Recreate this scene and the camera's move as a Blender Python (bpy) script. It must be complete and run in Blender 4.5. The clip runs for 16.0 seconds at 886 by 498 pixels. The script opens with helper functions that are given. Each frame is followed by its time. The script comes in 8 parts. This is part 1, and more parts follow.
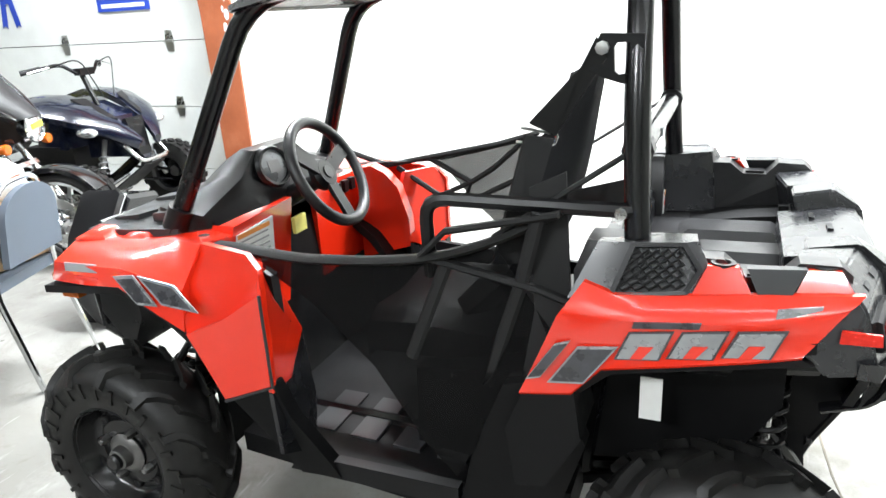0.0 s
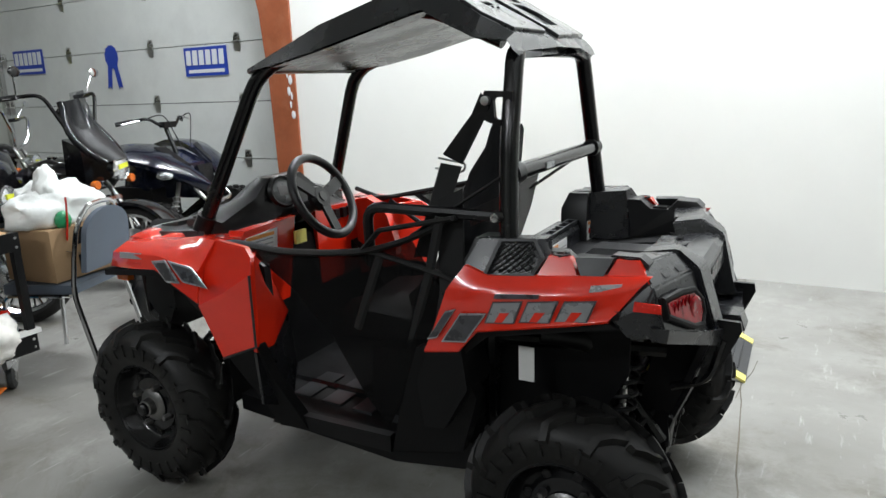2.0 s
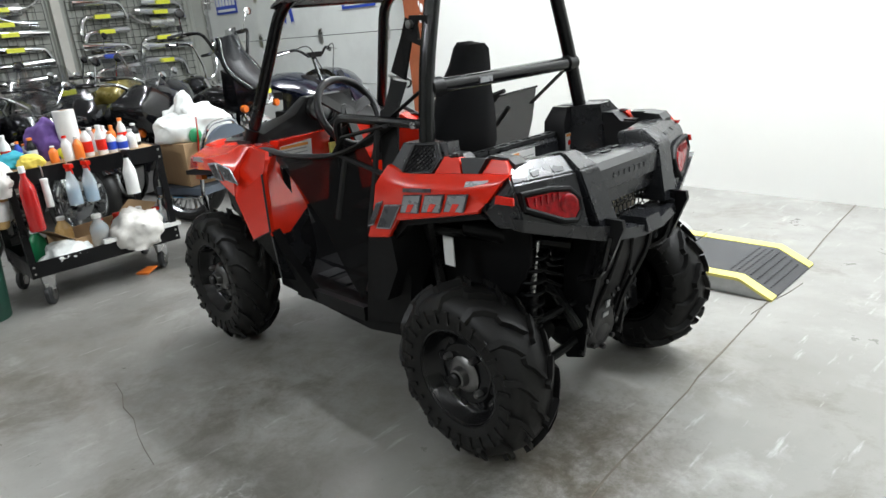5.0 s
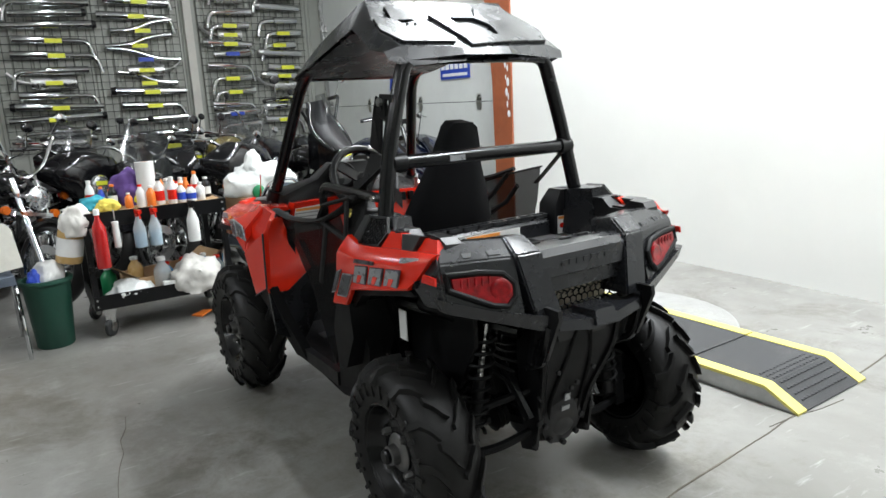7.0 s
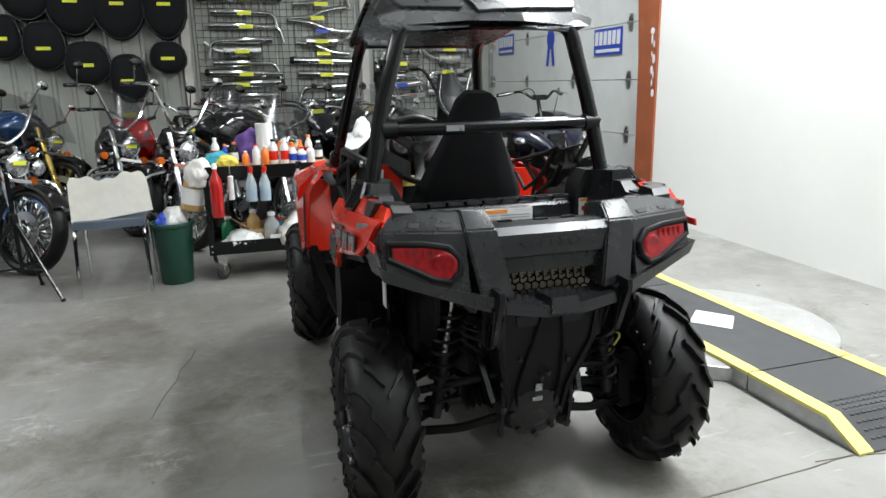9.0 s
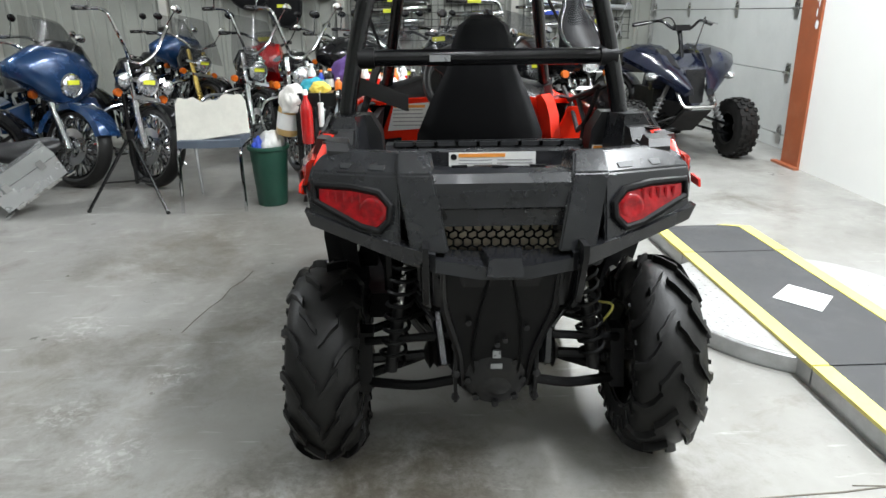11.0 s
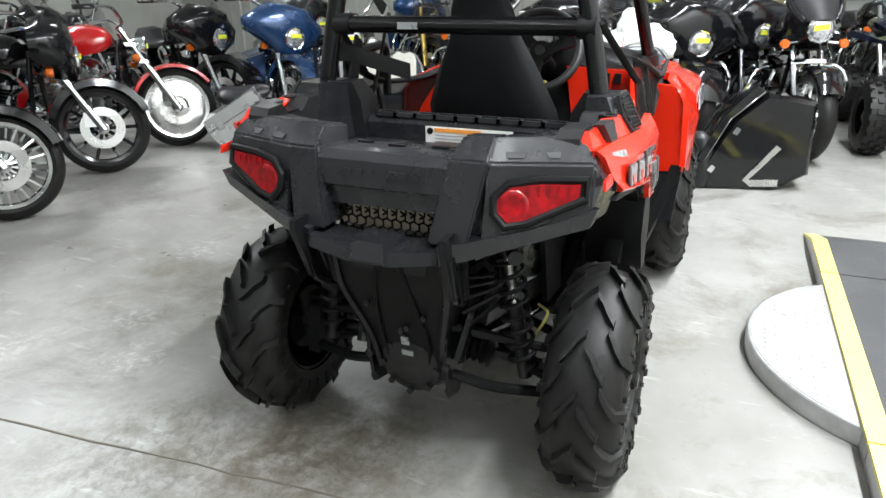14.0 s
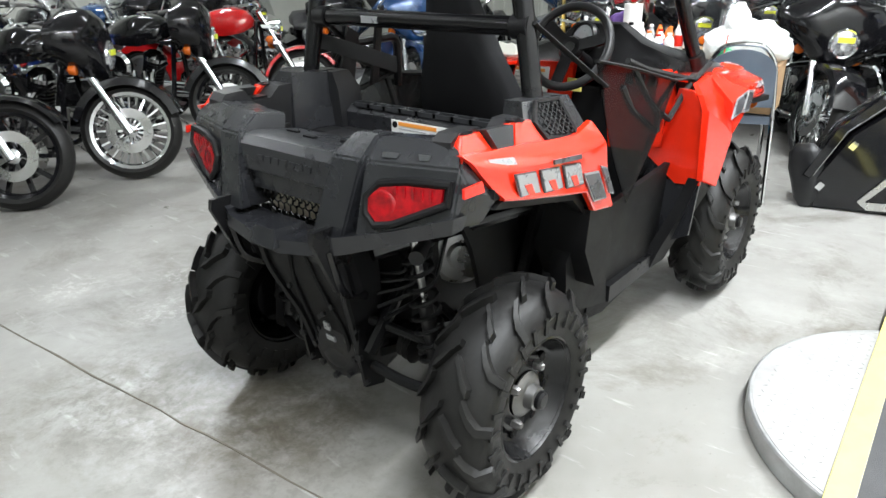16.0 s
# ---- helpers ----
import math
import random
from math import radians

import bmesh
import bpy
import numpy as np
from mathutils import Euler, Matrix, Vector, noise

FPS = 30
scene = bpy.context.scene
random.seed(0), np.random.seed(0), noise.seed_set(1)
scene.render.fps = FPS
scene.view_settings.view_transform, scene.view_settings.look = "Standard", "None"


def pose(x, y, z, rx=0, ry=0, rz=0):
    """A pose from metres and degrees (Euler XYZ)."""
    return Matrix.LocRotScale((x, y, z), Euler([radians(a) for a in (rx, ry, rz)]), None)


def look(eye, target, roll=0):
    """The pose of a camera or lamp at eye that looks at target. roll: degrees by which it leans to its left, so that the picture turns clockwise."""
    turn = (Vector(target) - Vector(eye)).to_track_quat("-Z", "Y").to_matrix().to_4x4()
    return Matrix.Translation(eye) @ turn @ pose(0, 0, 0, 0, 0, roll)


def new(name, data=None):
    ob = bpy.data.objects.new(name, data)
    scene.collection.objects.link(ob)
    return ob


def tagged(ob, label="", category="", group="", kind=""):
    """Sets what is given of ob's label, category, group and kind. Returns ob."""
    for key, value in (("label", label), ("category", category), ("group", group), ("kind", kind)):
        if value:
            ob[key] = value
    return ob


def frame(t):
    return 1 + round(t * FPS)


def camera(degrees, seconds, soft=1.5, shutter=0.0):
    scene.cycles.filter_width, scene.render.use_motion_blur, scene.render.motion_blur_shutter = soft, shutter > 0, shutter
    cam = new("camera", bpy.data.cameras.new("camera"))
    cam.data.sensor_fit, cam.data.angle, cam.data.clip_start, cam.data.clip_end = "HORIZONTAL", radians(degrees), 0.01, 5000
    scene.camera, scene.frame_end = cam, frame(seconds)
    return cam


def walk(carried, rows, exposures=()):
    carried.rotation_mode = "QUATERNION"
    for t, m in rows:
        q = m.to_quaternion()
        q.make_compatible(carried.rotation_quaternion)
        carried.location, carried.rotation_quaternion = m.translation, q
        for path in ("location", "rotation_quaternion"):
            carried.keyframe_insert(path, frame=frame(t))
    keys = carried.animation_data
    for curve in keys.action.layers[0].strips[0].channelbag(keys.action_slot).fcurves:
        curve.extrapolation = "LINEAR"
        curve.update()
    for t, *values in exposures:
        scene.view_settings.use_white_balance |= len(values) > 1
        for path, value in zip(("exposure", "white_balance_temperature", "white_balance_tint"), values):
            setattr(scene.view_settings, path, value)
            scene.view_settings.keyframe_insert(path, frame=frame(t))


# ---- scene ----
cam = camera(66.0, 16.0)
PATH = [
    (0, (-0.067, -1.704, 1.449), (-0.818, 0.025, 0.782), -3.3),
    (0.5, (0.075, -1.789, 1.496), (-0.784, -0.069, 0.946), -0.5),
    (1, (0.208, -1.892, 1.481), (-0.702, -0.164, 1.051), -1.0),
    (1.5, (0.334, -1.983, 1.455), (-0.577, -0.254, 1.031), -1.3),
    (2, (0.49, -2.035, 1.413), (-0.461, -0.341, 0.939), -2.2),
    (2.5, (0.612, -2.036, 1.39), (-0.43, -0.424, 0.826), -3.9),
    (3, (0.751, -2.005, 1.384), (-0.347, -0.449, 0.775), -4.2),
    (3.5, (0.919, -1.953, 1.382), (-0.262, -0.46, 0.77), -4.3),
    (3.7, (1.001, -1.954, 1.372), (-0.214, -0.493, 0.749), -4.4),
    (5.8, (1.521, -1.716, 1.366), (0.03, -0.518, 0.782), -4.9),
    (6, (1.562, -1.681, 1.347), (0.048, -0.494, 0.799), -4.4),
    (6.5, (1.634, -1.556, 1.36), (0.05, -0.446, 0.852), -4.3),
    (7, (1.693, -1.413, 1.368), (0.042, -0.371, 0.934), -2.9),
    (7.5, (1.814, -1.254, 1.369), (0.075, -0.341, 0.994), -2.3),
    (8, (1.886, -1.115, 1.348), (0.094, -0.312, 0.966), -1.7),
    (8.5, (1.901, -0.965, 1.335), (0.066, -0.295, 0.905), -1.1),
    (9, (1.932, -0.809, 1.315), (0.066, -0.268, 0.839), -1.1),
    (9.5, (1.985, -0.654, 1.297), (0.097, -0.276, 0.756), -1.0),
    (10, (1.99, -0.504, 1.285), (0.101, -0.211, 0.695), -1.2),
    (10.2, (1.959, -0.446, 1.283), (0.069, -0.2, 0.679), -1.3),
    (12.3, (1.751, 0.253, 1.315), (-0.1, -0.017, 0.607), -0.4),
    (12.5, (1.734, 0.306, 1.314), (-0.11, -0.008, 0.605), -0.9),
    (13, (1.705, 0.472, 1.313), (-0.098, -0.026, 0.606), -1.3),
    (13.5, (1.652, 0.608, 1.299), (-0.096, -0.021, 0.559), -1.7),
    (14, (1.571, 0.728, 1.302), (-0.129, -0.012, 0.552), -1.0),
    (14.5, (1.51, 0.873, 1.307), (-0.136, 0.025, 0.55), -1.2),
    (15, (1.447, 1.046, 1.298), (-0.125, 0.073, 0.535), -1.0),
    (15.5, (1.339, 1.175, 1.295), (-0.153, 0.109, 0.497), -1.2),
    (16, (1.23, 1.285, 1.317), (-0.198, 0.121, 0.54), -0.8),
]
EXPOSURES = [(0.0, 1.45), (0.5, 0.88), (1.0, 0.38), (1.5, -0.02), (2.5, -0.10), (3.5, 0.13), (6.0, 0.27), (7.0, 0.12), (8.0, 0.05), (10.0, 0.27), (12.5, 0.50), (14.5, 0.57), (16.0, 0.58)]
walk(cam, [(t, look(eye, target, roll)) for t, eye, target, roll in PATH], EXPOSURES)

# ---------- world and light ----------
CEIL = 4.6
world = bpy.data.worlds.new("world")
world.use_nodes = True
scene.world = world
world.node_tree.nodes["Background"].inputs[0].default_value = (0.9, 0.95, 1.0, 1)
world.node_tree.nodes["Background"].inputs[1].default_value = 0.02
# assumed rows of tube fittings, all out of view: x, y, watts; the row beside the white wall is the brightest
# the last six are added to put highlights on the vehicle's black edges
LAMPS = [(-6.4, -4.4, 50), (-2.2, -5.9, 180), (2.4, -5.9, 50), (-6.4, -0.6, 14), (3.4, -1.2, 12), (-5.4, 1.9, 55), (-2.2, 1.9, 225), (0.9, 1.9, 235), (3.6, 1.9, 22), (1.7, 0.1, 18), (5.4, -1.2, 8), (0.2, -3.2, 5), (2.8, -3.2, 8), (5.4, -3.2, 34), (5.4, 0.4, 8)]
for lx, ly, watts in LAMPS:
    lamp = bpy.data.lights.new("assumed_tube_light", "AREA")
    lamp.shape, lamp.size, lamp.size_y = "RECTANGLE", 2.3, 0.11
    lamp.energy, lamp.color = watts, (0.92, 0.965, 1.0)
    ob = new("assumed_tube_light", lamp)
    ob.matrix_world = pose(lx, ly, CEIL - 0.20)


# ---------- mesh tools ----------
def part(name, bm, mat, parent=None, label="", smooth=38, bevel=0.0, seg=1):
    """One mesh object from a bmesh, under its thing."""
    if bevel:
        edges = [e for e in bm.edges if len(e.link_faces) == 2 and e.calc_face_angle(0) > 0.45]
        bmesh.ops.bevel(bm, geom=edges, offset=bevel, segments=seg, affect="EDGES", clamp_overlap=True)
    bmesh.ops.recalc_face_normals(bm, faces=bm.faces)
    me = bpy.data.meshes.new(name)
    bm.to_mesh(me)
    bm.free()
    me.materials.append(mat)
    if smooth:
        me.polygons.foreach_set("use_smooth", [True] * len(me.polygons))
        me.set_sharp_from_angle(angle=radians(smooth))
    ob = new(name, me)
    if parent is not None:
        ob.parent = parent
    if label:
        ob["label"] = label
    return ob


def thing(name, m, label, category, group="", kind=""):
    ob = new(name)
    ob.empty_display_size = 0.1
    ob.matrix_basis = m
    return tagged(ob, label, category, group, kind)


def B():
    return bmesh.new()


def add_faces(bm, verts, faces):
    vs = [bm.verts.new(v) for v in verts]
    for f in faces:
        try:
            bm.faces.new([vs[i] for i in f])
        except ValueError:
            pass
    return vs


def box(bm, x0, x1, y0, y1, z0, z1, m=None):
    vs = [Vector((x, y, z)) for x in (x0, x1) for y in (y0, y1) for z in (z0, z1)]
    if m is not None:
        vs = [m @ v for v in vs]
    add_faces(bm, vs, [(0, 1, 3, 2), (4, 6, 7, 5), (0, 4, 5, 1), (2, 3, 7, 6), (0, 2, 6, 4), (1, 5, 7, 3)])
    return bm


def loft(bm, rings, closed=True, caps=True):
    """Skin between rings of equal length."""
    n = len(rings[0])
    vs = [[bm.verts.new(p) for p in r] for r in rings]
    for a, b in zip(vs, vs[1:]):
        for i in range(n if closed else n - 1):
            j = (i + 1) % n
            try:
                bm.faces.new((a[i], a[j], b[j], b[i]))
            except ValueError:
                pass
    if caps and closed:
        bm.faces.new(vs[0][::-1])
        bm.faces.new(vs[-1])
    return bm


def slab(bm, pts, y0, y1):
    """A plate with outline pts in x, z between y0 and y1; y may vary with the point as a third number added."""
    a = [(p[0], y0 + (p[2] if len(p) > 2 else 0), p[1]) for p in pts]
    b = [(p[0], y1 + (p[2] if len(p) > 2 else 0), p[1]) for p in pts]
    return loft(bm, [a, b])


def plate(bm, pts, off):
    """A plate on an outline of points in space, thick by the vector off."""
    o = Vector(off)
    return loft(bm, [[Vector(p) for p in pts], [Vector(p) + o for p in pts]])


def lathe(bm, profile, m=None, n=24, close=True):
    """Turn (radius, height) about z."""
    rings = []
    for k in range(n):
        a = 2 * math.pi * k / n
        ring = [Vector((r * math.cos(a), r * math.sin(a), h)) for r, h in profile]
        rings.append([m @ v for v in ring] if m is not None else ring)
    vs = [[bm.verts.new(p) for p in r] for r in rings]
    for k in range(n):
        a, b = vs[k], vs[(k + 1) % n]
        for i in range(len(profile) - 1):
            bm.faces.new((a[i], a[i + 1], b[i + 1], b[i]))
    if close:
        if profile[0][0] > 1e-5:
            bm.faces.new([v[0] for v in vs])
        if profile[-1][0] > 1e-5:
            bm.faces.new([v[-1] for v in vs][::-1])
    bmesh.ops.remove_doubles(bm, verts=[v for r in vs for v in r], dist=1e-6)
    return bm


def bend_path(pts, radius, steps=4):
    """Round the corners of a polyline."""
    pts = [Vector(p) for p in pts]
    if len(pts) < 3 or radius <= 0:
        return pts
    out = [pts[0]]
    for a, b, c in zip(pts, pts[1:], pts[2:]):
        r = min(radius, (a - b).length * 0.45, (c - b).length * 0.45)
        p, q = b + (a - b).normalized() * r, b + (c - b).normalized() * r
        for k in range(steps + 1):
            t = k / steps
            out.append(p * (1 - t) ** 2 + b * 2 * t * (1 - t) + q * t * t)
    return out + [pts[-1]]


def tube(bm, pts, r, n=8, bend=0.0, flat=1.0, loop=False):
    """A round bar along a polyline. r: one radius or one for each end."""
    path = bend_path(pts, bend)
    rads = r if isinstance(r, (tuple, list)) else (r, r)
    rings, prev = [], None
    for i, p in enumerate(path):
        if loop:
            d = path[(i + 1) % len(path)] - path[i - 1]
        else:
            d = path[min(i + 1, len(path) - 1)] - path[max(i - 1, 0)]
        d.normalize()
        if prev is None:
            ref = Vector((0, 0, 1)) if abs(d.z) < 0.9 else Vector((0, 1, 0))
            u = d.cross(ref).normalized()
        else:
            u = (prev - d * prev.dot(d)).normalized()
        prev, v = u, d.cross(u)
        t = i / max(1, len(path) - 1)
        rr = rads[0] * (1 - t) + rads[1] * t
        rings.append([p + (u * math.cos(a) + v * math.sin(a) * flat) * rr for a in [2 * math.pi * k / n for k in range(n)]])
    if loop:
        rings.append(rings[0])
        loft(bm, rings, caps=False)
        bmesh.ops.remove_doubles(bm, verts=bm.verts, dist=1e-6)
        return bm
    return loft(bm, rings)


def ball(bm, c, rx, ry=None, rz=None, seg=12, rings=8, m=None):
    mm = Matrix.Translation(c) @ (m if m is not None else Matrix()) @ Matrix.Diagonal((rx, ry or rx, rz or rx, 1))
    bmesh.ops.create_uvsphere(bm, u_segments=seg, v_segments=rings, radius=1, matrix=mm)
    return bm


def hull(pts, s=1):
    """A solid with flat facets round a set of points; s mirrors y."""
    bm = B()
    for x, y, z in pts:
        bm.verts.new((x, s * y, z))
    bmesh.ops.convex_hull(bm, input=bm.verts)
    loose = [v for v in bm.verts if not v.link_faces]
    bmesh.ops.delete(bm, geom=loose, context="VERTS")
    bmesh.ops.dissolve_limit(bm, angle_limit=radians(4), verts=bm.verts, edges=bm.edges)
    return bm


def disc_m(c, axis):
    """A pose that turns z to the axis, at c."""
    return Matrix.Translation(c) @ Vector(axis).to_track_quat("Z", "Y").to_matrix().to_4x4()


def mesh_copy(ob, name, parent, m):
    o = ob.copy()
    o.name = name
    scene.collection.objects.link(o)
    o.parent = parent
    o.matrix_basis = m
    return o


# ---------- materials ----------
def material(name, base, rough=0.5, metal=0.0, var=0.12, scale=6.0, bump=0.05, bump_scale=80.0, coat=0.0, rough_var=0.1, second=None, second_scale=2.0, second_amount=0.35,
             alpha=1.0, spec=0.5, trans=0.0, bump_dist=0.002):
    """A painted, moulded or cast surface: colour that varies at two scales, uneven gloss, fine relief."""
    mat = bpy.data.materials.new(name)
    mat.use_nodes = True
    nt = mat.node_tree
    p = nt.nodes["Principled BSDF"]
    p.inputs["Roughness"].default_value, p.inputs["Metallic"].default_value = rough, metal
    p.inputs["Coat Weight"].default_value = coat
    p.inputs["Coat Roughness"].default_value = 0.06
    p.inputs["Specular IOR Level"].default_value = spec
    p.inputs["Alpha"].default_value = alpha
    p.inputs["Transmission Weight"].default_value = trans
    tc = nt.nodes.new("ShaderNodeTexCoord")
    n1 = nt.nodes.new("ShaderNodeTexNoise")
    n1.inputs["Scale"].default_value, n1.inputs["Detail"].default_value, n1.inputs["Roughness"].default_value = scale, 6, 0.65
    nt.links.new(tc.outputs["Object"], n1.inputs["Vector"])
    ramp = nt.nodes.new("ShaderNodeMapRange")
    ramp.inputs[1].default_value, ramp.inputs[2].default_value = 0.3, 0.7
    ramp.inputs[3].default_value, ramp.inputs[4].default_value = 1 - var, 1 + var
    nt.links.new(n1.outputs["Fac"], ramp.inputs[0])
    mul = nt.nodes.new("ShaderNodeMix")
    mul.data_type, mul.blend_type = "RGBA", "MULTIPLY"
    mul.inputs[0].default_value = 1.0
    mul.inputs[6].default_value = (*base, 1)
    nt.links.new(ramp.outputs[0], mul.inputs[7])
    out = mul.outputs[2]
    if second:
        n2 = nt.nodes.new("ShaderNodeTexNoise")
        n2.inputs["Scale"].default_value, n2.inputs["Detail"].default_value, n2.inputs["Roughness"].default_value = second_scale, 8, 0.7
        nt.links.new(tc.outputs["Object"], n2.inputs["Vector"])
        r2 = nt.nodes.new("ShaderNodeMapRange")
        r2.inputs[1].default_value, r2.inputs[2].default_value = 0.5, 0.75
        r2.inputs[3].default_value, r2.inputs[4].default_value = 0.0, second_amount
        nt.links.new(n2.outputs["Fac"], r2.inputs[0])
        mix = nt.nodes.new("ShaderNodeMix")
        mix.data_type = "RGBA"
        nt.links.new(r2.outputs[0], mix.inputs[0])
        nt.links.new(out, mix.inputs[6])
        mix.inputs[7].default_value = (*second, 1)
        out = mix.outputs[2]
    nt.links.new(out, p.inputs["Base Color"])
    if rough_var:
        rr = nt.nodes.new("ShaderNodeMapRange")
        rr.inputs[1].default_value, rr.inputs[2].default_value = 0.3, 0.7
        rr.inputs[3].default_value, rr.inputs[4].default_value = max(0.02, rough - rough_var), min(1, rough + rough_var)
        nt.links.new(n1.outputs["Fac"], rr.inputs[0])
        nt.links.new(rr.outputs[0], p.inputs["Roughness"])
    if bump:
        n3 = nt.nodes.new("ShaderNodeTexNoise")
        n3.inputs["Scale"].default_value, n3.inputs["Detail"].default_value = bump_scale, 3
        nt.links.new(tc.outputs["Object"], n3.inputs["Vector"])
        bp = nt.nodes.new("ShaderNodeBump")
        bp.inputs["Strength"].default_value, bp.inputs["Distance"].default_value = bump, bump_dist
        nt.links.new(n3.outputs["Fac"], bp.inputs["Height"])
        nt.links.new(bp.outputs["Normal"], p.inputs["Normal"])
    return mat


RED = material("red_gloss_plastic", (0.72, 0.022, 0.005), 0.22, var=0.05, bump=0.01, coat=0.8, rough_var=0.05)
BLACK_PLASTIC = material("black_grained_plastic", (0.0135, 0.0140, 0.0160), 0.27, coat=0.15, var=0.2, bump=0.06, bump_scale=420, rough_var=0.07, second=(0.020, 0.020, 0.020), second_scale=5, second_amount=0.3)
BLACK_MATT = material("matt_black_cover", (0.0036, 0.0036, 0.0039), 0.55, var=0.3, bump=0.1, bump_scale=150, spec=0.22)
HOOD_GREY = material("dark_grey_hood_plastic", (0.026, 0.027, 0.029), 0.36, var=0.15, bump=0.12, bump_scale=300)
BED_BLACK = material("black_bed_plastic", (0.010, 0.010, 0.011), 0.38, var=0.25, bump=0.10, bump_scale=300, second=(0.035, 0.033, 0.030), second_scale=7, second_amount=0.3)
HEAT_STEEL = material("heat_tinted_steel", (0.62, 0.55, 0.42), 0.55, metal=0.25, var=0.2, bump=0.1)
BLACK_SATIN = material("black_satin_plastic", (0.005, 0.005, 0.0055), 0.34, var=0.15, bump=0.04, bump_scale=200, spec=0.3)
BLACK_STEEL = material("black_powder_coated_steel", (0.004, 0.004, 0.0045), 0.20, var=0.15, bump=0.05, bump_scale=300, spec=0.4)
ROOF_BLACK = material("dark_moulded_roof", (0.014, 0.015, 0.0165), 0.27, var=0.12, bump=0.03, bump_scale=300)
GREY_PLASTIC = material("dark_grey_plastic", (0.020, 0.021, 0.022), 0.40, var=0.15, bump=0.15, bump_scale=300)
RUBBER = material("tyre_rubber", (0.007, 0.0068, 0.0065), 0.48, var=0.3, scale=9, bump=0.2, bump_scale=120, second=(0.020, 0.019, 0.017), second_scale=6, second_amount=0.35, spec=0.30)
DARK_METAL = material("dark_oily_metal", (0.012, 0.012, 0.013), 0.45, metal=0.3, var=0.3, bump=0.15, bump_scale=60, second=(0.05, 0.044, 0.034), second_scale=8, second_amount=0.4)
ALLOY = material("cast_alloy", (0.20, 0.197, 0.193), 0.38, metal=0.9, var=0.2, bump=0.15, bump_scale=120)
CHROME = material("chrome", (0.64, 0.65, 0.66), 0.07, metal=1.0, var=0.05, bump=0.0, rough_var=0.03)
STEEL = material("brushed_steel", (0.55, 0.55, 0.54), 0.28, metal=1.0, var=0.12, bump=0.05, bump_scale=90)
CLOTH = material("black_seat_cloth", (0.010, 0.010, 0.011), 0.85, var=0.2, bump=0.35, bump_scale=500, spec=0.2)
VINYL = material("black_vinyl", (0.009, 0.009, 0.010), 0.38, var=0.2, bump=0.2, bump_scale=260)
WEBBING = material("black_webbing", (0.012, 0.012, 0.012), 0.7, var=0.2, bump=0.4, bump_scale=600, spec=0.3)
NET = material("black_mesh_net", (0.005, 0.005, 0.005), 0.8, var=0.2, bump=0.3, bump_scale=700, alpha=0.70, spec=0.12)
TAIL_RED = material("red_lens", (0.23, 0.001, 0.004), 0.10, var=0.5, scale=45, bump=0.6, bump_scale=70, coat=0.15, spec=0.4)
REFLECTOR = material("red_reflector", (0.62, 0.02, 0.01), 0.2, var=0.15, scale=120, bump=0.2, bump_scale=300, coat=0.4)
AMBER = material("amber_lens", (0.48, 0.10, 0.008), 0.2, var=0.15, scale=60, bump=0.2, bump_scale=140)
SILVER = material("silver_decal", (0.34, 0.35, 0.36), 0.3, metal=0.5, var=0.15, scale=14, bump=0.0)
DARK_DECAL = material("dark_decal", (0.05, 0.05, 0.055), 0.3, var=0.5, scale=18, bump=0.0)
WHITE_LABEL = material("white_label", (0.72, 0.72, 0.70), 0.4, var=0.08, bump=0.02)
GREY_INK = material("grey_print", (0.30, 0.30, 0.30), 0.5, var=0.1, bump=0.0)
ORANGE_INK = material("orange_print", (0.80, 0.30, 0.05), 0.4, var=0.08, bump=0.0)
YELLOW = material("yellow_paint", (0.72, 0.64, 0.17), 0.45, var=0.10, scale=12, bump=0.1, second=(0.30, 0.27, 0.10), second_scale=9, second_amount=0.45)
YELLOW_TAG = material("yellow_tag", (0.75, 0.78, 0.05), 0.45, var=0.06, bump=0.0)
GRIP = material("black_grip_sheet", (0.045, 0.046, 0.048), 0.72, var=0.25, scale=7, bump=0.6, bump_scale=260, second=(0.10, 0.10, 0.10), second_scale=3, second_amount=0.4)
GALV = material("galvanised_steel", (0.46, 0.47, 0.47), 0.42, metal=0.75, var=0.2, scale=9, bump=0.1, bump_scale=60, second=(0.22, 0.20, 0.18), second_scale=5, second_amount=0.35)
PLATE = material("diamond_plate", (0.38, 0.38, 0.37), 0.42, metal=0.3, var=0.15, scale=8, bump=0.1, second=(0.19, 0.185, 0.17), second_scale=3, second_amount=0.4)
WHITE_PAINT = material("white_wall_paint", (0.80, 0.80, 0.77), 0.55, var=0.02, scale=1.5, bump=0.06, bump_scale=30, second=(0.70, 0.70, 0.67), second_scale=0.7, second_amount=0.25)
DOOR_PAINT = material("white_door_steel", (0.70, 0.72, 0.70), 0.38, var=0.05, scale=2.5, bump=0.15, bump_scale=45, second=(0.52, 0.53, 0.51), second_scale=1.6, second_amount=0.4)
RUST_PAINT = material("red_oxide_steel", (0.30, 0.085, 0.035), 0.45, var=0.18, scale=5, bump=0.12, bump_scale=40, second=(0.42, 0.18, 0.10), second_scale=4, second_amount=0.5)
CORRUGATED = material("grey_green_sheet_metal", (0.33, 0.34, 0.305), 0.45, metal=0.1, var=0.08, scale=2, bump=0.05, second=(0.25, 0.25, 0.22), second_scale=1.3, second_amount=0.4)
TRIM_PAINT = material("pale_steel_girt", (0.52, 0.51, 0.46), 0.5, var=0.08, scale=3, bump=0.08)
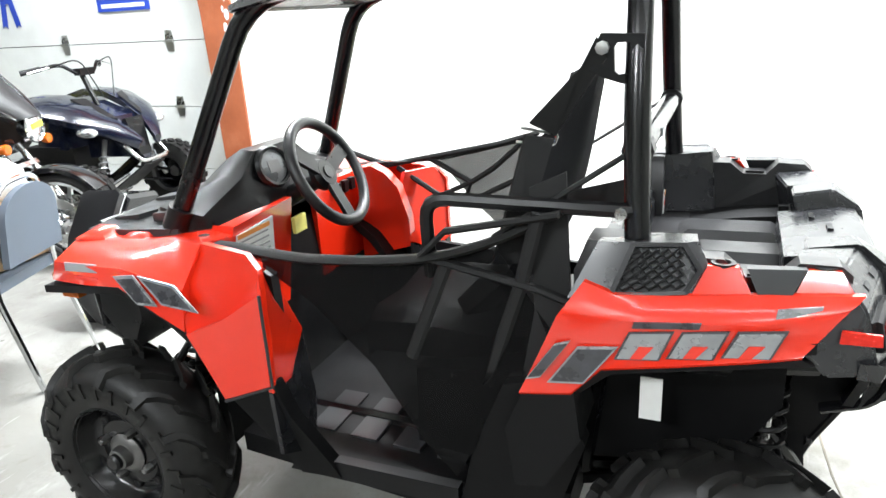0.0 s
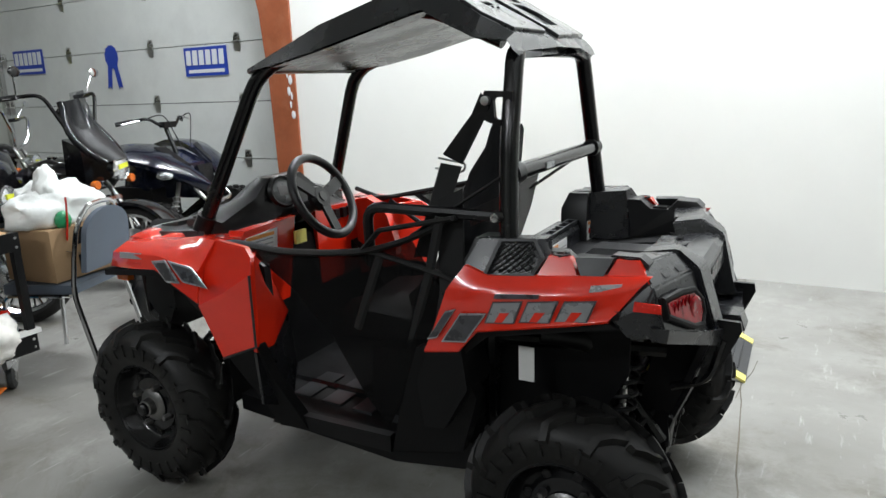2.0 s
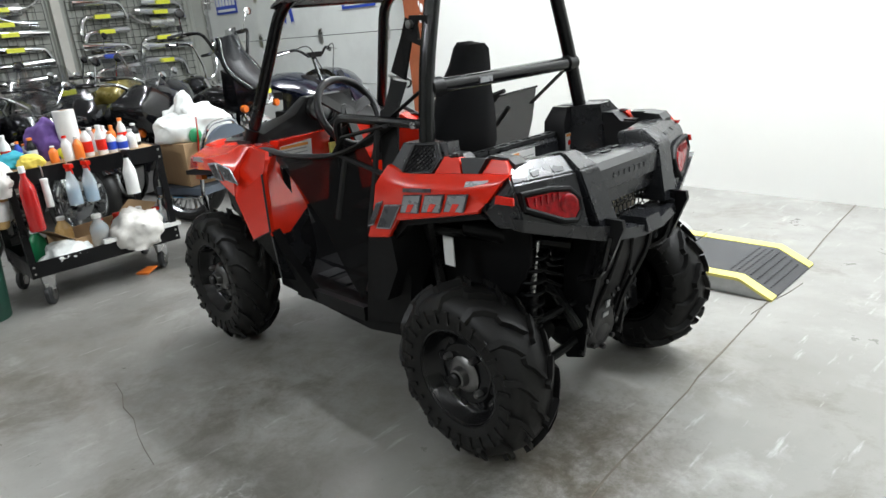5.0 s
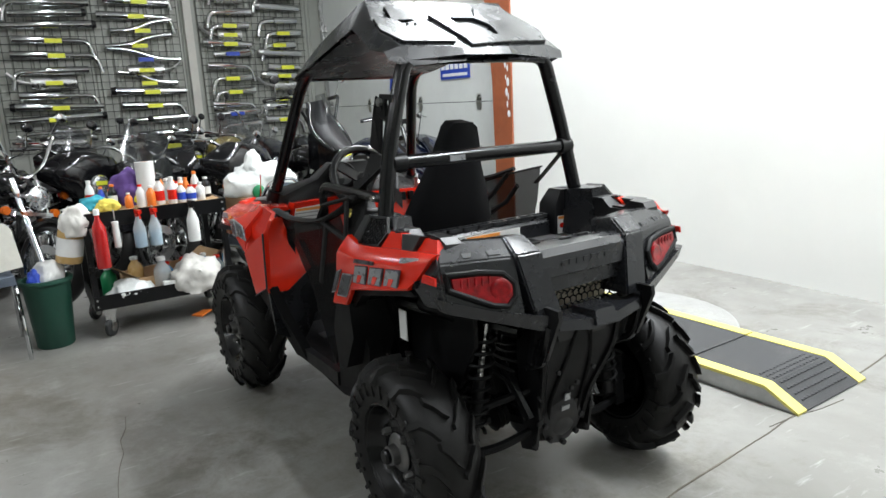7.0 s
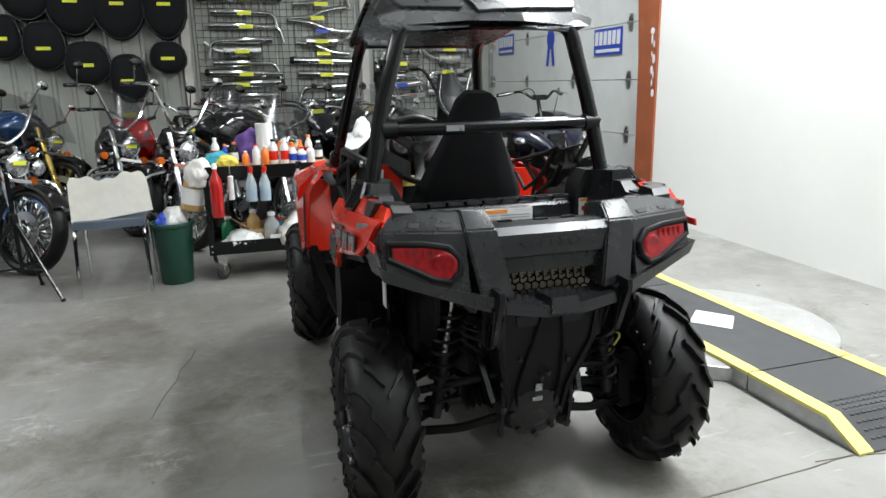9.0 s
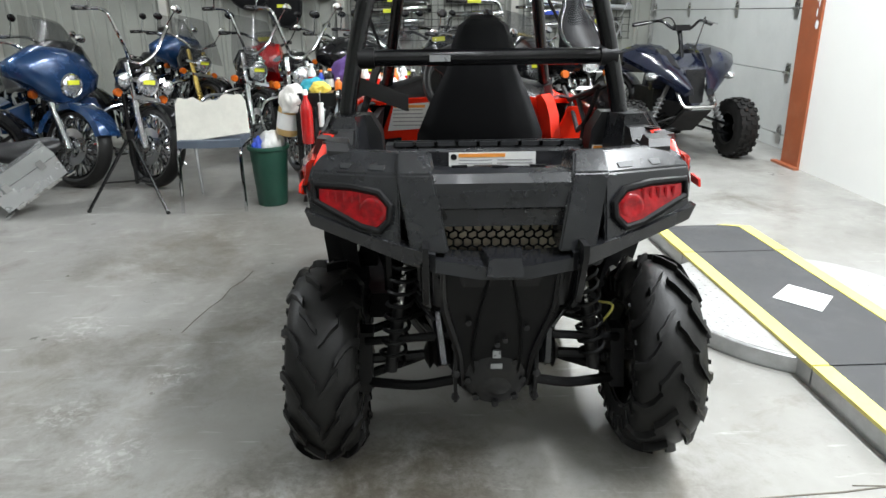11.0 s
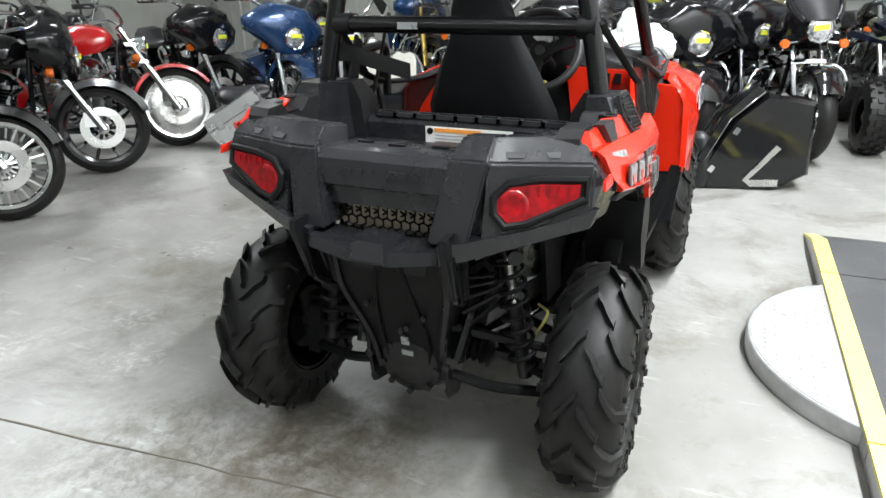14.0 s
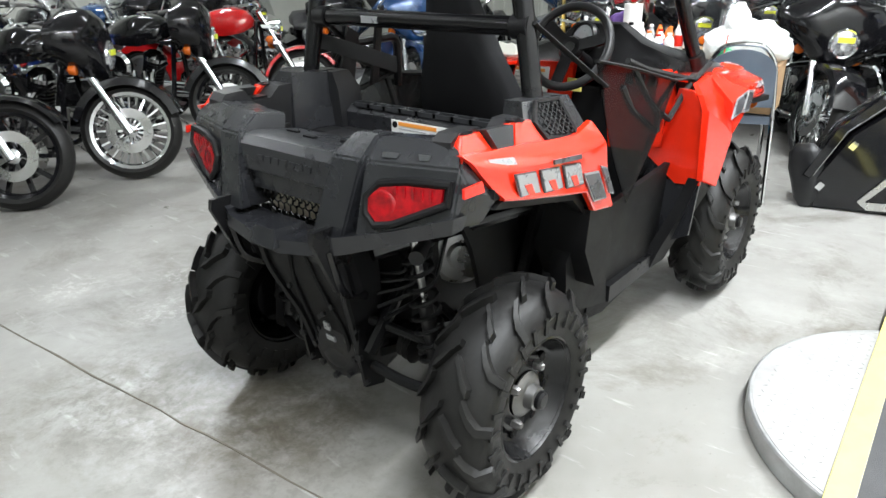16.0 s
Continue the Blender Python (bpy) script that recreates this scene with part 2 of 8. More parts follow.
CEILING_MAT = material("white_ceiling_sheet", (0.70, 0.71, 0.70), 0.6, var=0.05, scale=1.0, bump=0.05)
WIRE = material("black_wire", (0.02, 0.02, 0.02), 0.4, var=0.1, bump=0.0)
BLUE_SIGN = material("blue_sign", (0.02, 0.06, 0.42), 0.4, var=0.06, bump=0.0)
WHITE_SIGN = material("white_sign_print", (0.75, 0.77, 0.80), 0.4, var=0.04, bump=0.0)
BLUE_METALLIC = material("deep_blue_metallic", (0.010, 0.045, 0.13), 0.22, metal=0.4, var=0.1, bump=0.0, coat=0.8)
BRASS_FORK = material("gold_anodised", (0.42, 0.30, 0.08), 0.3, metal=0.8, var=0.1, bump=0.0)
CHARCOAL_PANEL = material("charcoal_panel", (0.018, 0.018, 0.019), 0.45, var=0.15, bump=0.04, bump_scale=200, spec=0.3)
NAVY = material("navy_plastic", (0.003, 0.005, 0.015), 0.18, var=0.12, bump=0.05, coat=0.4)
BIKE_BLACK = material("gloss_black_paint", (0.005, 0.005, 0.006), 0.10, var=0.1, bump=0.0, coat=0.2, spec=0.4)
BIKE_RED = material("gloss_red_paint", (0.42, 0.008, 0.008), 0.18, var=0.08, bump=0.0, coat=0.8)
BIKE_BLUE = material("bright_blue_paint", (0.02, 0.10, 0.55), 0.2, var=0.08, bump=0.0, coat=0.8)
BIKE_OLIVE = material("olive_gold_paint", (0.16, 0.13, 0.03), 0.22, metal=0.3, var=0.08, bump=0.0, coat=0.8)
SILVER_CASE = material("silver_saddlebag_paint", (0.42, 0.43, 0.43), 0.25, metal=0.6, var=0.08, bump=0.0, coat=0.5)
LAMP_GLASS = material("headlamp_glass", (0.72, 0.74, 0.76), 0.10, metal=0.8, var=0.35, scale=45, bump=0.5, bump_scale=60)
SMOKE = material("smoked_screen", (0.02, 0.022, 0.024), 0.08, var=0.1, bump=0.0, alpha=0.45)
CARDBOARD = material("brown_cardboard", (0.36, 0.23, 0.12), 0.8, var=0.1, scale=5, bump=0.1, bump_scale=50, second=(0.26, 0.16, 0.09), second_scale=6, second_amount=0.3)
BIN_GREEN = material("dark_green_plastic", (0.008, 0.055, 0.035), 0.5, var=0.2, scale=6, bump=0.15, bump_scale=40)
CHAIR_BLUE = material("grey_blue_vinyl", (0.080, 0.100, 0.130), 0.5, var=0.12, bump=0.2, bump_scale=200)
BOARD = material("off_white_board", (0.56, 0.55, 0.49), 0.75, var=0.10, scale=7, bump=0.15, bump_scale=30, second=(0.38, 0.36, 0.31), second_scale=5, second_amount=0.45)
BAG = material("white_plastic_bag", (0.80, 0.82, 0.80), 0.32, var=0.06, bump=0.3, bump_scale=25, bump_dist=0.01)
RAG = material("white_rag", (0.66, 0.64, 0.60), 0.9, var=0.15, scale=14, bump=0.5, bump_scale=90)
CLEAR_BOTTLE = material("clear_bottle", (0.62, 0.68, 0.70), 0.12, var=0.05, bump=0.0, alpha=0.45)
BLUE_FLUID = material("blue_fluid", (0.05, 0.22, 0.40), 0.1, var=0.1, bump=0.0)
GREEN_PLASTIC = material("green_plastic", (0.02, 0.26, 0.10), 0.35, var=0.1, bump=0.0)
PURPLE = material("purple_cloth", (0.10, 0.05, 0.20), 0.9, var=0.2, bump=0.4)
TEAL = material("teal_cloth", (0.03, 0.30, 0.38), 0.85, var=0.2, bump=0.4)
SPONGE = material("yellow_sponge", (0.72, 0.58, 0.10), 0.9, var=0.15, bump=0.5)
ORANGE = material("orange_plastic", (0.80, 0.20, 0.03), 0.4, var=0.1, bump=0.0)
TAN = material("tan_liquid_bottle", (0.50, 0.32, 0.12), 0.25, var=0.15, bump=0.0)


def concrete():
    """Power-floated slab: mottled grey with scuffs, oil stains, painted darkening beside the vehicle and pale
    scratches.
    """
    mat = bpy.data.materials.new("concrete_floor")
    mat.use_nodes = True
    nt = mat.node_tree
    p = nt.nodes["Principled BSDF"]
    tc = nt.nodes.new("ShaderNodeTexCoord")

    def noise_tex(scale, detail, rough, distort=0.0, stretch=None):
        n = nt.nodes.new("ShaderNodeTexNoise")
        n.inputs["Scale"].default_value, n.inputs["Detail"].default_value = scale, detail
        n.inputs["Roughness"].default_value, n.inputs["Distortion"].default_value = rough, distort
        if stretch:
            mp = nt.nodes.new("ShaderNodeMapping")
            mp.inputs["Scale"].default_value, mp.inputs["Rotation"].default_value = stretch, (0, 0, 0.7)
            nt.links.new(tc.outputs["Object"], mp.inputs["Vector"])
            nt.links.new(mp.outputs["Vector"], n.inputs["Vector"])
        else:
            nt.links.new(tc.outputs["Object"], n.inputs["Vector"])
        return n.outputs["Fac"]

    def span(value, a, b, c, d):
        r = nt.nodes.new("ShaderNodeMapRange")
        for i, v in enumerate((a, b, c, d)):
            r.inputs[i + 1].default_value = v
        nt.links.new(value, r.inputs[0])
        return r.outputs[0]

    def mix(fac, a, b):
        m = nt.nodes.new("ShaderNodeMix")
        m.data_type = "RGBA"
        nt.links.new(fac, m.inputs[0])
        for sock, v in ((6, a), (7, b)):
            if isinstance(v, tuple):
                m.inputs[sock].default_value = (*v, 1)
            else:
                nt.links.new(v, m.inputs[sock])
        return m.outputs[2]

    large = noise_tex(0.55, 5, 0.6, 0.6)
    col = mix(span(large, 0.32, 0.68, 0, 1), (0.165, 0.160, 0.145), (0.335, 0.333, 0.315))
    col = mix(span(noise_tex(5, 8, 0.7), 0.35, 0.7, 0.0, 0.6), col, (0.215, 0.208, 0.19))
    col = mix(span(noise_tex(1.6, 9, 0.75, 0.5), 0.52, 0.68, 0, 0.85), col, (0.115, 0.104, 0.082))
    col = mix(span(noise_tex(2.3, 7, 0.7, 0.2), 0.56, 0.72, 0, 0.55), col, (0.40, 0.395, 0.375))
    col = mix(span(noise_tex(22, 4, 0.6, 0.0, (1, 0.16, 1)), 0.62, 0.74, 0, 0.6), col, (0.48, 0.48, 0.465))
    col = mix(span(noise_tex(60, 3, 0.6), 0.66, 0.74, 0, 0.5), col, (0.14, 0.13, 0.12))

    def blot(x, y, r, amount, colour, grain, under):
        d = nt.nodes.new("ShaderNodeVectorMath")
        d.operation = "DISTANCE"
        nt.links.new(tc.outputs["Object"], d.inputs[0])
        d.inputs[1].default_value = (x, y, 0.0)
        m = nt.nodes.new("ShaderNodeMath")
        m.operation = "MULTIPLY"
        nt.links.new(span(d.outputs["Value"], r * 0.25, r, amount, 0.0), m.inputs[0])
        nt.links.new(grain, m.inputs[1])
        return mix(m.outputs[0], under, colour)

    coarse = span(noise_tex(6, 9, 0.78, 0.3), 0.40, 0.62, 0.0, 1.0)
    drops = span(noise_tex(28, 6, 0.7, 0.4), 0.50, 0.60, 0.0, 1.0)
    # stains by the joint; wider blots put the vehicle's shade into the colour
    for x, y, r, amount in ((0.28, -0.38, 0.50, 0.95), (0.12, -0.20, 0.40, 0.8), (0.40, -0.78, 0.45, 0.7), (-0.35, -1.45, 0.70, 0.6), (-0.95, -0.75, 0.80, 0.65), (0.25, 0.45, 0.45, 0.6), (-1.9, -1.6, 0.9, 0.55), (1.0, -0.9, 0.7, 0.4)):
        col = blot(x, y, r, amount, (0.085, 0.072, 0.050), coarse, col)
    for x, y, r, amount in ((0.02, -1.20, 0.20, 0.4), (0.16, -1.72, 0.22, 0.4), (-0.48, -1.16, 0.12, 0.5), (-0.22, -1.46, 0.16, 0.4), (-0.89, -1.72, 0.18, 0.4)):
        col = blot(x, y, r, amount, (0.50, 0.49, 0.47), drops, col)
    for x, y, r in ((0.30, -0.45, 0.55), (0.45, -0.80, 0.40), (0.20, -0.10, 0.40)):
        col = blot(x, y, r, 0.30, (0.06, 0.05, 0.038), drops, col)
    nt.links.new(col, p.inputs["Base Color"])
    nt.links.new(span(noise_tex(3.5, 6, 0.65), 0.3, 0.7, 0.26, 0.48), p.inputs["Roughness"])
    bp = nt.nodes.new("ShaderNodeBump")
    bp.inputs["Strength"].default_value, bp.inputs["Distance"].default_value = 0.12, 0.003
    nt.links.new(noise_tex(30, 6, 0.7), bp.inputs["Height"])
    nt.links.new(bp.outputs["Normal"], p.inputs["Normal"])
    return mat


CONCRETE = concrete()
JOINT = material("dark_floor_joint", (0.12, 0.105, 0.082), 0.8, var=0.3, bump=0.3)


# ---------- structure ----------
X0, X1, Y0, Y1 = -9.0, 6.5, -8.0, 2.97     # the shop's inner faces


def structure(name, bm, mat, label, category, parent=None, **kw):
    return tagged(part(name, bm, mat, parent, "", **kw), label, category, kind="structure")


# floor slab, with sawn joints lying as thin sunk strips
floor = structure("floor", box(B(), X0 - 0.2, X1 + 0.2, Y0 - 0.2, 3.6, -0.2, 0.0), CONCRETE, "scuffed grey power-floated concrete floor with oil stains and painted darkening beside the vehicle", "floor", smooth=0)


def floor_joint(a, b, width, wander):
    a, b = Vector((*a, 0)), Vector((*b, 0))
    n = max(2, int((b - a).length / 0.12))
    side = Vector((-(b - a).y, (b - a).x, 0)).normalized()
    rnd = random.Random(int(a.x * 100) + 7)
    left, right = [], []
    for k in range(n + 1):
        c = a.lerp(b, k / n) + side * rnd.uniform(-wander, wander)
        w = width * rnd.uniform(0.6, 1.2)
        left.append(c + side * w / 2 + Vector((0, 0, 0.0025)))
        right.append(c - side * w / 2 + Vector((0, 0, 0.0025)))
    bm = B()
    lo = [[p, q, q - Vector((0, 0, 0.003)), p - Vector((0, 0, 0.003))] for p, q in zip(left, right)]
    loft(bm, lo)
    return bm


structure("floor_joint", floor_joint((1.045, -8.0), (0.087, 3.01), 0.0065, 0.005), JOINT, "dark sawn joint across the concrete floor", "floor joint", smooth=0)
structure("floor_crack", floor_joint((-1.58, -1.13), (-0.85, -1.26), 0.002, 0.012), JOINT, "hairline crack in the concrete", "crack", smooth=0)
structure("floor_crack", floor_joint((0.29, 1.49), (0.24, 1.02), 0.0025, 0.015), JOINT, "hairline crack beside the ramp", "crack", smooth=0)
wall = B()
box(wall, -3.80, X1, Y1, Y1 + 0.2, 0, CEIL)
structure("wall_north", wall, WHITE_PAINT, "plain white painted wall of the workshop", "wall", smooth=0)
# unseen end wall that closes the room, kept dark to dim reflections in black parts
structure("wall_east", box(B(), X1, X1 + 0.2, Y0, Y1 + 0.2, 0, CEIL), CORRUGATED, "plain grey-green sheet metal end wall, assumed, out of view", "wall", smooth=0)
structure("wall_south", box(B(), X0, X1, Y0 - 0.2, Y0, 0, CEIL), CORRUGATED, "plain grey-green sheet metal wall", "wall", smooth=0)
# unseen ceiling that closes the room, pale for highlights on upward edges
structure("ceiling", box(B(), X0 - 0.2, X1 + 0.2, Y0 - 0.2, 3.6, CEIL, CEIL + 0.15), CEILING_MAT, "white sheet ceiling above the lamps, assumed, out of view", "ceiling", smooth=0)
structure("wall_north_head", box(B(), X0, -4.09, 3.05, 3.5, 3.4, CEIL), WHITE_PAINT, "white wall above the overhead door", "wall", smooth=0)

# ribbed sheet wall at the far end
bm = B()
prof = []
y = Y0
while y < 3.55:
    prof += [(0.0, y), (0.0, y + 0.16), (0.022, y + 0.18), (0.022, y + 0.22)]
    y += 0.24
back = [(X0 - 0.04, yy) for _, yy in prof]
loft(bm, [[(X0 + d, yy, z) for d, yy in prof] for z in (0, CEIL)], closed=False, caps=False)
box(bm, X0 - 0.2, X0 - 0.03, Y0 - 0.2, 3.6, 0, CEIL)
structure("wall_west", bm, CORRUGATED, "ribbed grey-green sheet metal wall behind the motorcycles", "wall", smooth=0)
for ty in (1.14, -1.45, -4.05, -6.6):
    structure("trim", box(B(), X0 + 0.024, X0 + 0.11, ty - 0.055, ty + 0.055, 0, CEIL), TRIM_PAINT, "pale steel upright on the sheet wall", "trim", bevel=0.006)

# steel portal frame leg with its curved haunch
pts = [(-3.80, 0.0), (-3.80, CEIL - 0.05), (-5.07, CEIL - 0.05), (-4.85, 3.6), (-4.47, 3.0), (-4.25, 2.55), (-4.16, 2.1), (-4.11, 1.5), (-4.08, 0.0)]
bm = B()
slab(bm, pts, 2.95, 3.0)
slab(bm, pts, 3.2, 3.25)
web = [(-3.92, 0), (-3.92, CEIL - 0.1), (-3.96, CEIL - 0.1), (-3.96, 0)]
slab(bm, web, 3.0, 3.2)
column = structure("steel_column", bm, RUST_PAINT, "red-oxide painted steel frame column with a curved haunch", "column", bevel=0.004)
part("base_plate", box(B(), -4.16, -3.76, 2.90, 2.948, 0.0, 0.02), RUST_PAINT, column)
bm = B()
rnd = random.Random(4)
for k in range(9):
    zc = 1.75 - k * 0.07 + rnd.uniform(-0.02, 0.02)
    ball(bm, (-3.87 + rnd.uniform(-0.02, 0.03), 2.949, zc), rnd.uniform(0.008, 0.028) if k else 0.035, 0.003, rnd.uniform(0.02, 0.05), 8, 6)
part("paint_splash", bm, WHITE_SIGN, column, "white paint scuffs")

# overhead sectional door
door = thing("door_1", pose(0, 0, 0), "closed white overhead sectional door with steel hinges", "garage door", kind="structure")
SEAMS = [0.0, 0.14, 0.72, 1.30, 1.89, 2.48, 3.08, 3.45]
for za, zb in zip(SEAMS, SEAMS[1:]):
    bm = B()
    box(bm, -8.98, -4.11, 3.25, 3.32, za + 0.004, zb - 0.004)
    panel = part("panel", bm, DOOR_PAINT, door, bevel=0.008)
hinge_bm = B()
plate(hinge_bm, [(-0.035, 0, -0.09), (0.035, 0, -0.09), (0.045, 0, -0.03), (0.045, 0, 0.03), (0.035, 0, 0.09), (-0.035, 0, 0.09), (-0.045, 0, 0.03), (-0.045, 0, -0.03)], (0, 0.006, 0))
tube(hinge_bm, [(-0.05, -0.008, 0), (0.05, -0.008, 0)], 0.013, 8)
hinge = part("hinge", hinge_bm, STEEL, door)
hinge.matrix_basis = pose(-4.76, 3.244, 1.30)
for hz in SEAMS[1:-1]:
    for hx in (-4.32, -4.76, -6.05, -7.5, -8.85):
        if (hx, hz) != (-4.76, 1.30):
            mesh_copy(hinge, "hinge", door, pose(hx, 3.244, hz))
for sx in (-4.15, -8.93):
    part("track", box(B(), sx - 0.02, sx + 0.02, 3.19, 3.243, 0, 3.5), STEEL, door, "galvanised door track")


def brand_sign(x, z):
    s = thing("sign", pose(x, 3.238, z), "blue and white rectangular banner sign on the overhead door", "sign", "signs on the door")
    part("panel", box(B(), -0.31, 0.31, 0, 0.004, -0.145, 0.145), BLUE_SIGN, s, smooth=0)
    for k in range(6):
        part("letter_block", slab(B(), [(-0.285 + k * 0.096, -0.035), (-0.215 + k * 0.096, -0.035), (-0.209 + k * 0.096, 0.115), (-0.277 + k * 0.096, 0.115)], -0.004, 0.0), WHITE_SIGN, s, smooth=0)
    part("small_print_bar", box(B(), -0.26, 0.26, -0.003, 0, -0.115, -0.08), WHITE_SIGN, s, smooth=0)
    return s


brand_sign(-5.22, 1.72)
brand_sign(-8.32, 1.85)
# blue rosette ribbon cut-out
s = thing("rosette_sign", Matrix.Translation((-6.72, 3.238, 1.72)) @ Matrix.Scale(0.78, 4), "flat blue rosette shape with two ribbon tails on the door", "sign")
bm = B()
n = 24
plate(bm, [(0.14 * (1 + 0.08 * (k % 2)) * math.cos(2 * math.pi * k / n), 0, 0.15 + 0.16 * (1 + 0.08 * (k % 2)) * math.sin(2 * math.pi * k / n)) for k in range(n)], (0, 0.004, 0))
part("rosette", bm, BLUE_SIGN, s, smooth=0)
for sg in (-1, 1):
    part("tail", plate(B(), [(sg * 0.01, 0.001, 0.06), (sg * 0.10, 0.001, 0.06), (sg * 0.17, 0.001, -0.30), (sg * 0.12, 0.001, -0.27), (sg * 0.08, 0.001, -0.31)], (0, 0.003, 0)), BLUE_SIGN, s, smooth=0)

# ceiling tube fittings, out of view, one at each lamp including the added ones
for lx, ly, _ in LAMPS:
    fit_ = thing("ceiling_light", pose(lx, ly, CEIL), "white twin-tube fluorescent ceiling fitting, assumed, out of view", "ceiling light", "ceiling lights")
    part("housing", box(B(), -1.2, 1.2, -0.14, 0.14, -0.10, 0.0), CEILING_MAT, fit_, bevel=0.01)
    for sg in (-0.06, 0.06):
        part("tube", tube(B(), [(-1.15, sg, -0.13), (1.15, sg, -0.13)], 0.016, 8), WHITE_SIGN, fit_)


# ---------- the red utility vehicle (nose towards -x, rear axle at x = 0) ----------
utv = thing("utility_vehicle", pose(0, 0, 0), "red and black single-seat off-road vehicle with roll cage and roof", "off-road vehicle")


def mirrored(fn):
    """Build a part for the left (-1) and the right (+1) side."""
    return [fn(s) for s in (-1, 1)]


def lug_tyre(width, radius=0.307, rim=0.155, lugs=13):
    bm = B()
    w = width / 2
    prof = [(rim, -w * 0.78), (rim + 0.02, -w * 0.9), (rim + 0.06, -w * 0.98), (radius - 0.075, -w * 0.98), (radius - 0.042, -w * 0.86), (radius - 0.022, -w * 0.55), (radius - 0.014, -w * 0.2), (radius - 0.012, 0),
            (radius - 0.014, w * 0.2), (radius - 0.022, w * 0.55), (radius - 0.042, w * 0.86), (radius - 0.075, w * 0.98), (rim + 0.06, w * 0.98), (rim + 0.02, w * 0.9), (rim, w * 0.78)]
    lathe(bm, prof, n=48, close=False)
    # chevron lugs, alternating sides, wrapping over the shoulder
    inner = [(0.03, -0.011, -0.05), (0.18, -0.012, 0.12), (0.34, -0.014, 0.40), (0.52, -0.018, 0.62)]
    outer = [(0.46, -0.016, 0.16), (0.66, -0.024, 0.52), (0.84, -0.036, 0.76), (1.0, -0.066, 0.84)]
    for side in (-1, 1):
        for k in range(lugs * 2):
            a0 = 2 * math.pi * (k / 2 + (0.25 if side > 0 else 0)) / lugs
            shape = inner if k % 2 == 0 else outer
            rings = []
            for i, (f, dr, sweep) in enumerate(shape):
                a = a0 + sweep * 0.34
                half = 0.030 + 0.020 * f
                lift = 0.022 - 0.006 * f if f < 0.95 else 0.010
                rb = radius + dr - 0.006
                h = side * w * f
                out = side * (0.006 if f > 0.9 else 0.0)
                rings.append([Vector(((rb) * math.cos(a - half), (rb) * math.sin(a - half), h)), Vector(((rb + lift + 0.004) * math.cos(a - half * 0.80), (rb + lift + 0.004) * math.sin(a - half * 0.80), h + out)),
                              Vector(((rb + lift + 0.004) * math.cos(a + half * 0.80), (rb + lift + 0.004) * math.sin(a + half * 0.80), h + out)), Vector(((rb) * math.cos(a + half), (rb) * math.sin(a + half), h))])
            loft(bm, rings)
    # sidewall ribs
    for side in (-1, 1):
        for k in range(lugs * 2):
            a = 2 * math.pi * k / (lugs * 2)
            m = Matrix.Rotation(a, 4, "Z")
            box(bm, radius - 0.105, radius - 0.062, -0.006, 0.006, side * w * 0.955, side * (w * 0.955 + 0.006), m)
    return bm


def wheel(name, x, s, y, width, radius):
    """Wheel with its axle along y; s: the side it faces."""
    w = part(name, lathe(B(), [(0.02, -0.05), (0.10, -0.05), (0.11, 0.0), (0.02, 0.0)], n=20), BLACK_STEEL, utv)
    w.name = name
    w.matrix_basis = Matrix.Translation((x, y, radius + 0.011)) @ Matrix.Rotation(radians(90 if s < 0 else -90), 4, "X") @ Matrix.Rotation(random.Random(int(x * 10) + s).uniform(0, 1), 4, "Z")
    part("tyre", lug_tyre(width, radius), RUBBER, w, "black knobbly off-road tyre")
    hw = width / 2 * 0.78
    rim = [(0.157, -hw), (0.166, -hw - 0.008), (0.160, -hw + 0.01), (0.140, -hw + 0.03), (0.132, 0.02), (0.145, hw - 0.03), (0.160, hw - 0.008), (0.168, hw + 0.006), (0.160, hw + 0.008), (0.150, hw - 0.012),
           (0.136, hw - 0.035), (0.128, 0.035), (0.112, 0.03), (0.100, 0.042), (0.055, 0.045), (0.050, 0.0)]
    part("rim", lathe(B(), rim, n=40, close=False), BLACK_STEEL, w, "black steel rim")
    bm = B()
    lathe(bm, [(0.05, 0.03), (0.062, 0.05), (0.05, 0.060), (0.034, 0.062), (0.030, 0.085), (0.018, 0.09), (0.0, 0.09)], n=20)
    part("hub", bm, ALLOY, w, "scuffed alloy hub")
    for k in range(4):
        a = math.pi / 4 + math.pi / 2 * k
        part("wheel_nut", lathe(B(), [(0.013, 0.035), (0.013, 0.062), (0.008, 0.07), (0.0, 0.07)], Matrix.Translation((0.078 * math.cos(a), 0.078 * math.sin(a), 0)), 6), ALLOY, w)
    for k in range(8):
        a = math.pi / 8 + math.pi / 4 * k
        part("slot", lathe(B(), [(0.010, 0.0), (0.014, 0.038), (0.010, 0.040), (0.0, 0.037)], Matrix.Translation((0.112 * math.cos(a), 0.112 * math.sin(a), 0)), 8), BLACK_SATIN, w)
    part("cap", lathe(B(), [(0.024, 0.084), (0.024, 0.098), (0.018, 0.104), (0.0, 0.104)], n=16), BLACK_SATIN, w)
    return w


for s in (-1, 1):
    wheel("rear_wheel", -0.02, s, s * 0.480, 0.204, 0.295)
    wheel("front_wheel", -1.56, s, s * 0.502 - 0.02, 0.205, 0.307)


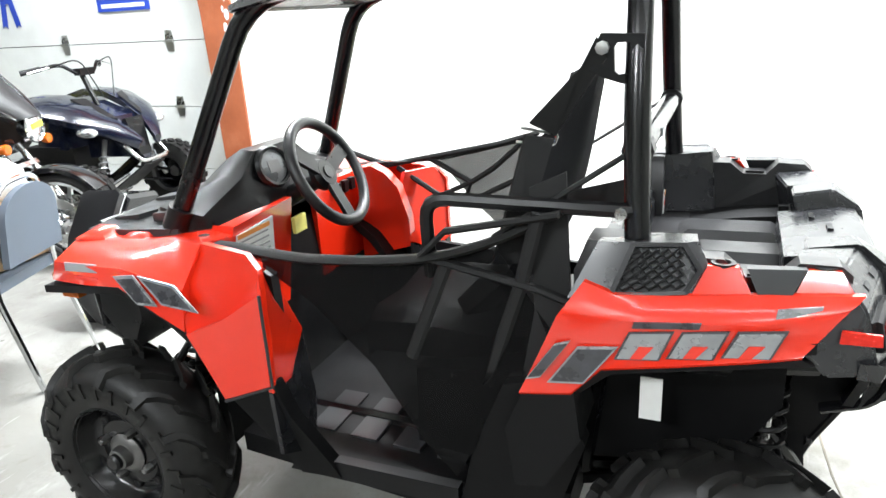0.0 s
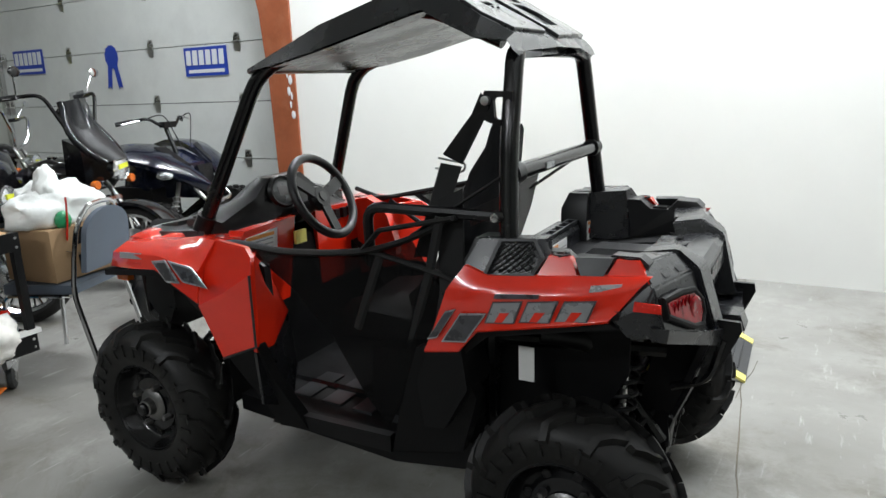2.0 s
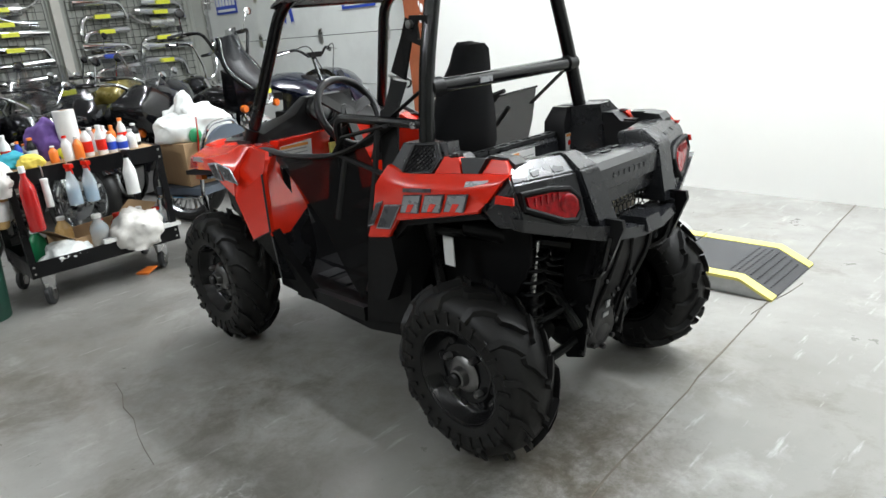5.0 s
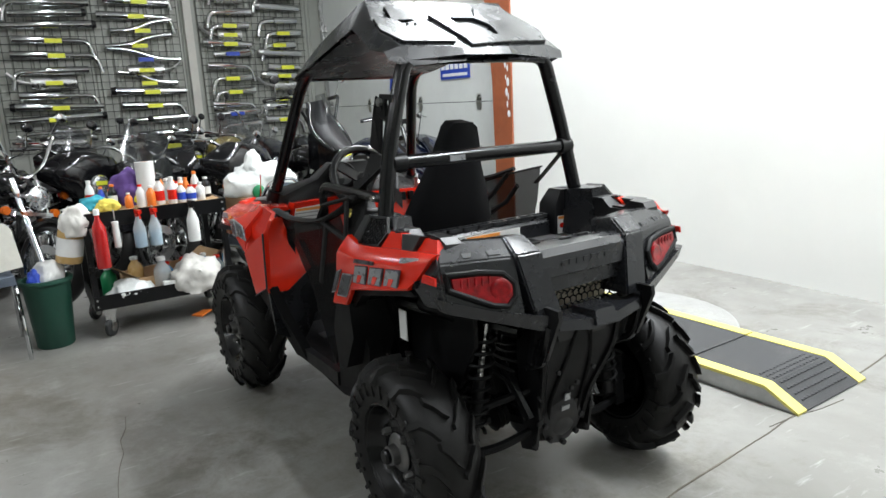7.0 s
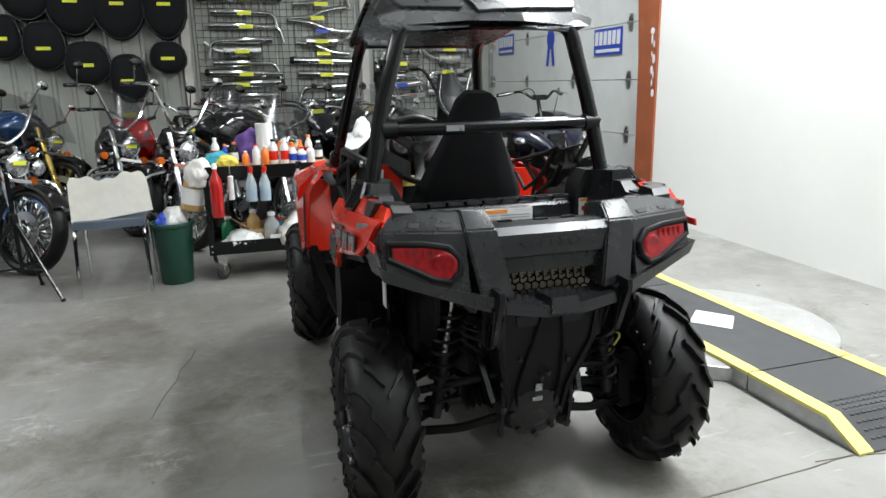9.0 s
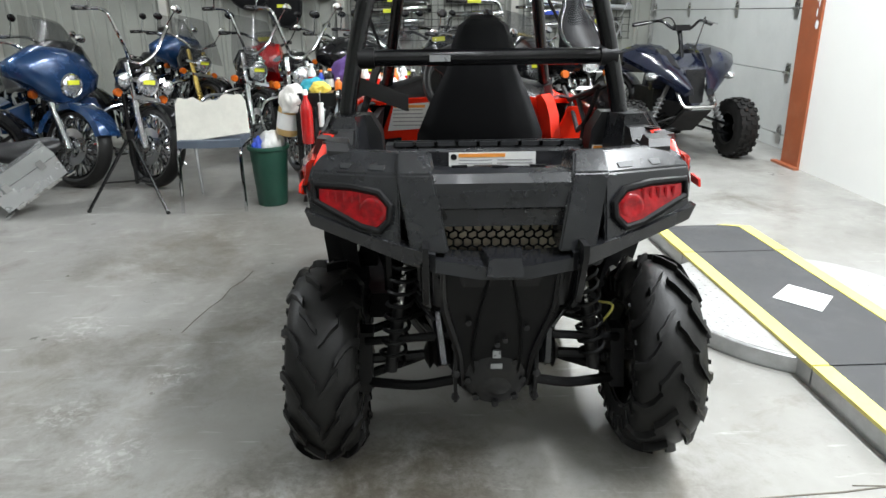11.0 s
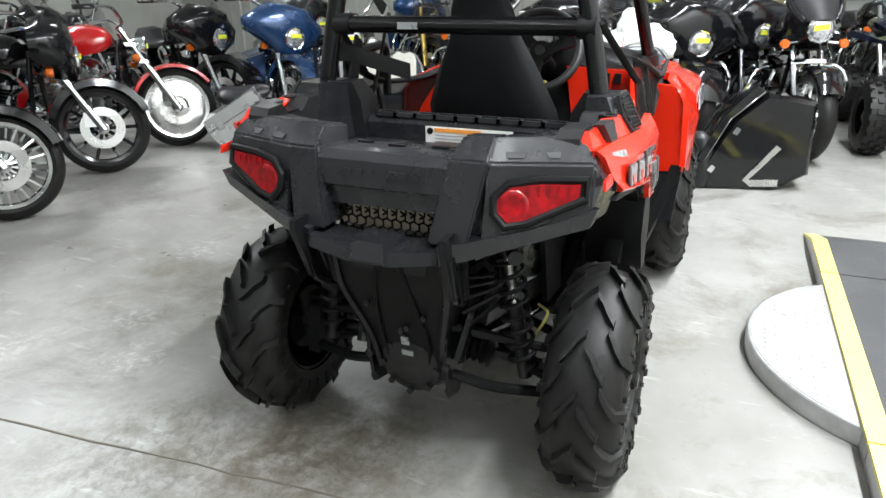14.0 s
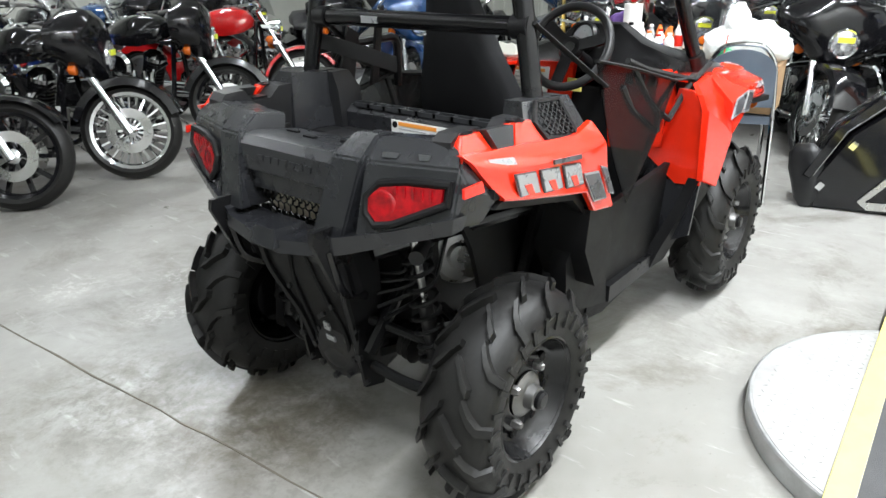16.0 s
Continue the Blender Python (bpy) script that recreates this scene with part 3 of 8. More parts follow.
# --- front wings
def front_wing(s):
    # outer skin as stations from the nose back: (x, inner y, crown y, crown z, edge y, edge z)
    st = [(-1.735, 0.36, 0.44, 0.855, 0.53, 0.826), (-1.70, 0.34, 0.44, 0.912, 0.555, 0.822), (-1.56, 0.33, 0.455, 0.918, 0.575, 0.830), (-1.43, 0.33, 0.465, 0.925, 0.585, 0.842), (-1.34, 0.34, 0.475, 0.938, 0.588, 0.795), (-1.24, 0.37, 0.485, 0.936, 0.588, 0.748)]
    bm = B()
    rings = []
    for x, yi, yc, zc, ye, ze in st:
        rings.append([(x, s * yi, zc - 0.015), (x, s * yc, zc), (x + 0.005, s * (ye - 0.012), (zc * 0.55 + ze * 0.45)), (x, s * ye, ze), (x, s * (ye - 0.014), ze + 0.002), (x, s * (yc - 0.012), zc - 0.03), (x, s * yi, zc - 0.028)])
    loft(bm, rings)
    top = part("front_wing", bm, RED, utv, "gloss red front wing", bevel=0.005, seg=2)
    # drop panel behind the wheel
    bm = B()
    outer = [(-1.245, 0.938, 0.485), (-1.10, 0.925, 0.495), (-1.04, 0.905, 0.535), (-1.015, 0.86, 0.565), (-1.018, 0.625, 0.575), (-1.16, 0.572, 0.580), (-1.235, 0.742, 0.588), (-1.245, 0.86, 0.565)]
    loft(bm, [[(x, s * y, z) for x, z, y in outer], [(x, s * (y - 0.018), z) for x, z, y in outer]])
    drop = part("wing_side_panel", bm, RED, utv, bevel=0.004, seg=2)
    bm = B()
    crease = [(-1.235, 0.742, 0.590), (-1.11, 0.80, 0.600), (-1.02, 0.86, 0.568), (-1.02, 0.63, 0.577), (-1.155, 0.576, 0.583)]
    loft(bm, [[(x, s * y, z) for x, z, y in crease], [(x, s * (y - 0.02), z) for x, z, y in crease]])
    part("wing_lower_facet", bm, RED, utv, bevel=0.003)
    # rear face that closes the wing inwards, and the black liner under it
    face = [(-1.018, 0.570, 0.608), (-1.030, 0.480, 0.600), (-1.070, 0.355, 0.672), (-1.140, 0.390, 0.800), (-1.120, 0.425, 0.905), (-1.050, 0.500, 0.912), (-1.015, 0.562, 0.860)]
    part("wing_rear_face", plate(B(), [(x, s * y, z) for x, y, z in face], (-0.014, 0, 0.002)), RED, utv, bevel=0.003)
    under = [(-1.024, 0.566, 0.604), (-1.034, 0.480, 0.596), (-1.074, 0.355, 0.668), (-1.06, 0.345, 0.47), (-1.01, 0.44, 0.37), (-1.03, 0.55, 0.42)]
    part("wing_under_liner", plate(B(), [(x, s * y, z) for x, y, z in under], (-0.012, 0, -0.001)), BLACK_PLASTIC, utv, bevel=0.003)
    # edge piping
    if s < 0:
        part("edge_strip", tube(B(), [(-1.018, s * 0.570, 0.86), (-1.012, s * 0.578, 0.63), (-1.155, s * 0.585, 0.570)], 0.004, 6), GREY_PLASTIC, utv)
    # silver stripe decal, two slanted panes
    for a, b in (((-1.44, 0.873), (-1.375, 0.882)), ((-1.36, 0.882), (-1.25, 0.868))):
        pts = [(a[0], s * 0.583, a[1] - 0.002), (b[0], s * 0.582, b[1] - 0.002), (b[0] + 0.07, s * 0.592, b[1] - 0.072 + (0.012 if b[0] > -1.3 else 0)), (a[0] + 0.072, s * 0.592, a[1] - 0.066)]
        d = part("decal_pane", plate(B(), pts, (0, s * 0.004, 0)), SILVER, top, "silver slanted decal")
        inner = [Vector(p).lerp(sum((Vector(q) for q in pts), Vector()) / 4, 0.2) for p in pts]
        part("decal_fill", plate(B(), inner, (0, s * 0.0055, 0)), DARK_DECAL, top)
    part("script_bar", plate(B(), [(-1.64, s * 0.553, 0.878), (-1.52, s * 0.559, 0.884), (-1.51, s * 0.567, 0.866), (-1.63, s * 0.562, 0.860)], (0, s * 0.004, 0)), SILVER, top, "silver lettering bar")
    part("script_bar", plate(B(), [(-1.60, s * 0.565, 0.850), (-1.51, s * 0.572, 0.855), (-1.505, s * 0.574, 0.847), (-1.595, s * 0.568, 0.842)], (0, s * 0.003, 0)), REFLECTOR, top)
    # notched red tabs over the hood edge
    for xx in (-1.64, -1.50):
        bm = B()
        loft(bm, [[(xx - 0.05, s * 0.40, 0.912), (xx + 0.05, s * 0.40, 0.914), (xx + 0.03, s * 0.40, 0.934), (xx - 0.03, s * 0.40, 0.932)], [(xx - 0.06, s * 0.465, 0.908), (xx + 0.06, s * 0.465, 0.910), (xx + 0.03, s * 0.45, 0.925), (xx - 0.03, s * 0.45, 0.924)]])
        part("wing_tab", bm, RED, utv, bevel=0.004)
    # black arch liner
    bm = B()
    lin = [(-1.72, 0.81), (-1.45, 0.835), (-1.30, 0.78), (-1.20, 0.70), (-1.12, 0.58), (-1.14, 0.575), (-1.22, 0.68), (-1.32, 0.76), (-1.45, 0.815), (-1.72, 0.79)]
    slab(bm, lin, s * 0.30, s * 0.57)
    part("arch_liner", bm, BLACK_MATT, utv)
    part("side_marker", box(B(), -1.71, -1.65, s * 0.52 - 0.012, s * 0.52 + 0.012, 0.765, 0.785), AMBER, utv, "amber side marker", bevel=0.003)


mirrored(front_wing)

# --- hood: faceted black top between the wings
bm = B()
st = [(-1.80, 0.30, 0.86, 0.88), (-1.72, 0.40, 0.915, 0.93), (-1.55, 0.42, 0.93, 0.955), (-1.44, 0.42, 0.940, 0.985), (-1.39, 0.40, 0.935, 0.975)]
rings = []
for x, w, ze, zc in st:
    rings.append([(x, -w, ze - 0.10), (x, -w, ze), (x, -w * 0.62, ze * 0.4 + zc * 0.6), (x, -w * 0.3, zc), (x, w * 0.3, zc), (x, w * 0.62, ze * 0.4 + zc * 0.6), (x, w, ze), (x, w, ze - 0.10)])
loft(bm, rings)
hood = part("hood", bm, HOOD_GREY, utv, "dark grey ribbed hood", bevel=0.006, seg=2)
for s in (-1, 1):
    for x, y, l in ((-1.62, 0.30, 0.14), (-1.60, 0.13, 0.20), (-1.45, 0.34, 0.10)):
        bm = B()
        pts = [(-l / 2, -0.03), (l / 2 - 0.03, -0.045), (l / 2, 0.0), (l / 2 - 0.03, 0.045), (-l / 2, 0.03)]
        z = 0.955 + (x + 1.6) * 0.2 - abs(y) * 0.07
        plate(bm, [(x + px, s * y + py, z - 0.01 + px * 0.18) for px, py in pts], (0, 0, 0.022))
        part("hood_rib", bm, HOOD_GREY, hood, bevel=0.004)
bm = B()
slab(bm, [(-1.82, 0.62), (-1.80, 0.86), (-1.74, 0.92), (-1.66, 0.88), (-1.66, 0.62), (-1.72, 0.50)], -0.34, 0.34)
part("front_grille_body", bm, BLACK_SATIN, utv, bevel=0.01)
for s in (-1, 1):
    part("nose_corner", plate(B(), [(-1.80, s * 0.34, 0.87), (-1.735, s * 0.47, 0.872), (-1.725, s * 0.53, 0.826), (-1.76, s * 0.48, 0.76), (-1.81, s * 0.34, 0.74)], (0.05, 0, 0.0)), BLACK_PLASTIC, utv, bevel=0.006)
bm = B()
tube(bm, [(-1.86, -0.30, 0.55), (-1.90, -0.28, 0.80), (-1.90, 0.28, 0.80), (-1.86, 0.30, 0.55)], 0.016, 8, bend=0.06)
tube(bm, [(-1.86, -0.30, 0.55), (-1.70, -0.24, 0.42)], 0.016, 8)
tube(bm, [(-1.86, 0.30, 0.55), (-1.70, 0.24, 0.42)], 0.016, 8)
part("front_bumper", bm, BLACK_STEEL, utv)

# --- dash
bm = B()
st = [(-1.50, 0.34, 0.955, 1.02), (-1.44, 0.37, 0.96, 1.06), (-1.385, 0.37, 0.955, 1.09), (-1.345, 0.35, 0.94, 1.085), (-1.335, 0.33, 0.92, 1.03), (-1.29, 0.33, 0.90, 0.955)]
rings = [[(x, -w, z0 - 0.05), (x, -w, z0 + 0.02), (x, -w * 0.50, z0 * 0.45 + z1 * 0.55), (x, -w * 0.30, z1), (x, w * 0.24, z1), (x, w * 0.5, z0 * 0.45 + z1 * 0.55), (x, w, z0 + 0.02), (x, w, z0 - 0.05)] for x, w, z0, z1 in st]
loft(bm, rings)
dash = part("dash", bm, BLACK_SATIN, utv, "black dashboard", bevel=0.006, seg=2)
g = disc_m((-1.318, -0.058, 1.030), (1.0, -0.18, 0.32))
part("gauge_bezel", lathe(B(), [(0.062, -0.03), (0.066, 0.0), (0.058, 0.012), (0.050, 0.010), (0.050, 0.0)], g, 24), BLACK_SATIN, dash)
part("gauge_face", lathe(B(), [(0.050, 0.002), (0.030, 0.005), (0.0, 0.005)], g, 24), SILVER, dash, "pale round gauge face")
part("gauge_screen", box(B(), -0.022, 0.022, -0.018, 0.018, 0.005, 0.008, g), GREY_INK, dash)
for s in (-1, 1):
    # red knee panels on both sides of the column
    bm = B()
    pts = [(-1.265, 0.94, 0.06), (-1.265, 0.93, 0.33), (-1.265, 0.74, 0.40), (-1.29, 0.62, 0.38), (-1.29, 0.62, 0.10)]
    loft(bm, [[(x, s * y, z) for x, z, y in pts], [(x - 0.10, s * y, z) for x, z, y in pts]])
    part("knee_panel", bm, RED, utv, "gloss red cockpit panel", bevel=0.008, seg=2)
bm = B()
pts = [(-1.25, 0.945, 0.345), (-1.20, 0.955, 0.36), (-1.155, 0.925, 0.375), (-1.115, 0.875, 0.385), (-1.085, 0.76, 0.395), (-1.085, 0.66, 0.40), (-1.28, 0.60, 0.40)]
loft(bm, [[(x, y, z) for x, z, y in pts], [(x, y - 0.04, z - 0.005) for x, z, y in pts]])
part("cockpit_side", bm, RED, utv, "gloss red cockpit side", bevel=0.012, seg=2)
bm = B()
pts = [(-1.25, 0.90, 0.40), (-1.08, 0.85, 0.44), (-1.06, 0.60, 0.46), (-1.24, 0.56, 0.45)]
loft(bm, [[(x, -y, z) for x, z, y in pts], [(x, -y + 0.03, z) for x, z, y in pts]])
part("inner_liner", bm, BLACK_SATIN, utv, bevel=0.008)
pts = [(-1.262, -0.33, 0.905), (-1.262, -0.17, 0.915), (-1.264, -0.18, 0.80), (-1.264, -0.36, 0.79)]
lab = part("warning_label", plate(B(), pts, (0.004, 0, 0)), WHITE_LABEL, dash, "white printed warning label")
for k in range(5):
    z = 0.885 - k * 0.017
    part("print_line", box(B(), -1.259, -1.256, -0.335, -0.20, z - 0.004, z), GREY_INK, dash)
part("print_head", box(B(), -1.259, -1.256, -0.33, -0.19, 0.893, 0.905), ORANGE_INK, dash)
for k in range(3):
    part("switch", box(B(), -1.263, -1.245, 0.17 + k * 0.045, 0.195 + k * 0.045, 0.88, 0.92), BLACK_SATIN, dash, bevel=0.004)
part("yellow_tag", box(B(), -1.262, -1.25, -0.08, -0.02, 0.83, 0.88), YELLOW, dash)
part("steering_column", tube(B(), [(-1.36, -0.02, 0.90), (-1.17, -0.02, 0.995)], (0.035, 0.022), 10), BLACK_SATIN, utv)

# --- steering wheel
sw_m = disc_m((-1.165, -0.025, 1.005), (0.88, 0.06, 0.47))
sw = part("steering_wheel", lathe(B(), [(0.045, -0.02), (0.05, 0.0), (0.04, 0.016), (0.0, 0.018)], n=18), BLACK_SATIN, utv, "black three-spoke steering wheel")
sw.matrix_basis = sw_m
bm = B()
lathe(bm, [(0.158 + 0.017 * math.cos(a), 0.02 + 0.017 * math.sin(a)) for a in [2 * math.pi * k / 10 for k in range(11)]], n=40, close=False)
part("rim", bm, VINYL, sw)
for a in (0.3, 2.5, 4.6):
    bm = B()
    box(bm, 0.03, 0.155, -0.022, 0.022, 0.0, 0.012, Matrix.Rotation(a, 4, "Z") @ Matrix.Rotation(-0.08, 4, "Y"))
    part("spoke", bm, BLACK_SATIN, sw, bevel=0.004)
part("emblem", lathe(B(), [(0.02, 0.016), (0.02, 0.021), (0, 0.021)], n=16), GREY_PLASTIC, sw)


# --- roll cage
def cage_bar(name, pts, r=0.0255, bend=0.09, mat=BLACK_STEEL, n=12):
    return part(name, tube(B(), pts, r, n, bend=bend), mat, utv)


for s in (-1, 1):
    cage_bar("front_post", [(-1.425, s * 0.375, 0.92), (-1.175, s * 0.270, 1.480), (-0.55, s * 0.255, 1.635), (-0.30, s * 0.24, 1.52)], bend=0.10)
    bm = B()
    tube(bm, [(-1.46, s * 0.388, 0.85), (-1.395, s * 0.365, 0.985)], 0.036, 10)
    part("post_clamp", bm, BLACK_SATIN, utv)
cage_bar("rear_hoop", [(-0.21, -0.428, 0.93), (-0.22, -0.410, 1.06), (-0.232, -0.372, 1.25), (-0.242, -0.300, 1.492), (-0.248, -0.20, 1.500), (-0.248, 0.18, 1.500), (-0.242, 0.275, 1.492), (-0.232, 0.345, 1.25), (-0.22, 0.386, 1.06), (-0.21, 0.410, 0.93)], bend=0.06)
cage_bar("front_cross_bar", [(-1.165, -0.27, 1.482), (-1.165, 0.27, 1.482)], 0.020, 0)
cage_bar("headrest_bar", [(-0.228, -0.378, 1.170), (-0.228, 0.378, 1.170)], 0.024, 0)
for s in (-1, 1):
    part("bar_clamp", tube(B(), [(-0.228, s * 0.378, 1.170), (-0.228, s * 0.33, 1.170)], 0.031, 10), BLACK_SATIN, utv)
part("bar_label", box(B(), -0.2075, -0.2015, -0.17, -0.11, 1.160, 1.178), SILVER, utv, "small silver sticker")
# shoulder-belt bracket plate with its window
outer = [(-0.335, 1.325), (-0.305, 1.388), (-0.225, 1.384), (-0.225, 1.295), (-0.262, 1.295), (-0.295, 1.305)]
hole = [(-0.277, 1.318), (-0.280, 1.362), (-0.274, 1.370), (-0.252, 1.370), (-0.247, 1.362), (-0.247, 1.326), (-0.253, 1.314), (-0.270, 1.312)]
bm = B()
near, far = [], []
for ring, keep in ((outer, near), (hole, far)):
    for yy in (-0.364, -0.350):
        keep.append([bm.verts.new((x, yy, z)) for x, z in ring])
def rim_faces(ring_a, ring_b):
    n = len(ring_a)
    for i in range(n):
        bm.faces.new((ring_a[i], ring_a[(i + 1) % n], ring_b[(i + 1) % n], ring_b[i]))
rim_faces(near[0], near[1])
rim_faces(far[0], far[1])
for k in (0, 1):
    edges = []
    for ring in (near[k], far[k]):
        for i in range(len(ring)):
            e = bm.edges.get((ring[i], ring[(i + 1) % len(ring)]))
            edges.append(e)
    bmesh.ops.triangle_fill(bm, use_beauty=True, edges=edges)
part("belt_bracket", bm, BLACK_SATIN, utv)
part("bracket_bolt", lathe(B(), [(0.013, 0), (0.013, 0.012), (0, 0.014)], disc_m((-0.30, -0.364, 1.362), (0, -1, 0)), 8), STEEL, utv)
belt = part("seat_belt", plate(B(), [(-0.338, -0.368, 1.325), (-0.310, -0.368, 1.380), (-0.292, -0.360, 1.340), (-0.400, -0.318, 1.185), (-0.452, -0.330, 1.212)], (0.0, -0.008, 0.004)), WEBBING, utv, "black webbing seat belt")
part("belt_loop", tube(B(), bend_path([(-0.47, -0.335, 1.205), (-0.40, -0.295, 1.185), (-0.41, -0.295, 1.16), (-0.48, -0.335, 1.175)], 0.02) , 0.0035, 6), STEEL, belt)
part("lower_belt", plate(B(), [(-0.465, -0.328, 1.19), (-0.412, -0.304, 1.178), (-0.465, -0.400, 0.93), (-0.515, -0.418, 0.93)], (0.006, -0.006, 0)), WEBBING, belt)
part("chest_belt", plate(B(), [(-0.215, -0.405, 1.13), (-0.215, -0.405, 1.085), (-0.42, -0.24, 0.99), (-0.42, -0.24, 1.04)], (0.005, -0.006, 0)), WEBBING, belt)

# --- roof: a hard top folded along a cross ridge, its rear faces turned outwards; each station gives edge, crease and middle
ROOF = [((-1.19, 0.315, 1.468), (-1.20, 0.300, 1.480), (-1.205, 0.12, 1.484)), ((-1.05, 0.338, 1.488), (-1.04, 0.305, 1.538), (-1.04, 0.12, 1.545)), ((-0.888, 0.347, 1.518), (-0.888, 0.300, 1.598), (-0.888, 0.12, 1.606)),
        ((-0.53, 0.352, 1.600), (-0.52, 0.300, 1.696), (-0.51, 0.13, 1.703)), ((-0.495, 0.352, 1.606), (-0.495, 0.295, 1.698), (-0.485, 0.13, 1.702)), ((-0.42, 0.356, 1.566), (-0.40, 0.325, 1.628), (-0.38, 0.115, 1.632)),
        ((-0.33, 0.372, 1.525), (-0.32, 0.345, 1.580), (-0.30, 0.11, 1.582)), ((-0.235, 0.376, 1.512), (-0.240, 0.312, 1.533), (-0.215, 0.10, 1.527)), ((-0.22, 0.366, 1.486), (-0.217, 0.316, 1.485), (-0.190, 0.10, 1.500))]
bm = B()
rings = []
for e, c, m in ROOF:
    over = [Vector(q) for q in (e, c, m)]
    under = [Vector((m[0] - 0.006, m[1] - 0.01, m[2] - 0.018)), Vector((c[0] - 0.006, c[1] - 0.016, c[2] - 0.018)), Vector((e[0] - 0.004, e[1] - 0.020, e[2] - 0.003))]
    flip = Vector((1, -1, 1))
    inward = Vector((1, 0.94, 1))
    rings.append([q * flip for q in over] + [q * inward for q in over[::-1]] + [q * inward for q in under] + [q * flip for q in under[::-1]])
loft(bm, rings)
roof = part("roof", bm, ROOF_BLACK, utv, "dark moulded hard roof with folded panels", bevel=0.004, smooth=8)


def roof_pt(x, y, up=0.0):
    """A point over the roof's rear slope."""
    line = []
    for e, c, m in ROOF[3:]:
        e, c, m, h = Vector(e), Vector(c), Vector(m), abs(y)
        q = m if h <= m.y else m.lerp(c, (h - m.y) / (c.y - m.y)) if h <= c.y else c.lerp(e, min(1, (h - c.y) / (e.y - c.y)))
        line.append(q)
    for a, b in zip(line, line[1:]):
        if a.x <= x <= b.x or b is line[-1]:
            q = a.lerp(b, (x - a.x) / (b.x - a.x))
            return Vector((x + up * 0.5, y, q.z + up * 0.85))


def pierced(outline, window, lift, low):
    """A raised panel on the rear slope with a window through it."""
    bm = B()
    rim = [[[bm.verts.new(roof_pt(x, y, up)) for x, y in ring] for up in (low, lift)] for ring in (outline, window)]
    for bottom, top in rim:
        for i in range(len(top)):
            j = (i + 1) % len(top)
            bm.faces.new((bottom[i], bottom[j], top[j], top[i]))
    edges = [bm.edges.get((ring[i], ring[(i + 1) % len(ring)])) for ring in (rim[0][1], rim[1][1]) for i in range(len(ring))]
    bmesh.ops.triangle_fill(bm, use_beauty=True, edges=edges)
    bmesh.ops.recalc_face_normals(bm, faces=bm.faces)
    return bm


left = [(-0.393, -0.325), (-0.388, -0.262), (-0.452, -0.250), (-0.478, -0.185), (-0.433, -0.138), (-0.386, -0.152), (-0.250, -0.092), (-0.232, -0.110), (-0.250, -0.298), (-0.325, -0.338)]
window = [(-0.372, -0.245), (-0.372, -0.195), (-0.358, -0.190), (-0.352, -0.240)]
part("roof_panel", pierced(left, window, 0.009, -0.008), ROOF_BLACK, roof, bevel=0.002, smooth=8)
right = [(-0.386, -0.118), (-0.384, 0.075), (-0.452, 0.118), (-0.476, 0.175), (-0.455, 0.245), (-0.388, 0.300), (-0.322, 0.325), (-0.250, 0.292), (-0.228, 0.110), (-0.212, -0.060), (-0.235, -0.062)]
window = [(-0.370, -0.040), (-0.370, 0.060), (-0.330, 0.098), (-0.272, 0.094), (-0.262, -0.038)]
part("roof_panel", pierced(right, window, 0.012, -0.008), ROOF_BLACK, roof, bevel=0.002, smooth=8)
bm = B()
for x, y in ((-0.345, -0.225), (-0.342, -0.195)):
    ball(bm, roof_pt(x, y, 0.009), 0.006, 0.006, 0.004, 8, 6)
part("rivet", bm, BLACK_SATIN, roof)
for s in (-1, 1):
    bm = B()
    loft(bm, [[(-0.60, s * 0.295, 1.674), (-0.50, s * 0.290, 1.694), (-0.492, s * 0.19, 1.697), (-0.60, s * 0.20, 1.682)], [(-0.585, s * 0.285, 1.694), (-0.505, s * 0.282, 1.708), (-0.500, s * 0.20, 1.710), (-0.585, s * 0.21, 1.700)]])
    part("ridge_cap", bm, ROOF_BLACK, roof, bevel=0.003)
    part("roof_rib", plate(B(), [(-1.13, s * 0.265, 1.508), (-1.13, s * 0.225, 1.512), (-0.62, s * 0.20, 1.676), (-0.62, s * 0.26, 1.670)], (-0.004, 0, 0.010)), ROOF_BLACK, roof, bevel=0.003)
bm = B()
for y in (-0.12, 0.12):
    tube(bm, [(-1.12, y, 1.495), (-0.54, y, 1.665), (-0.26, y, 1.525)], 0.014, 6, bend=0.05)
part("roof_stiffener", bm, BLACK_SATIN, roof)


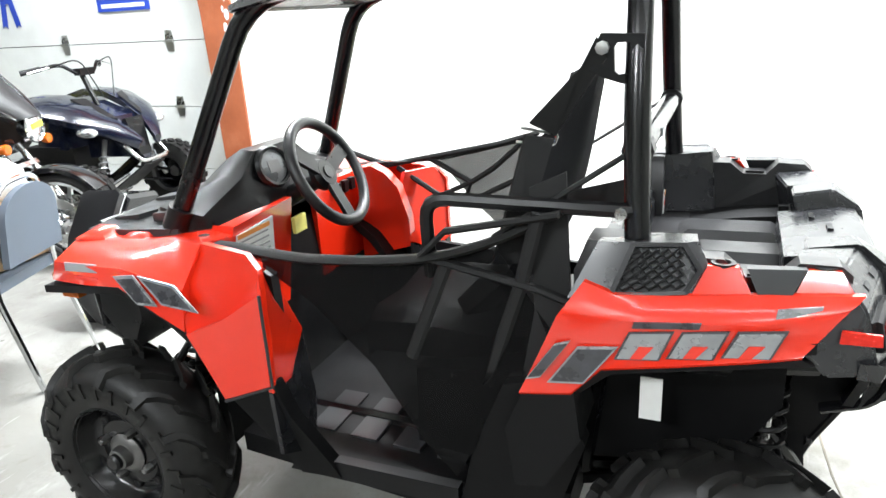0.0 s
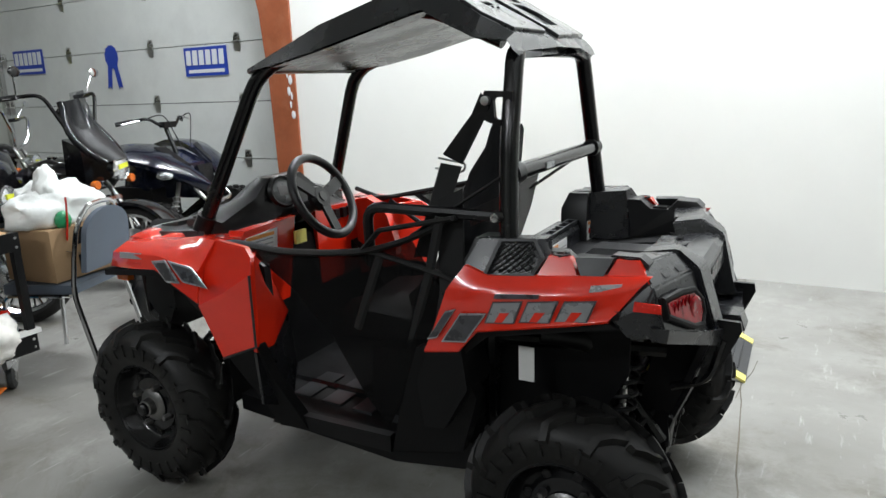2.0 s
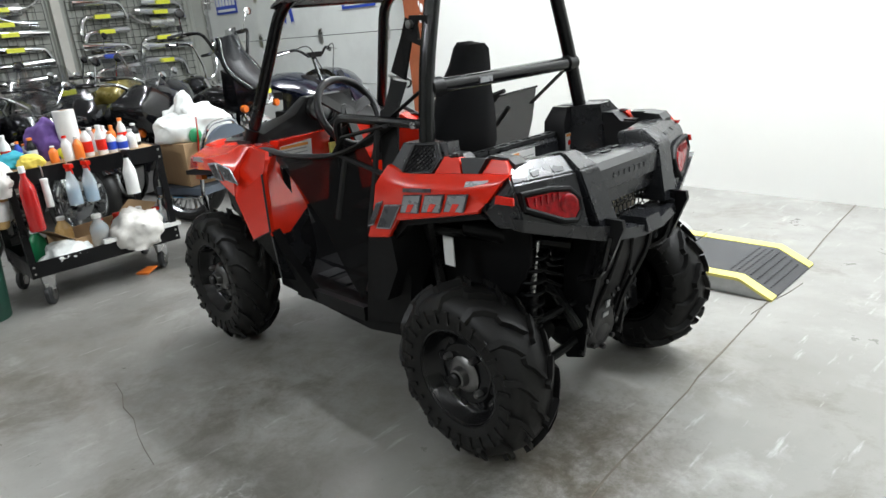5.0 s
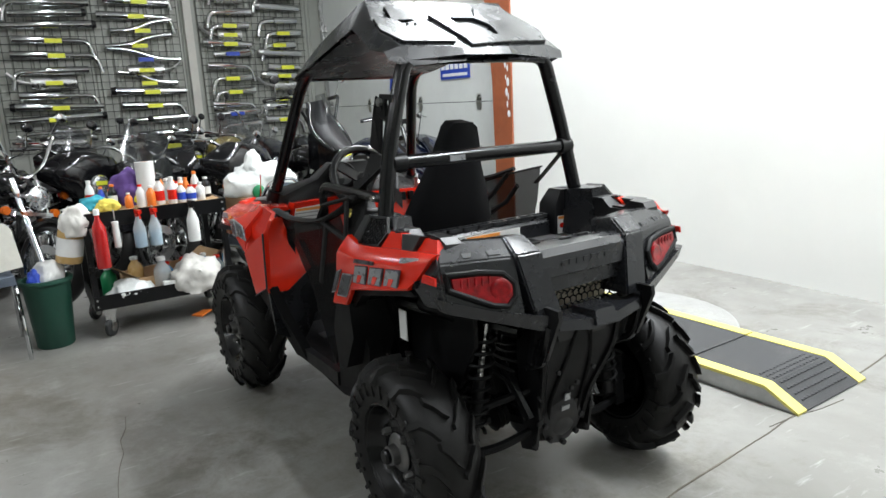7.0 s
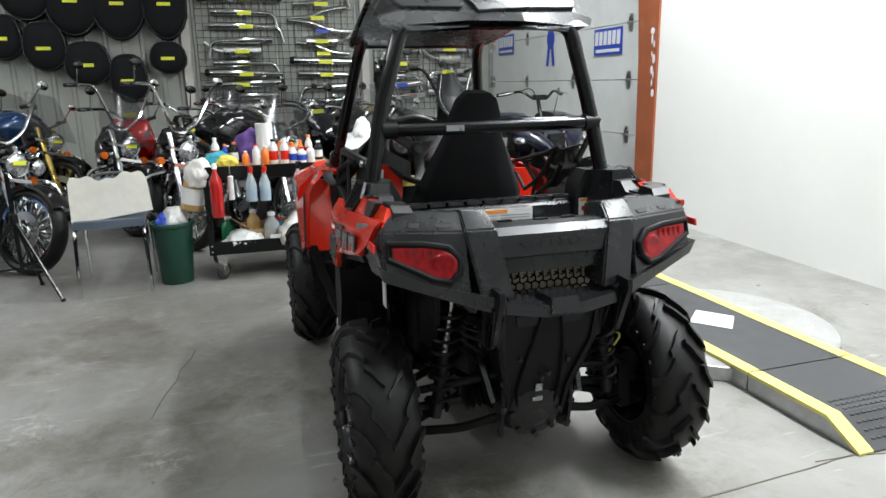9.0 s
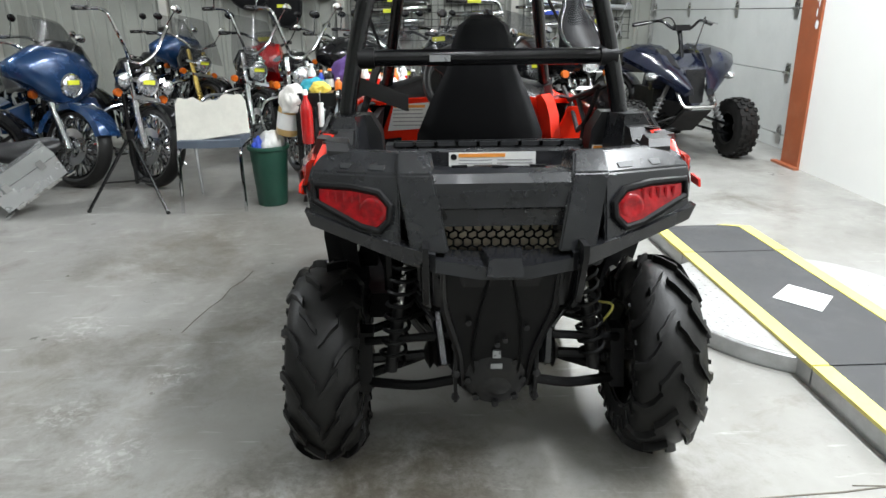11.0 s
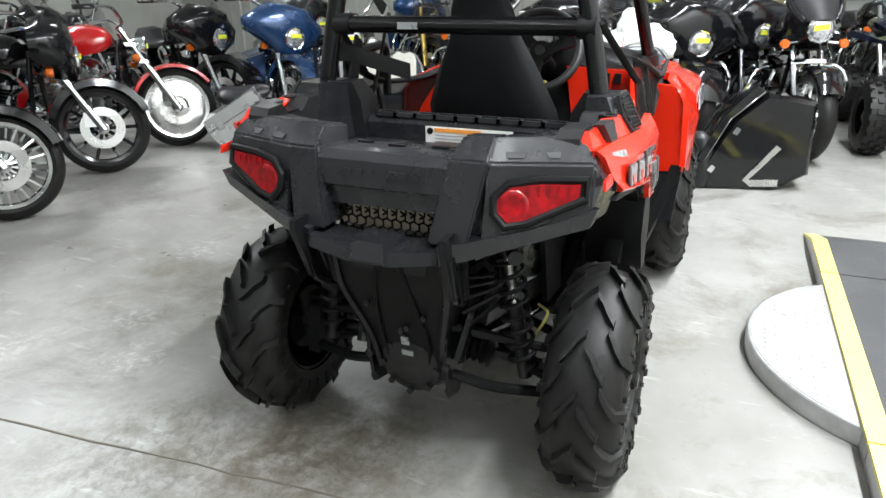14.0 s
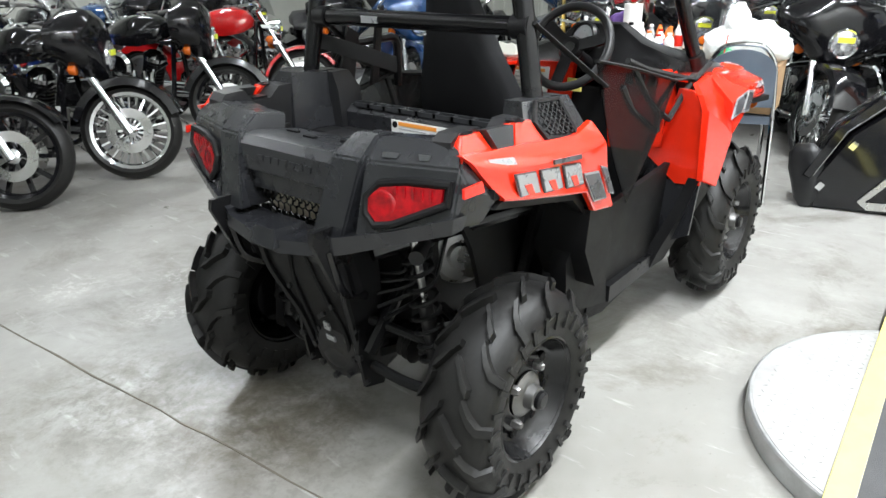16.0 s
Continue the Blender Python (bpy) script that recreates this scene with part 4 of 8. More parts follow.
# --- rear wings
def rear_wing(s):
    # stations from the front edge back: bottom, crest and top of the pressed skin
    rows = [((-0.425, 0.530, 0.693), (-0.345, 0.541, 0.885), (-0.300, 0.516, 0.950)), ((-0.318, 0.533, 0.712), (-0.270, 0.542, 0.888), (-0.240, 0.512, 0.927)), ((-0.260, 0.536, 0.778), (-0.200, 0.541, 0.890), (-0.170, 0.508, 0.932)),
            ((-0.130, 0.533, 0.803), (-0.100, 0.534, 0.895), (-0.090, 0.500, 0.938)), ((0.000, 0.526, 0.828), (0.020, 0.521, 0.903), (0.020, 0.488, 0.946)), ((0.040, 0.521, 0.836), (0.100, 0.502, 0.915), (0.110, 0.476, 0.950)), ((0.078, 0.515, 0.843), (0.145, 0.486, 0.932), (0.166, 0.470, 0.953))]
    bm = B()
    rings = []
    for b_, c_, t_ in rows:
        b_, c_, t_ = Vector(b_), Vector(c_), Vector(t_)
        front = [b_, b_ + Vector((0, 0.004, 0.006)), b_.lerp(c_, 0.35) + Vector((0, -0.003, 0)), b_.lerp(c_, 0.75) + Vector((0, -0.002, 0)), c_, c_.lerp(t_, 0.25) + Vector((0, 0.003, 0)), c_.lerp(t_, 0.6) + Vector((0, 0.003, 0)), t_]
        ring = front + [v + Vector((0, -0.014, 0)) for v in front[::-1]]
        rings.append([(v.x, s * v.y, v.z) for v in ring])
    loft(bm, rings)
    wing = part("rear_wing", bm, RED, utv, "gloss red rear side panel", smooth=32)
    # raised tabs along the top edge, with the tie-down cups in them
    for xs in ((-0.112, -0.086, -0.034, -0.006), (0.052, 0.078, 0.130, 0.160)):
        za, zb = 0.930, 0.984
        ya = 0.499 - (xs[0] + 0.11) * 0.13
        bm = B()
        sides = []
        for dy in (0.0, -0.012, -0.03):
            drop = 0.0 if dy > -0.02 else 0.004
            sides.append([(xs[0], s * (ya + dy), za), (xs[1], s * (ya - 0.028 + dy), zb - drop), (xs[2], s * (ya - 0.034 + dy), zb - drop), (xs[3], s * (ya - 0.012 + dy), za + 0.006)])
        loft(bm, sides)
        part("wing_tab", bm, RED, wing, bevel=0.003, seg=2)
    y0 = 0.543
    # slanted silver stripes
    for a, b in (((-0.408, -0.348), (-0.378, -0.318)), ((-0.364, -0.304), (-0.292, -0.228))):
        pts = [(a[0], s * (y0 - 0.003), 0.738), (a[1], s * (y0 - 0.002), 0.826), (b[1], s * (y0 - 0.004), 0.836), (b[0], s * (y0 - 0.003), 0.747)]
        part("decal_pane", plate(B(), pts, (0, s * 0.004, 0)), SILVER, wing, "silver slanted stripe")
        mid = sum((Vector(q) for q in pts), Vector()) / 4
        part("decal_fill", plate(B(), [Vector(p).lerp(mid, 0.12) for p in pts], (0, s * 0.0055, 0)), DARK_DECAL, wing)
    # three outlined slanted blocks where the model badge sits
    for k in range(3):
        xa = -0.236 + k * 0.092
        zb, zt = 0.808 + k * 0.012, 0.868 + k * 0.010
        yy = y0 - 0.006 - k * 0.006
        w = 0.090
        pts = [(xa, s * yy, zb), (xa + w * 0.90, s * (yy - 0.003), zb + 0.008), (xa + w * 1.16, s * (yy - 0.004), zt + 0.010), (xa + w * 0.28, s * yy, zt)]
        part("badge_outline", plate(B(), pts, (0, s * 0.004, 0)), DARK_DECAL, wing, "dark edged silver badge block")
        mid = sum((Vector(q) for q in pts), Vector()) / 4
        part("badge_fill", plate(B(), [Vector(v).lerp(mid, 0.11) for v in pts], (0, s * 0.006, 0)), SILVER, wing)
        slot = [Vector(pts[0]).lerp(Vector(pts[1]), 0.32).lerp(mid, 0.12), Vector(pts[0]).lerp(Vector(pts[1]), 0.62).lerp(mid, 0.12), mid + (Vector(pts[1]) - Vector(pts[0])) * 0.22, mid - (Vector(pts[1]) - Vector(pts[0])) * 0.10]
        part("badge_slot", plate(B(), slot, (0, s * 0.0075, 0)), RED, wing)
    part("script_bar", plate(B(), [(-0.205, s * 0.543, 0.880), (-0.090, s * 0.536, 0.890), (-0.087, s * 0.535, 0.901), (-0.202, s * 0.542, 0.891)], (0, s * 0.005, 0)), DARK_DECAL, wing)
    part("engine_badge", plate(B(), [(0.030, s * 0.511, 0.914), (0.100, s * 0.492, 0.922), (0.103, s * 0.487, 0.936), (0.033, s * 0.505, 0.929)], (0, s * 0.005, 0)), SILVER, wing, "pale badge strip")
    # black insert in the notch
    part("notch_cover", plate(B(), [(-0.02, s * 0.47, 0.985), (0.075, s * 0.465, 0.99), (0.055, s * 0.482, 0.948), (0.0, s * 0.486, 0.943)], (0, -s * 0.03, -0.004)), GREY_PLASTIC, utv, bevel=0.003)
    # black sheet added for the shade inside the wheel well
    well = [(-0.36, 0.40), (-0.30, 0.72), (-0.10, 0.82), (0.08, 0.84), (0.08, 0.62), (-0.02, 0.45)] if s < 0 else [(-0.36, 0.40), (-0.30, 0.72), (-0.10, 0.82), (0.02, 0.83), (-0.10, 0.62), (-0.16, 0.42)]
    slab_bm = slab(B(), well, s * 0.285, s * 0.300)
    part("well_shade_sheet", slab_bm, BLACK_MATT, utv)
    part("wing_return", slab(B(), [(-0.318, 0.708), (-0.258, 0.774), (0.0, 0.824), (0.078, 0.839), (0.10, 0.828), (0.0, 0.808), (-0.245, 0.757), (-0.31, 0.70)], s * 0.470, s * 0.508), BLACK_MATT, utv)
    # inner wheel-arch liner and hanging flap
    bm = B()
    slab(bm, [(-0.40, 0.70), (-0.30, 0.72), (-0.24, 0.79), (0.0, 0.835), (0.10, 0.85), (0.10, 0.872), (-0.02, 0.86), (-0.27, 0.82), (-0.34, 0.74)], s * 0.26, s * 0.505)
    part("arch_liner", bm, BLACK_MATT, utv)
    bm = B()
    slab(bm, [(-0.42, 0.695), (-0.315, 0.712), (-0.30, 0.60), (-0.375, 0.47), (-0.44, 0.46), (-0.46, 0.60)], s * 0.36, s * 0.525)
    part("mud_flap", bm, BLACK_MATT, utv, "black hanging splash guard", bevel=0.006)


mirrored(rear_wing)


# --- vented corner housings at the cage feet
def vent_housing(s):
    bm = B()
    lo = [(-0.335, 0.50, 0.905), (-0.105, 0.492, 0.932), (-0.08, 0.46, 0.972), (-0.095, 0.37, 0.84), (-0.335, 0.33, 0.84)]
    hi = [(-0.285, 0.455, 1.01), (-0.125, 0.448, 1.018), (-0.105, 0.435, 1.018), (-0.11, 0.385, 1.016), (-0.285, 0.36, 1.0)]
    loft(bm, [[(x, s * y, z) for x, y, z in lo], [(x, s * y, z) for x, y, z in hi]])
    h = part("vent_housing", bm, BLACK_PLASTIC, utv, bevel=0.006, seg=2)
    fr = [(-0.258, 0.502, 0.915), (-0.115, 0.496, 0.935), (-0.092, 0.472, 0.975), (-0.125, 0.452, 1.018), (-0.222, 0.460, 1.012)]
    ctr = sum((Vector(p) for p in fr), Vector()) / 5
    bm = B()
    n = len(fr)
    outer = [Vector((x, s * y, z)) for x, y, z in fr]
    inner = [Vector((v.x, v.y, v.z)).lerp(Vector((ctr.x, s * ctr.y, ctr.z)), 0.14) for v in outer]
    lift = Vector((0, s * 0.008, 0.004))
    for i in range(n):
        j = (i + 1) % n
        plate(bm, [outer[i], outer[j], inner[j], inner[i]], lift)
    part("vent_rim", bm, BLACK_SATIN, h, bevel=0.002)
    bm = B()
    a, b, c, d = inner[0], inner[1], inner[3], inner[4]
    for k in range(1, 9):
        t = k / 9
        left, right = a.lerp(d, t), b.lerp(c, t)
        steps = 10
        pts = []
        for q in range(steps + 1):
            p = left.lerp(right, q / steps) + (d - a) * (0.05 if (q + k) % 2 else -0.05) + lift * 0.8
            pts.append(p)
        tube(bm, pts, 0.0026, 4)
    part("vent_mesh", bm, BLACK_MATT, h)
    return h


mirrored(vent_housing)


# --- cargo bed
bm = B()
slab(bm, [(-0.30, 0.80), (0.19, 0.80), (0.19, 0.845), (-0.30, 0.835)], -0.36, 0.36)
bed = part("cargo_bed", bm, BED_BLACK, utv, "black plastic cargo bed", bevel=0.01)
for k, (x, y, w, l) in enumerate([(-0.05, -0.17, 0.07, 0.26), (-0.05, 0.0, 0.06, 0.30), (-0.05, 0.17, 0.07, 0.26), (0.10, -0.10, 0.05, 0.08), (0.10, 0.12, 0.05, 0.08)]):
    part("bed_rib", loft(B(), [[(x - l / 2, y - w, 0.84), (x + l / 2, y - w, 0.845), (x + l / 2, y + w, 0.845), (x - l / 2, y + w, 0.84)], [(x - l / 2 + 0.03, y - w + 0.02, 0.862), (x + l / 2 - 0.03, y - w + 0.02, 0.866), (x + l / 2 - 0.03, y + w - 0.02, 0.866), (x - l / 2 + 0.03, y + w - 0.02, 0.862)]]), BED_BLACK, bed, bevel=0.004)
for x, y in ((0.08, 0.26), (0.02, -0.27), (0.12, -0.05)):
    part("bed_clip", box(B(), x - 0.012, x + 0.012, y - 0.008, y + 0.008, 0.845, 0.90), BLACK_SATIN, bed, bevel=0.004)
for s in (-1, 1):
    # tall corner boxes behind the cage feet and the side walls of the bed
    bm = B()
    loft(bm, [[(x, s * y, 0.83) for x, y in ((-0.33, 0.31), (-0.235, 0.31), (-0.235, 0.44), (-0.33, 0.45))], [(x, s * y, 0.95) for x, y in ((-0.33, 0.32), (-0.235, 0.32), (-0.235, 0.44), (-0.33, 0.45))], [(x, s * y, 1.004) for x, y in ((-0.31, 0.35), (-0.24, 0.35), (-0.24, 0.43), (-0.31, 0.43))]])
    part("bed_front_corner", bm, BED_BLACK, utv, bevel=0.006)
    lo = [(-0.33, 0.385), (-0.10, 0.395), (-0.10, 0.445), (-0.33, 0.46)]
    bm = B()
    loft(bm, [[(x, s * y, 0.84) for x, y in lo], [(x, s * y, 0.95) for x, y in lo], [(-0.30, s * 0.385, 1.005), (-0.15, s * 0.39, 1.012), (-0.15, s * 0.43, 1.012), (-0.30, s * 0.435, 1.005)]])
    part("corner_box", bm, BED_BLACK, utv, bevel=0.008, seg=2)
    bm = B()
    wall_o = [(-0.14, 0.44, 0.988), (-0.06, 0.44, 0.988), (-0.025, 0.44, 0.958), (0.035, 0.44, 0.958), (0.065, 0.44, 0.992), (0.13, 0.435, 0.990), (0.15, 0.43, 0.972), (0.15, 0.43, 0.84), (-0.14, 0.44, 0.82)]
    loft(bm, [[(x, s * y, z) for x, y, z in wall_o], [(x, s * (y - 0.055), z - 0.004) for x, y, z in wall_o]])
    part("bed_side", bm, BED_BLACK, utv, bevel=0.008, seg=2)
    part("handle_slot", box(B(), -0.018, 0.030, s * 0.412 - 0.02, s * 0.412 + 0.02, 0.955, 0.961), BLACK_SATIN, utv, bevel=0.002)
    for x in (-0.060, 0.104):
        part("tie_down_cup", lathe(B(), [(0.022, 0.0), (0.022, 0.006), (0.014, 0.006), (0.012, 0.0), (0, 0.0)], Matrix.Translation((x, s * (0.448 if x < 0 else 0.425), 0.981)), 12), BLACK_SATIN, utv)
# louvred bar across the bed's front with its printed label
bm = B()
slab(bm, [(-0.335, 0.80), (-0.255, 0.80), (-0.255, 0.885), (-0.275, 0.905), (-0.335, 0.905)], -0.31, 0.305)
lb = part("louvre_bar", bm, BLACK_PLASTIC, utv, bevel=0.004)
bm = B()
for k in range(9):
    y = -0.285 + k * 0.0655
    for a, b in ((y, y + 0.005), (y + 0.058, y + 0.0635)):
        box(bm, -0.30, -0.262, a, b, 0.9025, 0.915)
    box(bm, -0.30, -0.294, y, y + 0.0635, 0.9025, 0.915)
    box(bm, -0.268, -0.262, y, y + 0.0635, 0.9025, 0.915)
# paler grey than the bar: the rims' glossy reflection put into their colour
part("louvre_frame", bm, HOOD_GREY, lb)
part("bed_label", box(B(), -0.254, -0.251, -0.115, 0.155, 0.818, 0.884), WHITE_LABEL, lb, "white printed load label")
part("label_head", box(B(), -0.2505, -0.249, -0.085, 0.06, 0.869, 0.880), ORANGE_INK, lb)
for k in range(4):
    for y0_, y1_ in ((-0.085, 0.02), (0.035, 0.145)):
        part("print_line", box(B(), -0.2505, -0.2495, y0_, y1_, 0.858 - k * 0.010, 0.861 - k * 0.010), GREY_INK, lb)
part("pictogram", lathe(B(), [(0.010, 0), (0.010, 0.002), (0, 0.002)], disc_m((-0.251, -0.10, 0.870), (1, 0, 0)), 12), BLACK_SATIN, lb)
wl = part("corner_label", box(B(), -0.2345, -0.232, 0.325, 0.385, 0.835, 0.905), WHITE_LABEL, utv, "small white warning label")
part("label_head", box(B(), -0.2318, -0.2305, 0.328, 0.382, 0.893, 0.903), ORANGE_INK, wl)
part("label_mark", lathe(B(), [(0.010, 0), (0.010, 0.002), (0, 0.002)], disc_m((-0.232, 0.345, 0.868), (1, 0, 0)), 10), REFLECTOR, wl)

# --- rear fascia
for s in (-1, 1):
    # moulded corner that carries the lamp: top deck, sloping band, lamp face and side
    corner = [(0.05, 0.418, 0.962), (0.130, 0.437, 0.974), (0.180, 0.250, 0.968), (0.08, 0.250, 0.955), (0.172, 0.472, 0.926), (0.226, 0.250, 0.922), (0.160, 0.486, 0.885), (0.205, 0.470, 0.806), (0.272, 0.250, 0.752),
              (0.158, 0.464, 0.944), (0.082, 0.503, 0.846), (0.120, 0.490, 0.800), (0.14, 0.250, 0.752), (0.07, 0.44, 0.85)]
    sur = part("lamp_surround", hull(corner, s), BLACK_PLASTIC, utv, "black moulded corner round the tail lamp", bevel=0.005, seg=2, smooth=16)

    def lamp_face(y, z):
        return 0.5351 - 0.2384 * y - 0.2706 * z

    outline = [(0.448, 0.888), (0.366, 0.886), (0.306, 0.877), (0.281, 0.852), (0.284, 0.824), (0.306, 0.804), (0.346, 0.811), (0.448, 0.856)]
    mid_y, mid_z = 0.352, 0.848
    # raised matt black pad, coloured for the shade of a recess round the lens
    pad = [(mid_y + (y - mid_y) * 1.16, mid_z + (z - mid_z) * 1.36) for y, z in outline]
    part("dark_recess_pad", plate(B(), [(lamp_face(y, z) + 0.006, s * y, z) for y, z in pad], (-0.03, 0, 0)), BLACK_MATT, sur, bevel=0.003)
    bezel = [Vector((lamp_face(y, z) + 0.008, s * y, z)) for y, z in [(mid_y + (y - mid_y) * 1.12, mid_z + (z - mid_z) * 1.22) for y, z in outline]]
    part("lamp_bezel", tube(B(), bezel, 0.0095, 8, loop=True), BLACK_MATT, sur)
    tl = part("tail_light", plate(B(), [(lamp_face(y, z) + 0.013, s * y, z) for y, z in outline], (-0.03, 0, 0)), TAIL_RED, utv, "red moulded tail lamp lens", bevel=0.007, seg=3)
    part("lens_bowl", lathe(B(), [(0.034, 0.0), (0.031, 0.003), (0.024, 0.0045), (0.018, 0.003), (0.0, 0.0045)], disc_m((lamp_face(0.316, 0.840) + 0.012, s * 0.316, 0.840), (0.97, s * 0.25, 0.1)), 20), TAIL_RED, tl)
    for k in range(5):
        y = 0.345 + k * 0.02
        part("lens_rib", box(B(), -0.0015, 0.0015, -0.003, 0.003, -0.016, 0.016, Matrix.Translation((lamp_face(y, 0.866) + 0.0135, s * y, 0.868))), TAIL_RED, tl)
    # guard rail that follows the lamp's lower edge in towards the bumper
    bm = B()
    loft(bm, [[(0.214, s * 0.486, 0.836), (0.17, s * 0.488, 0.834), (0.17, s * 0.476, 0.798), (0.207, s * 0.474, 0.796)], [(0.252, s * 0.352, 0.790), (0.20, s * 0.352, 0.792), (0.20, s * 0.348, 0.758), (0.247, s * 0.348, 0.755)],
              [(0.292, s * 0.225, 0.758), (0.24, s * 0.225, 0.758), (0.235, s * 0.225, 0.715), (0.286, s * 0.225, 0.714)], [(0.312, s * 0.165, 0.748), (0.26, s * 0.165, 0.748), (0.25, s * 0.165, 0.70), (0.306, s * 0.165, 0.70)]])
    part("lamp_guard", bm, BLACK_PLASTIC, utv, bevel=0.005, seg=2, smooth=16)
    # upright pillar beside the tailgate
    pillar = [(0.09, 0.172, 0.955), (0.09, 0.254, 0.957), (0.180, 0.180, 0.970), (0.184, 0.256, 0.974), (0.246, 0.168, 0.928), (0.240, 0.257, 0.928), (0.294, 0.132, 0.745), (0.288, 0.224, 0.745), (0.15, 0.132, 0.745), (0.15, 0.224, 0.745)]
    part("tailgate_pillar", hull(pillar, s), BLACK_PLASTIC, utv, bevel=0.005, seg=2, smooth=16)
    # two moulded steps on the corner's sloping band
    for u0, u1 in ((0.30, 0.44), (0.64, 0.84)):
        def band(u, v):
            up_, low_ = Vector((0.130, 0.437, 0.974)).lerp(Vector((0.180, 0.250, 0.968)), u), Vector((0.172, 0.472, 0.926)).lerp(Vector((0.226, 0.250, 0.922)), u)
            q = up_.lerp(low_, v)
            return (q.x, s * q.y, q.z)
        part("step_mark", plate(B(), [band(u0, 0.60), band(u1, 0.60), band(u1 - 0.02, 0.82), band(u0 + 0.02, 0.82)], (0.0022, 0, 0.0022)), GREY_PLASTIC, sur, bevel=0.0015)
    part("side_reflector", plate(B(), [(0.132, s * 0.498, 0.876), (0.196, s * 0.494, 0.876), (0.194, s * 0.492, 0.896), (0.134, s * 0.494, 0.898)], (0, s * 0.006, 0)), REFLECTOR, utv, "red side reflector", bevel=0.002)
    # side blade of the rear bumper
    bm = B()
    bl = [(0.25, 0.775), (0.340, 0.775), (0.345, 0.750), (0.285, 0.610), (0.235, 0.580), (0.265, 0.700)]
    slab(bm, bl, s * 0.182, s * 0.196)
    part("bumper_blade", bm, BLACK_SATIN, utv, bevel=0.004)
    tube_bm = tube(B(), [(0.30, s * 0.19, 0.72), (0.27, s * 0.19, 0.60), (0.17, s * 0.165, 0.55)], 0.013, 8, bend=0.04)
    part("bumper_stay", tube_bm, BLACK_STEEL, utv)
# tailgate with faint moulded blocks
bm = slab(B(), [(0.06, 0.908), (0.196, 0.930), (0.230, 0.926), (0.247, 0.906), (0.252, 0.846), (0.238, 0.838), (0.240, 0.797), (0.06, 0.797)], -0.172, 0.172)
gate = part("tailgate", bm, BLACK_PLASTIC, utv, "black plastic tailgate with moulded lettering blocks", bevel=0.005, seg=2, smooth=16)
for k in range(7):
    y = -0.098 + k * 0.029
    part("raised_block", plate(B(), [(0.2495, y, 0.872), (0.2495, y + 0.022, 0.872), (0.248, y + 0.024, 0.888), (0.248, y + 0.002, 0.888)], (0.003, 0, 0)), BLACK_PLASTIC, gate)
for y in (-0.12, 0.12):
    part("rubber_stop", lathe(B(), [(0.009, 0), (0.009, 0.006), (0, 0.007)], disc_m((0.238, y * 1.2, 0.822), (1, 0, 0)), 10), BLACK_SATIN, gate)
for x, y in ((0.13, -0.10), (0.13, 0.10), (0.16, 0.0)):
    part("drain_slot", box(B(), x - 0.006, x + 0.006, y - 0.02, y + 0.02, 0.908 + (x - 0.06) * 0.16, 0.914 + (x - 0.06) * 0.16), BLACK_SATIN, gate)
# honeycomb screen
bm = B()
cell = 0.024
for r in range(4):
    for c in range(-7, 8):
        cx, cz = c * cell * 1.0 + (cell / 2 if r % 2 else 0), 0.722 + r * 0.022
        if abs(cx) > 0.148:
            continue
        hexa = [Vector((0.205 + 0.02 * (r == 3), cx + 0.0155 * math.sin(math.pi / 3 * k), cz + 0.0135 * math.cos(math.pi / 3 * k))) for k in range(6)]
        [tube(bm, [hexa[k], hexa[(k + 1) % 6]], 0.0026, 4) for k in (0, 1, 2)]
part("honeycomb_screen", bm, BLACK_STEEL, utv, "dark honeycomb exhaust screen")
part("screen_backing", box(B(), 0.06, 0.065, -0.16, 0.16, 0.70, 0.80), DARK_METAL, utv)
part("muffler", lathe(B(), [(0.03, -0.165), (0.055, -0.155), (0.06, 0), (0.055, 0.155), (0.03, 0.165)], disc_m((0.125, 0, 0.752), (0, 1, 0)), 18), HEAT_STEEL, utv, "dull metal silencer behind the screen")
# bumper step
bm = B()
loft(bm, [[(0.22, -0.17, 0.735), (0.31, -0.165, 0.735), (0.315, -0.165, 0.705), (0.22, -0.17, 0.70)], [(0.22, -0.055, 0.725), (0.325, -0.055, 0.722), (0.33, -0.055, 0.69), (0.22, -0.055, 0.69)],
          [(0.22, 0.055, 0.725), (0.325, 0.055, 0.722), (0.33, 0.055, 0.69), (0.22, 0.055, 0.69)], [(0.22, 0.17, 0.735), (0.31, 0.165, 0.735), (0.315, 0.165, 0.705), (0.22, 0.17, 0.70)]])
part("bumper_step", bm, BLACK_PLASTIC, utv, bevel=0.008, seg=3)
part("bumper_pad", loft(B(), [[(0.24, -0.055, 0.70), (0.34, -0.045, 0.70), (0.34, 0.045, 0.70), (0.24, 0.055, 0.70)], [(0.24, -0.05, 0.742), (0.325, -0.038, 0.742), (0.325, 0.038, 0.742), (0.24, 0.05, 0.742)]]), BLACK_PLASTIC, utv, bevel=0.006)
# lower panel with the gear case guard
bm = B()
loft(bm, [[(0.24, -0.16, 0.69), (0.24, 0.16, 0.69), (0.12, 0.16, 0.69), (0.12, -0.16, 0.69)], [(0.22, -0.155, 0.58), (0.22, 0.155, 0.58), (0.10, 0.155, 0.58), (0.10, -0.155, 0.58)], [(0.15, -0.105, 0.40), (0.15, 0.105, 0.40), (0.05, 0.105, 0.40), (0.05, -0.105, 0.40)],
          [(0.12, -0.09, 0.29), (0.12, 0.09, 0.29), (0.04, 0.09, 0.29), (0.04, -0.09, 0.29)]])
guard = part("rear_guard", bm, BLACK_MATT, utv, "black lower rear cover", bevel=0.008)
